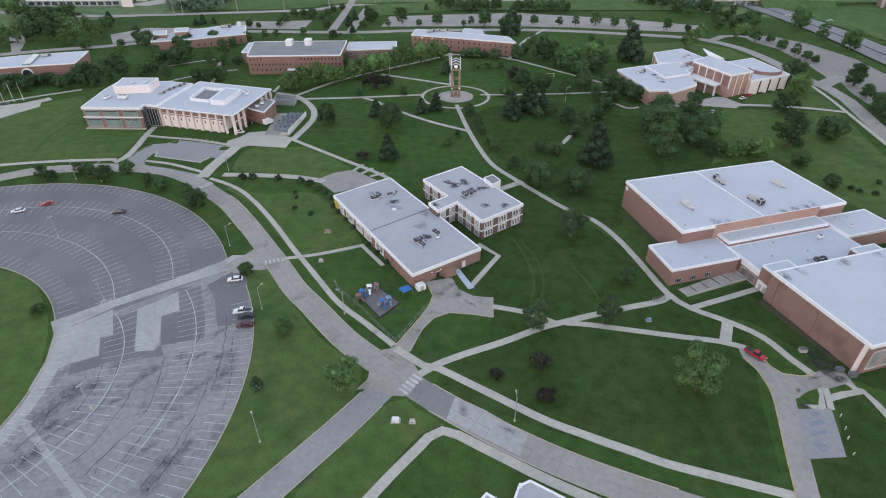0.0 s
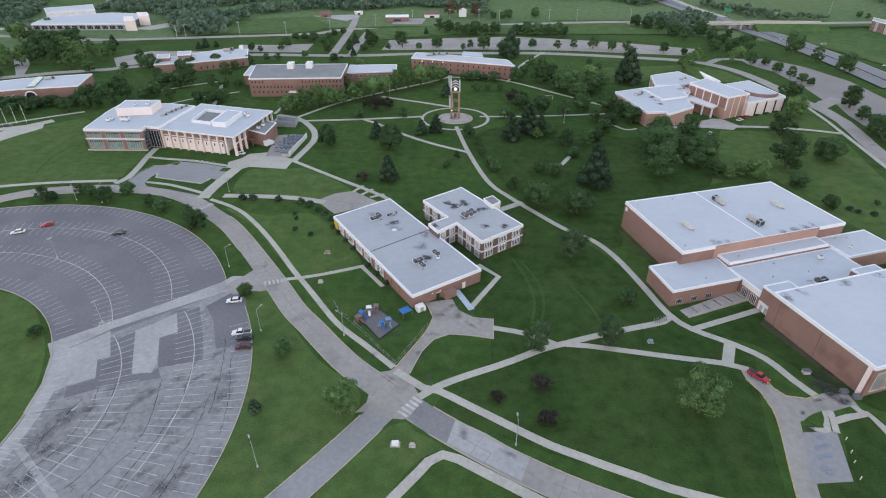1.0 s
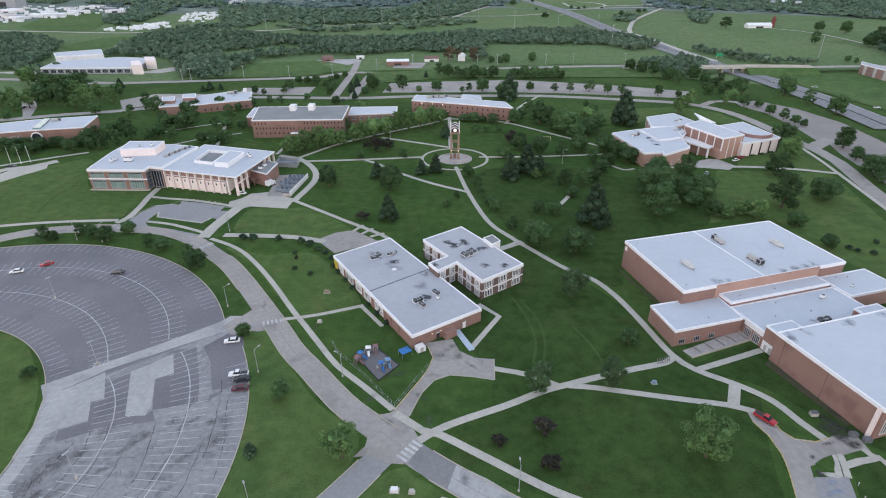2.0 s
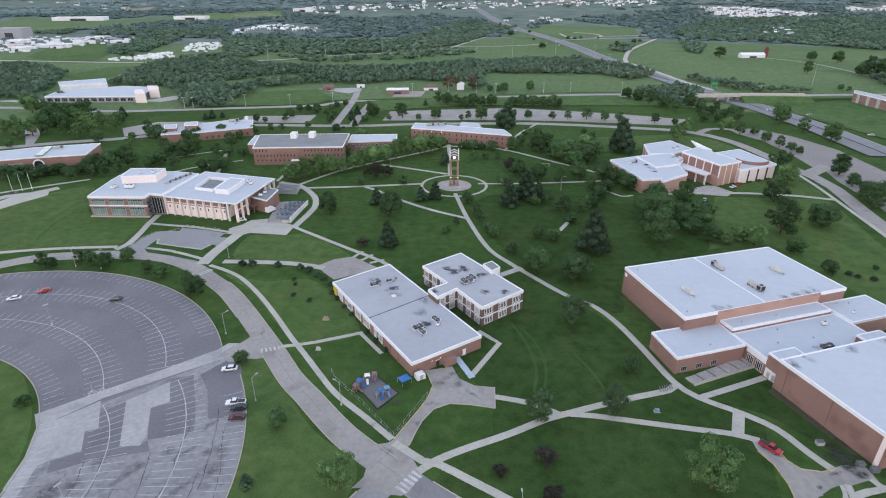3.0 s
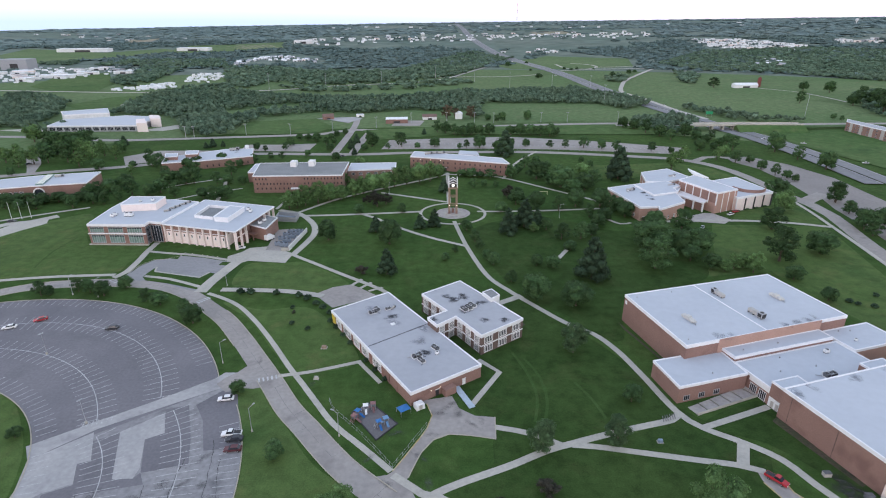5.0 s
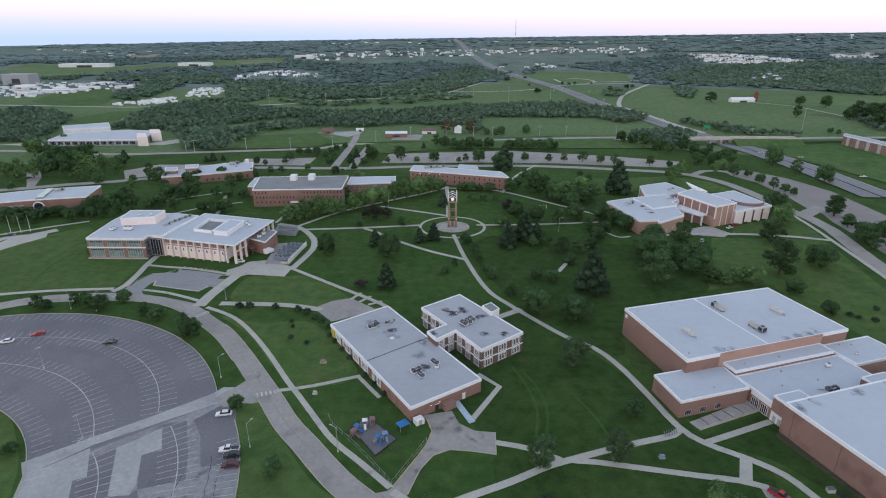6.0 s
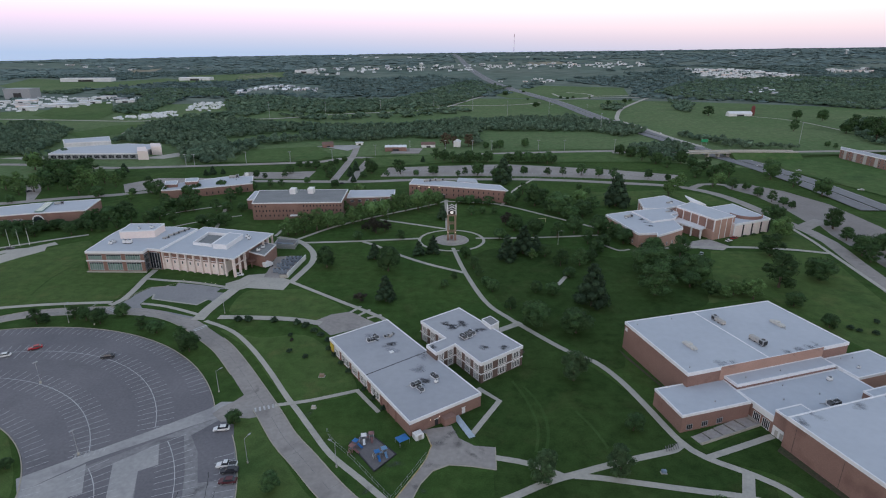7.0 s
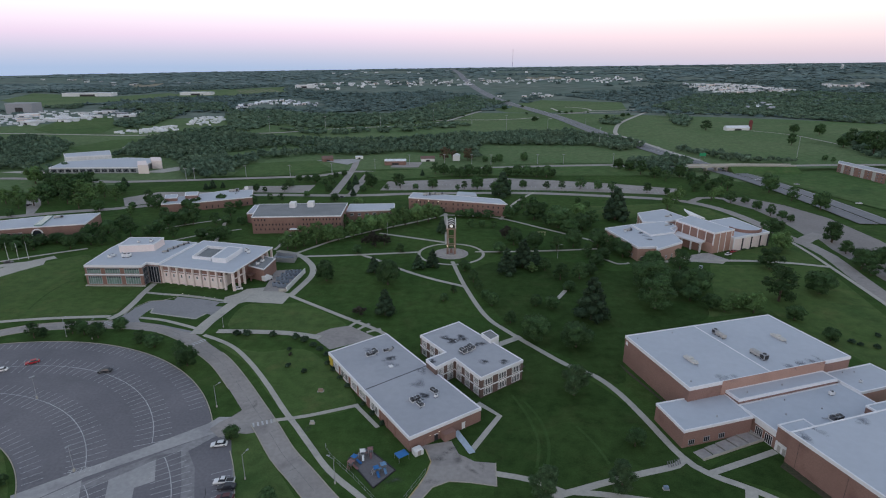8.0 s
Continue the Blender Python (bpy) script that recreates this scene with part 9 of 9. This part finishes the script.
# chain fence round the playground lawn
fence = empty("fence", "low chain-link fence with metal posts", "fence")
fl = smooth([(-34.4, 135.8), (-32.3, 131.6), (-24.3, 122.9), (-14.1, 110.2), (-13.3, 109.3), (-8.4, 118.6), (-5.0, 125.2)], 2.5)
for p in fl:
    part("post", tube_bm((p.x, p.y, 0), (p.x, p.y, 1.3), 0.04, n=6), METAL, fence)
for z in (0.1, 1.25):
    bm = bmesh.new()
    for a, b in zip(fl, fl[1:]):
        tube_bm((a.x, a.y, z), (b.x, b.y, z), 0.025, n=5, bm=bm)
    part("rail", bm, METAL, fence)
for x, y in [(-126.9, 250.4), (-123.3, 249.1), (-120.6, 248.4), (-117.8, 247.7), (-114.9, 247.0), (-111.9, 246.4), (-109.5, 245.7)]:
    g = empty("ground_light", "small lit ground lamp in the lawn", "lamp", "ground lamps", at=(x, y, 0))
    part("lamp_lens", disc_bm(0.12, 0.36, 10), LAMP, g)
    part("housing", disc_bm(0.18, 0.3, 10), METAL, g)
for x, y in [(92.8, 85.4), (91.8, 81.8), (90.9, 79.2), (89.6, 75.0)]:
    g = empty("bollard", "short pale bollard in the grass", "bollard", "bollards", at=(x, y, 0))
    part("post", tube_bm((0, 0, 0), (0, 0, 0.9), 0.12, n=10), CONCRETE, g)
    part("cap", tube_bm((0, 0, 0.9), (0, 0, 0.98), 0.14, 0.08, n=10), WHITE, g)
goal = empty("goal", "pale yellow goal frame on the lawn", "goal", at=(63.9, 348.5, 0))
for x in (-3.0, 3.0):
    part("post", tube_bm((x, 0, 0), (x, 0, 2.4), 0.12), GOALPAINT, goal)
    part("stay", tube_bm((x, 0, 2.4), (x, 1.5, 0.05), 0.06), GOALPAINT, goal)
part("crossbar", tube_bm((-3.1, 0, 2.4), (3.1, 0, 2.4), 0.12), GOALPAINT, goal)
sign = empty("road_sign", "green highway sign on two posts", "sign", at=(*[(311.9, 666.1)][0], 0))
part("board", box_bm(-4, 4, -0.1, 0.1, 3.5, 7.0), material("green_sign", (0.02, 0.28, 0.12), 0.5, 1.0, 0.05), sign)
for x in (-3, 3):
    part("post", tube_bm((x, 0.2, -0.2), (x, 0.2, 7), 0.15), METAL, sign)

for x, y in [(-248.5, 300.2), (-242.7, 300.2), (-238.5, 302.2)]:
    fp = empty("flagpole", "slim pale flagpole beside the drive", "pole", "flagpoles", at=(x, y, 0))
    part("pole", tube_bm((0, 0, 0), (0, 0, 10), 0.12, 0.06), WHITE, fp)
    part("finial", tube_bm((0, 0, 10), (0, 0, 10.25), 0.14, 0.05), METAL, fp)
patch("parking_lot", [(-244.6, 273.1), (-243.3, 283.4), (-241.1, 293.5), (-228.4, 302.3), (-223.4, 292.6), (-229.7, 281.7), (-234.4, 271.4)], 0.06, CONCRETE, "pale concrete parking apron beside the lawn", "parking lot")
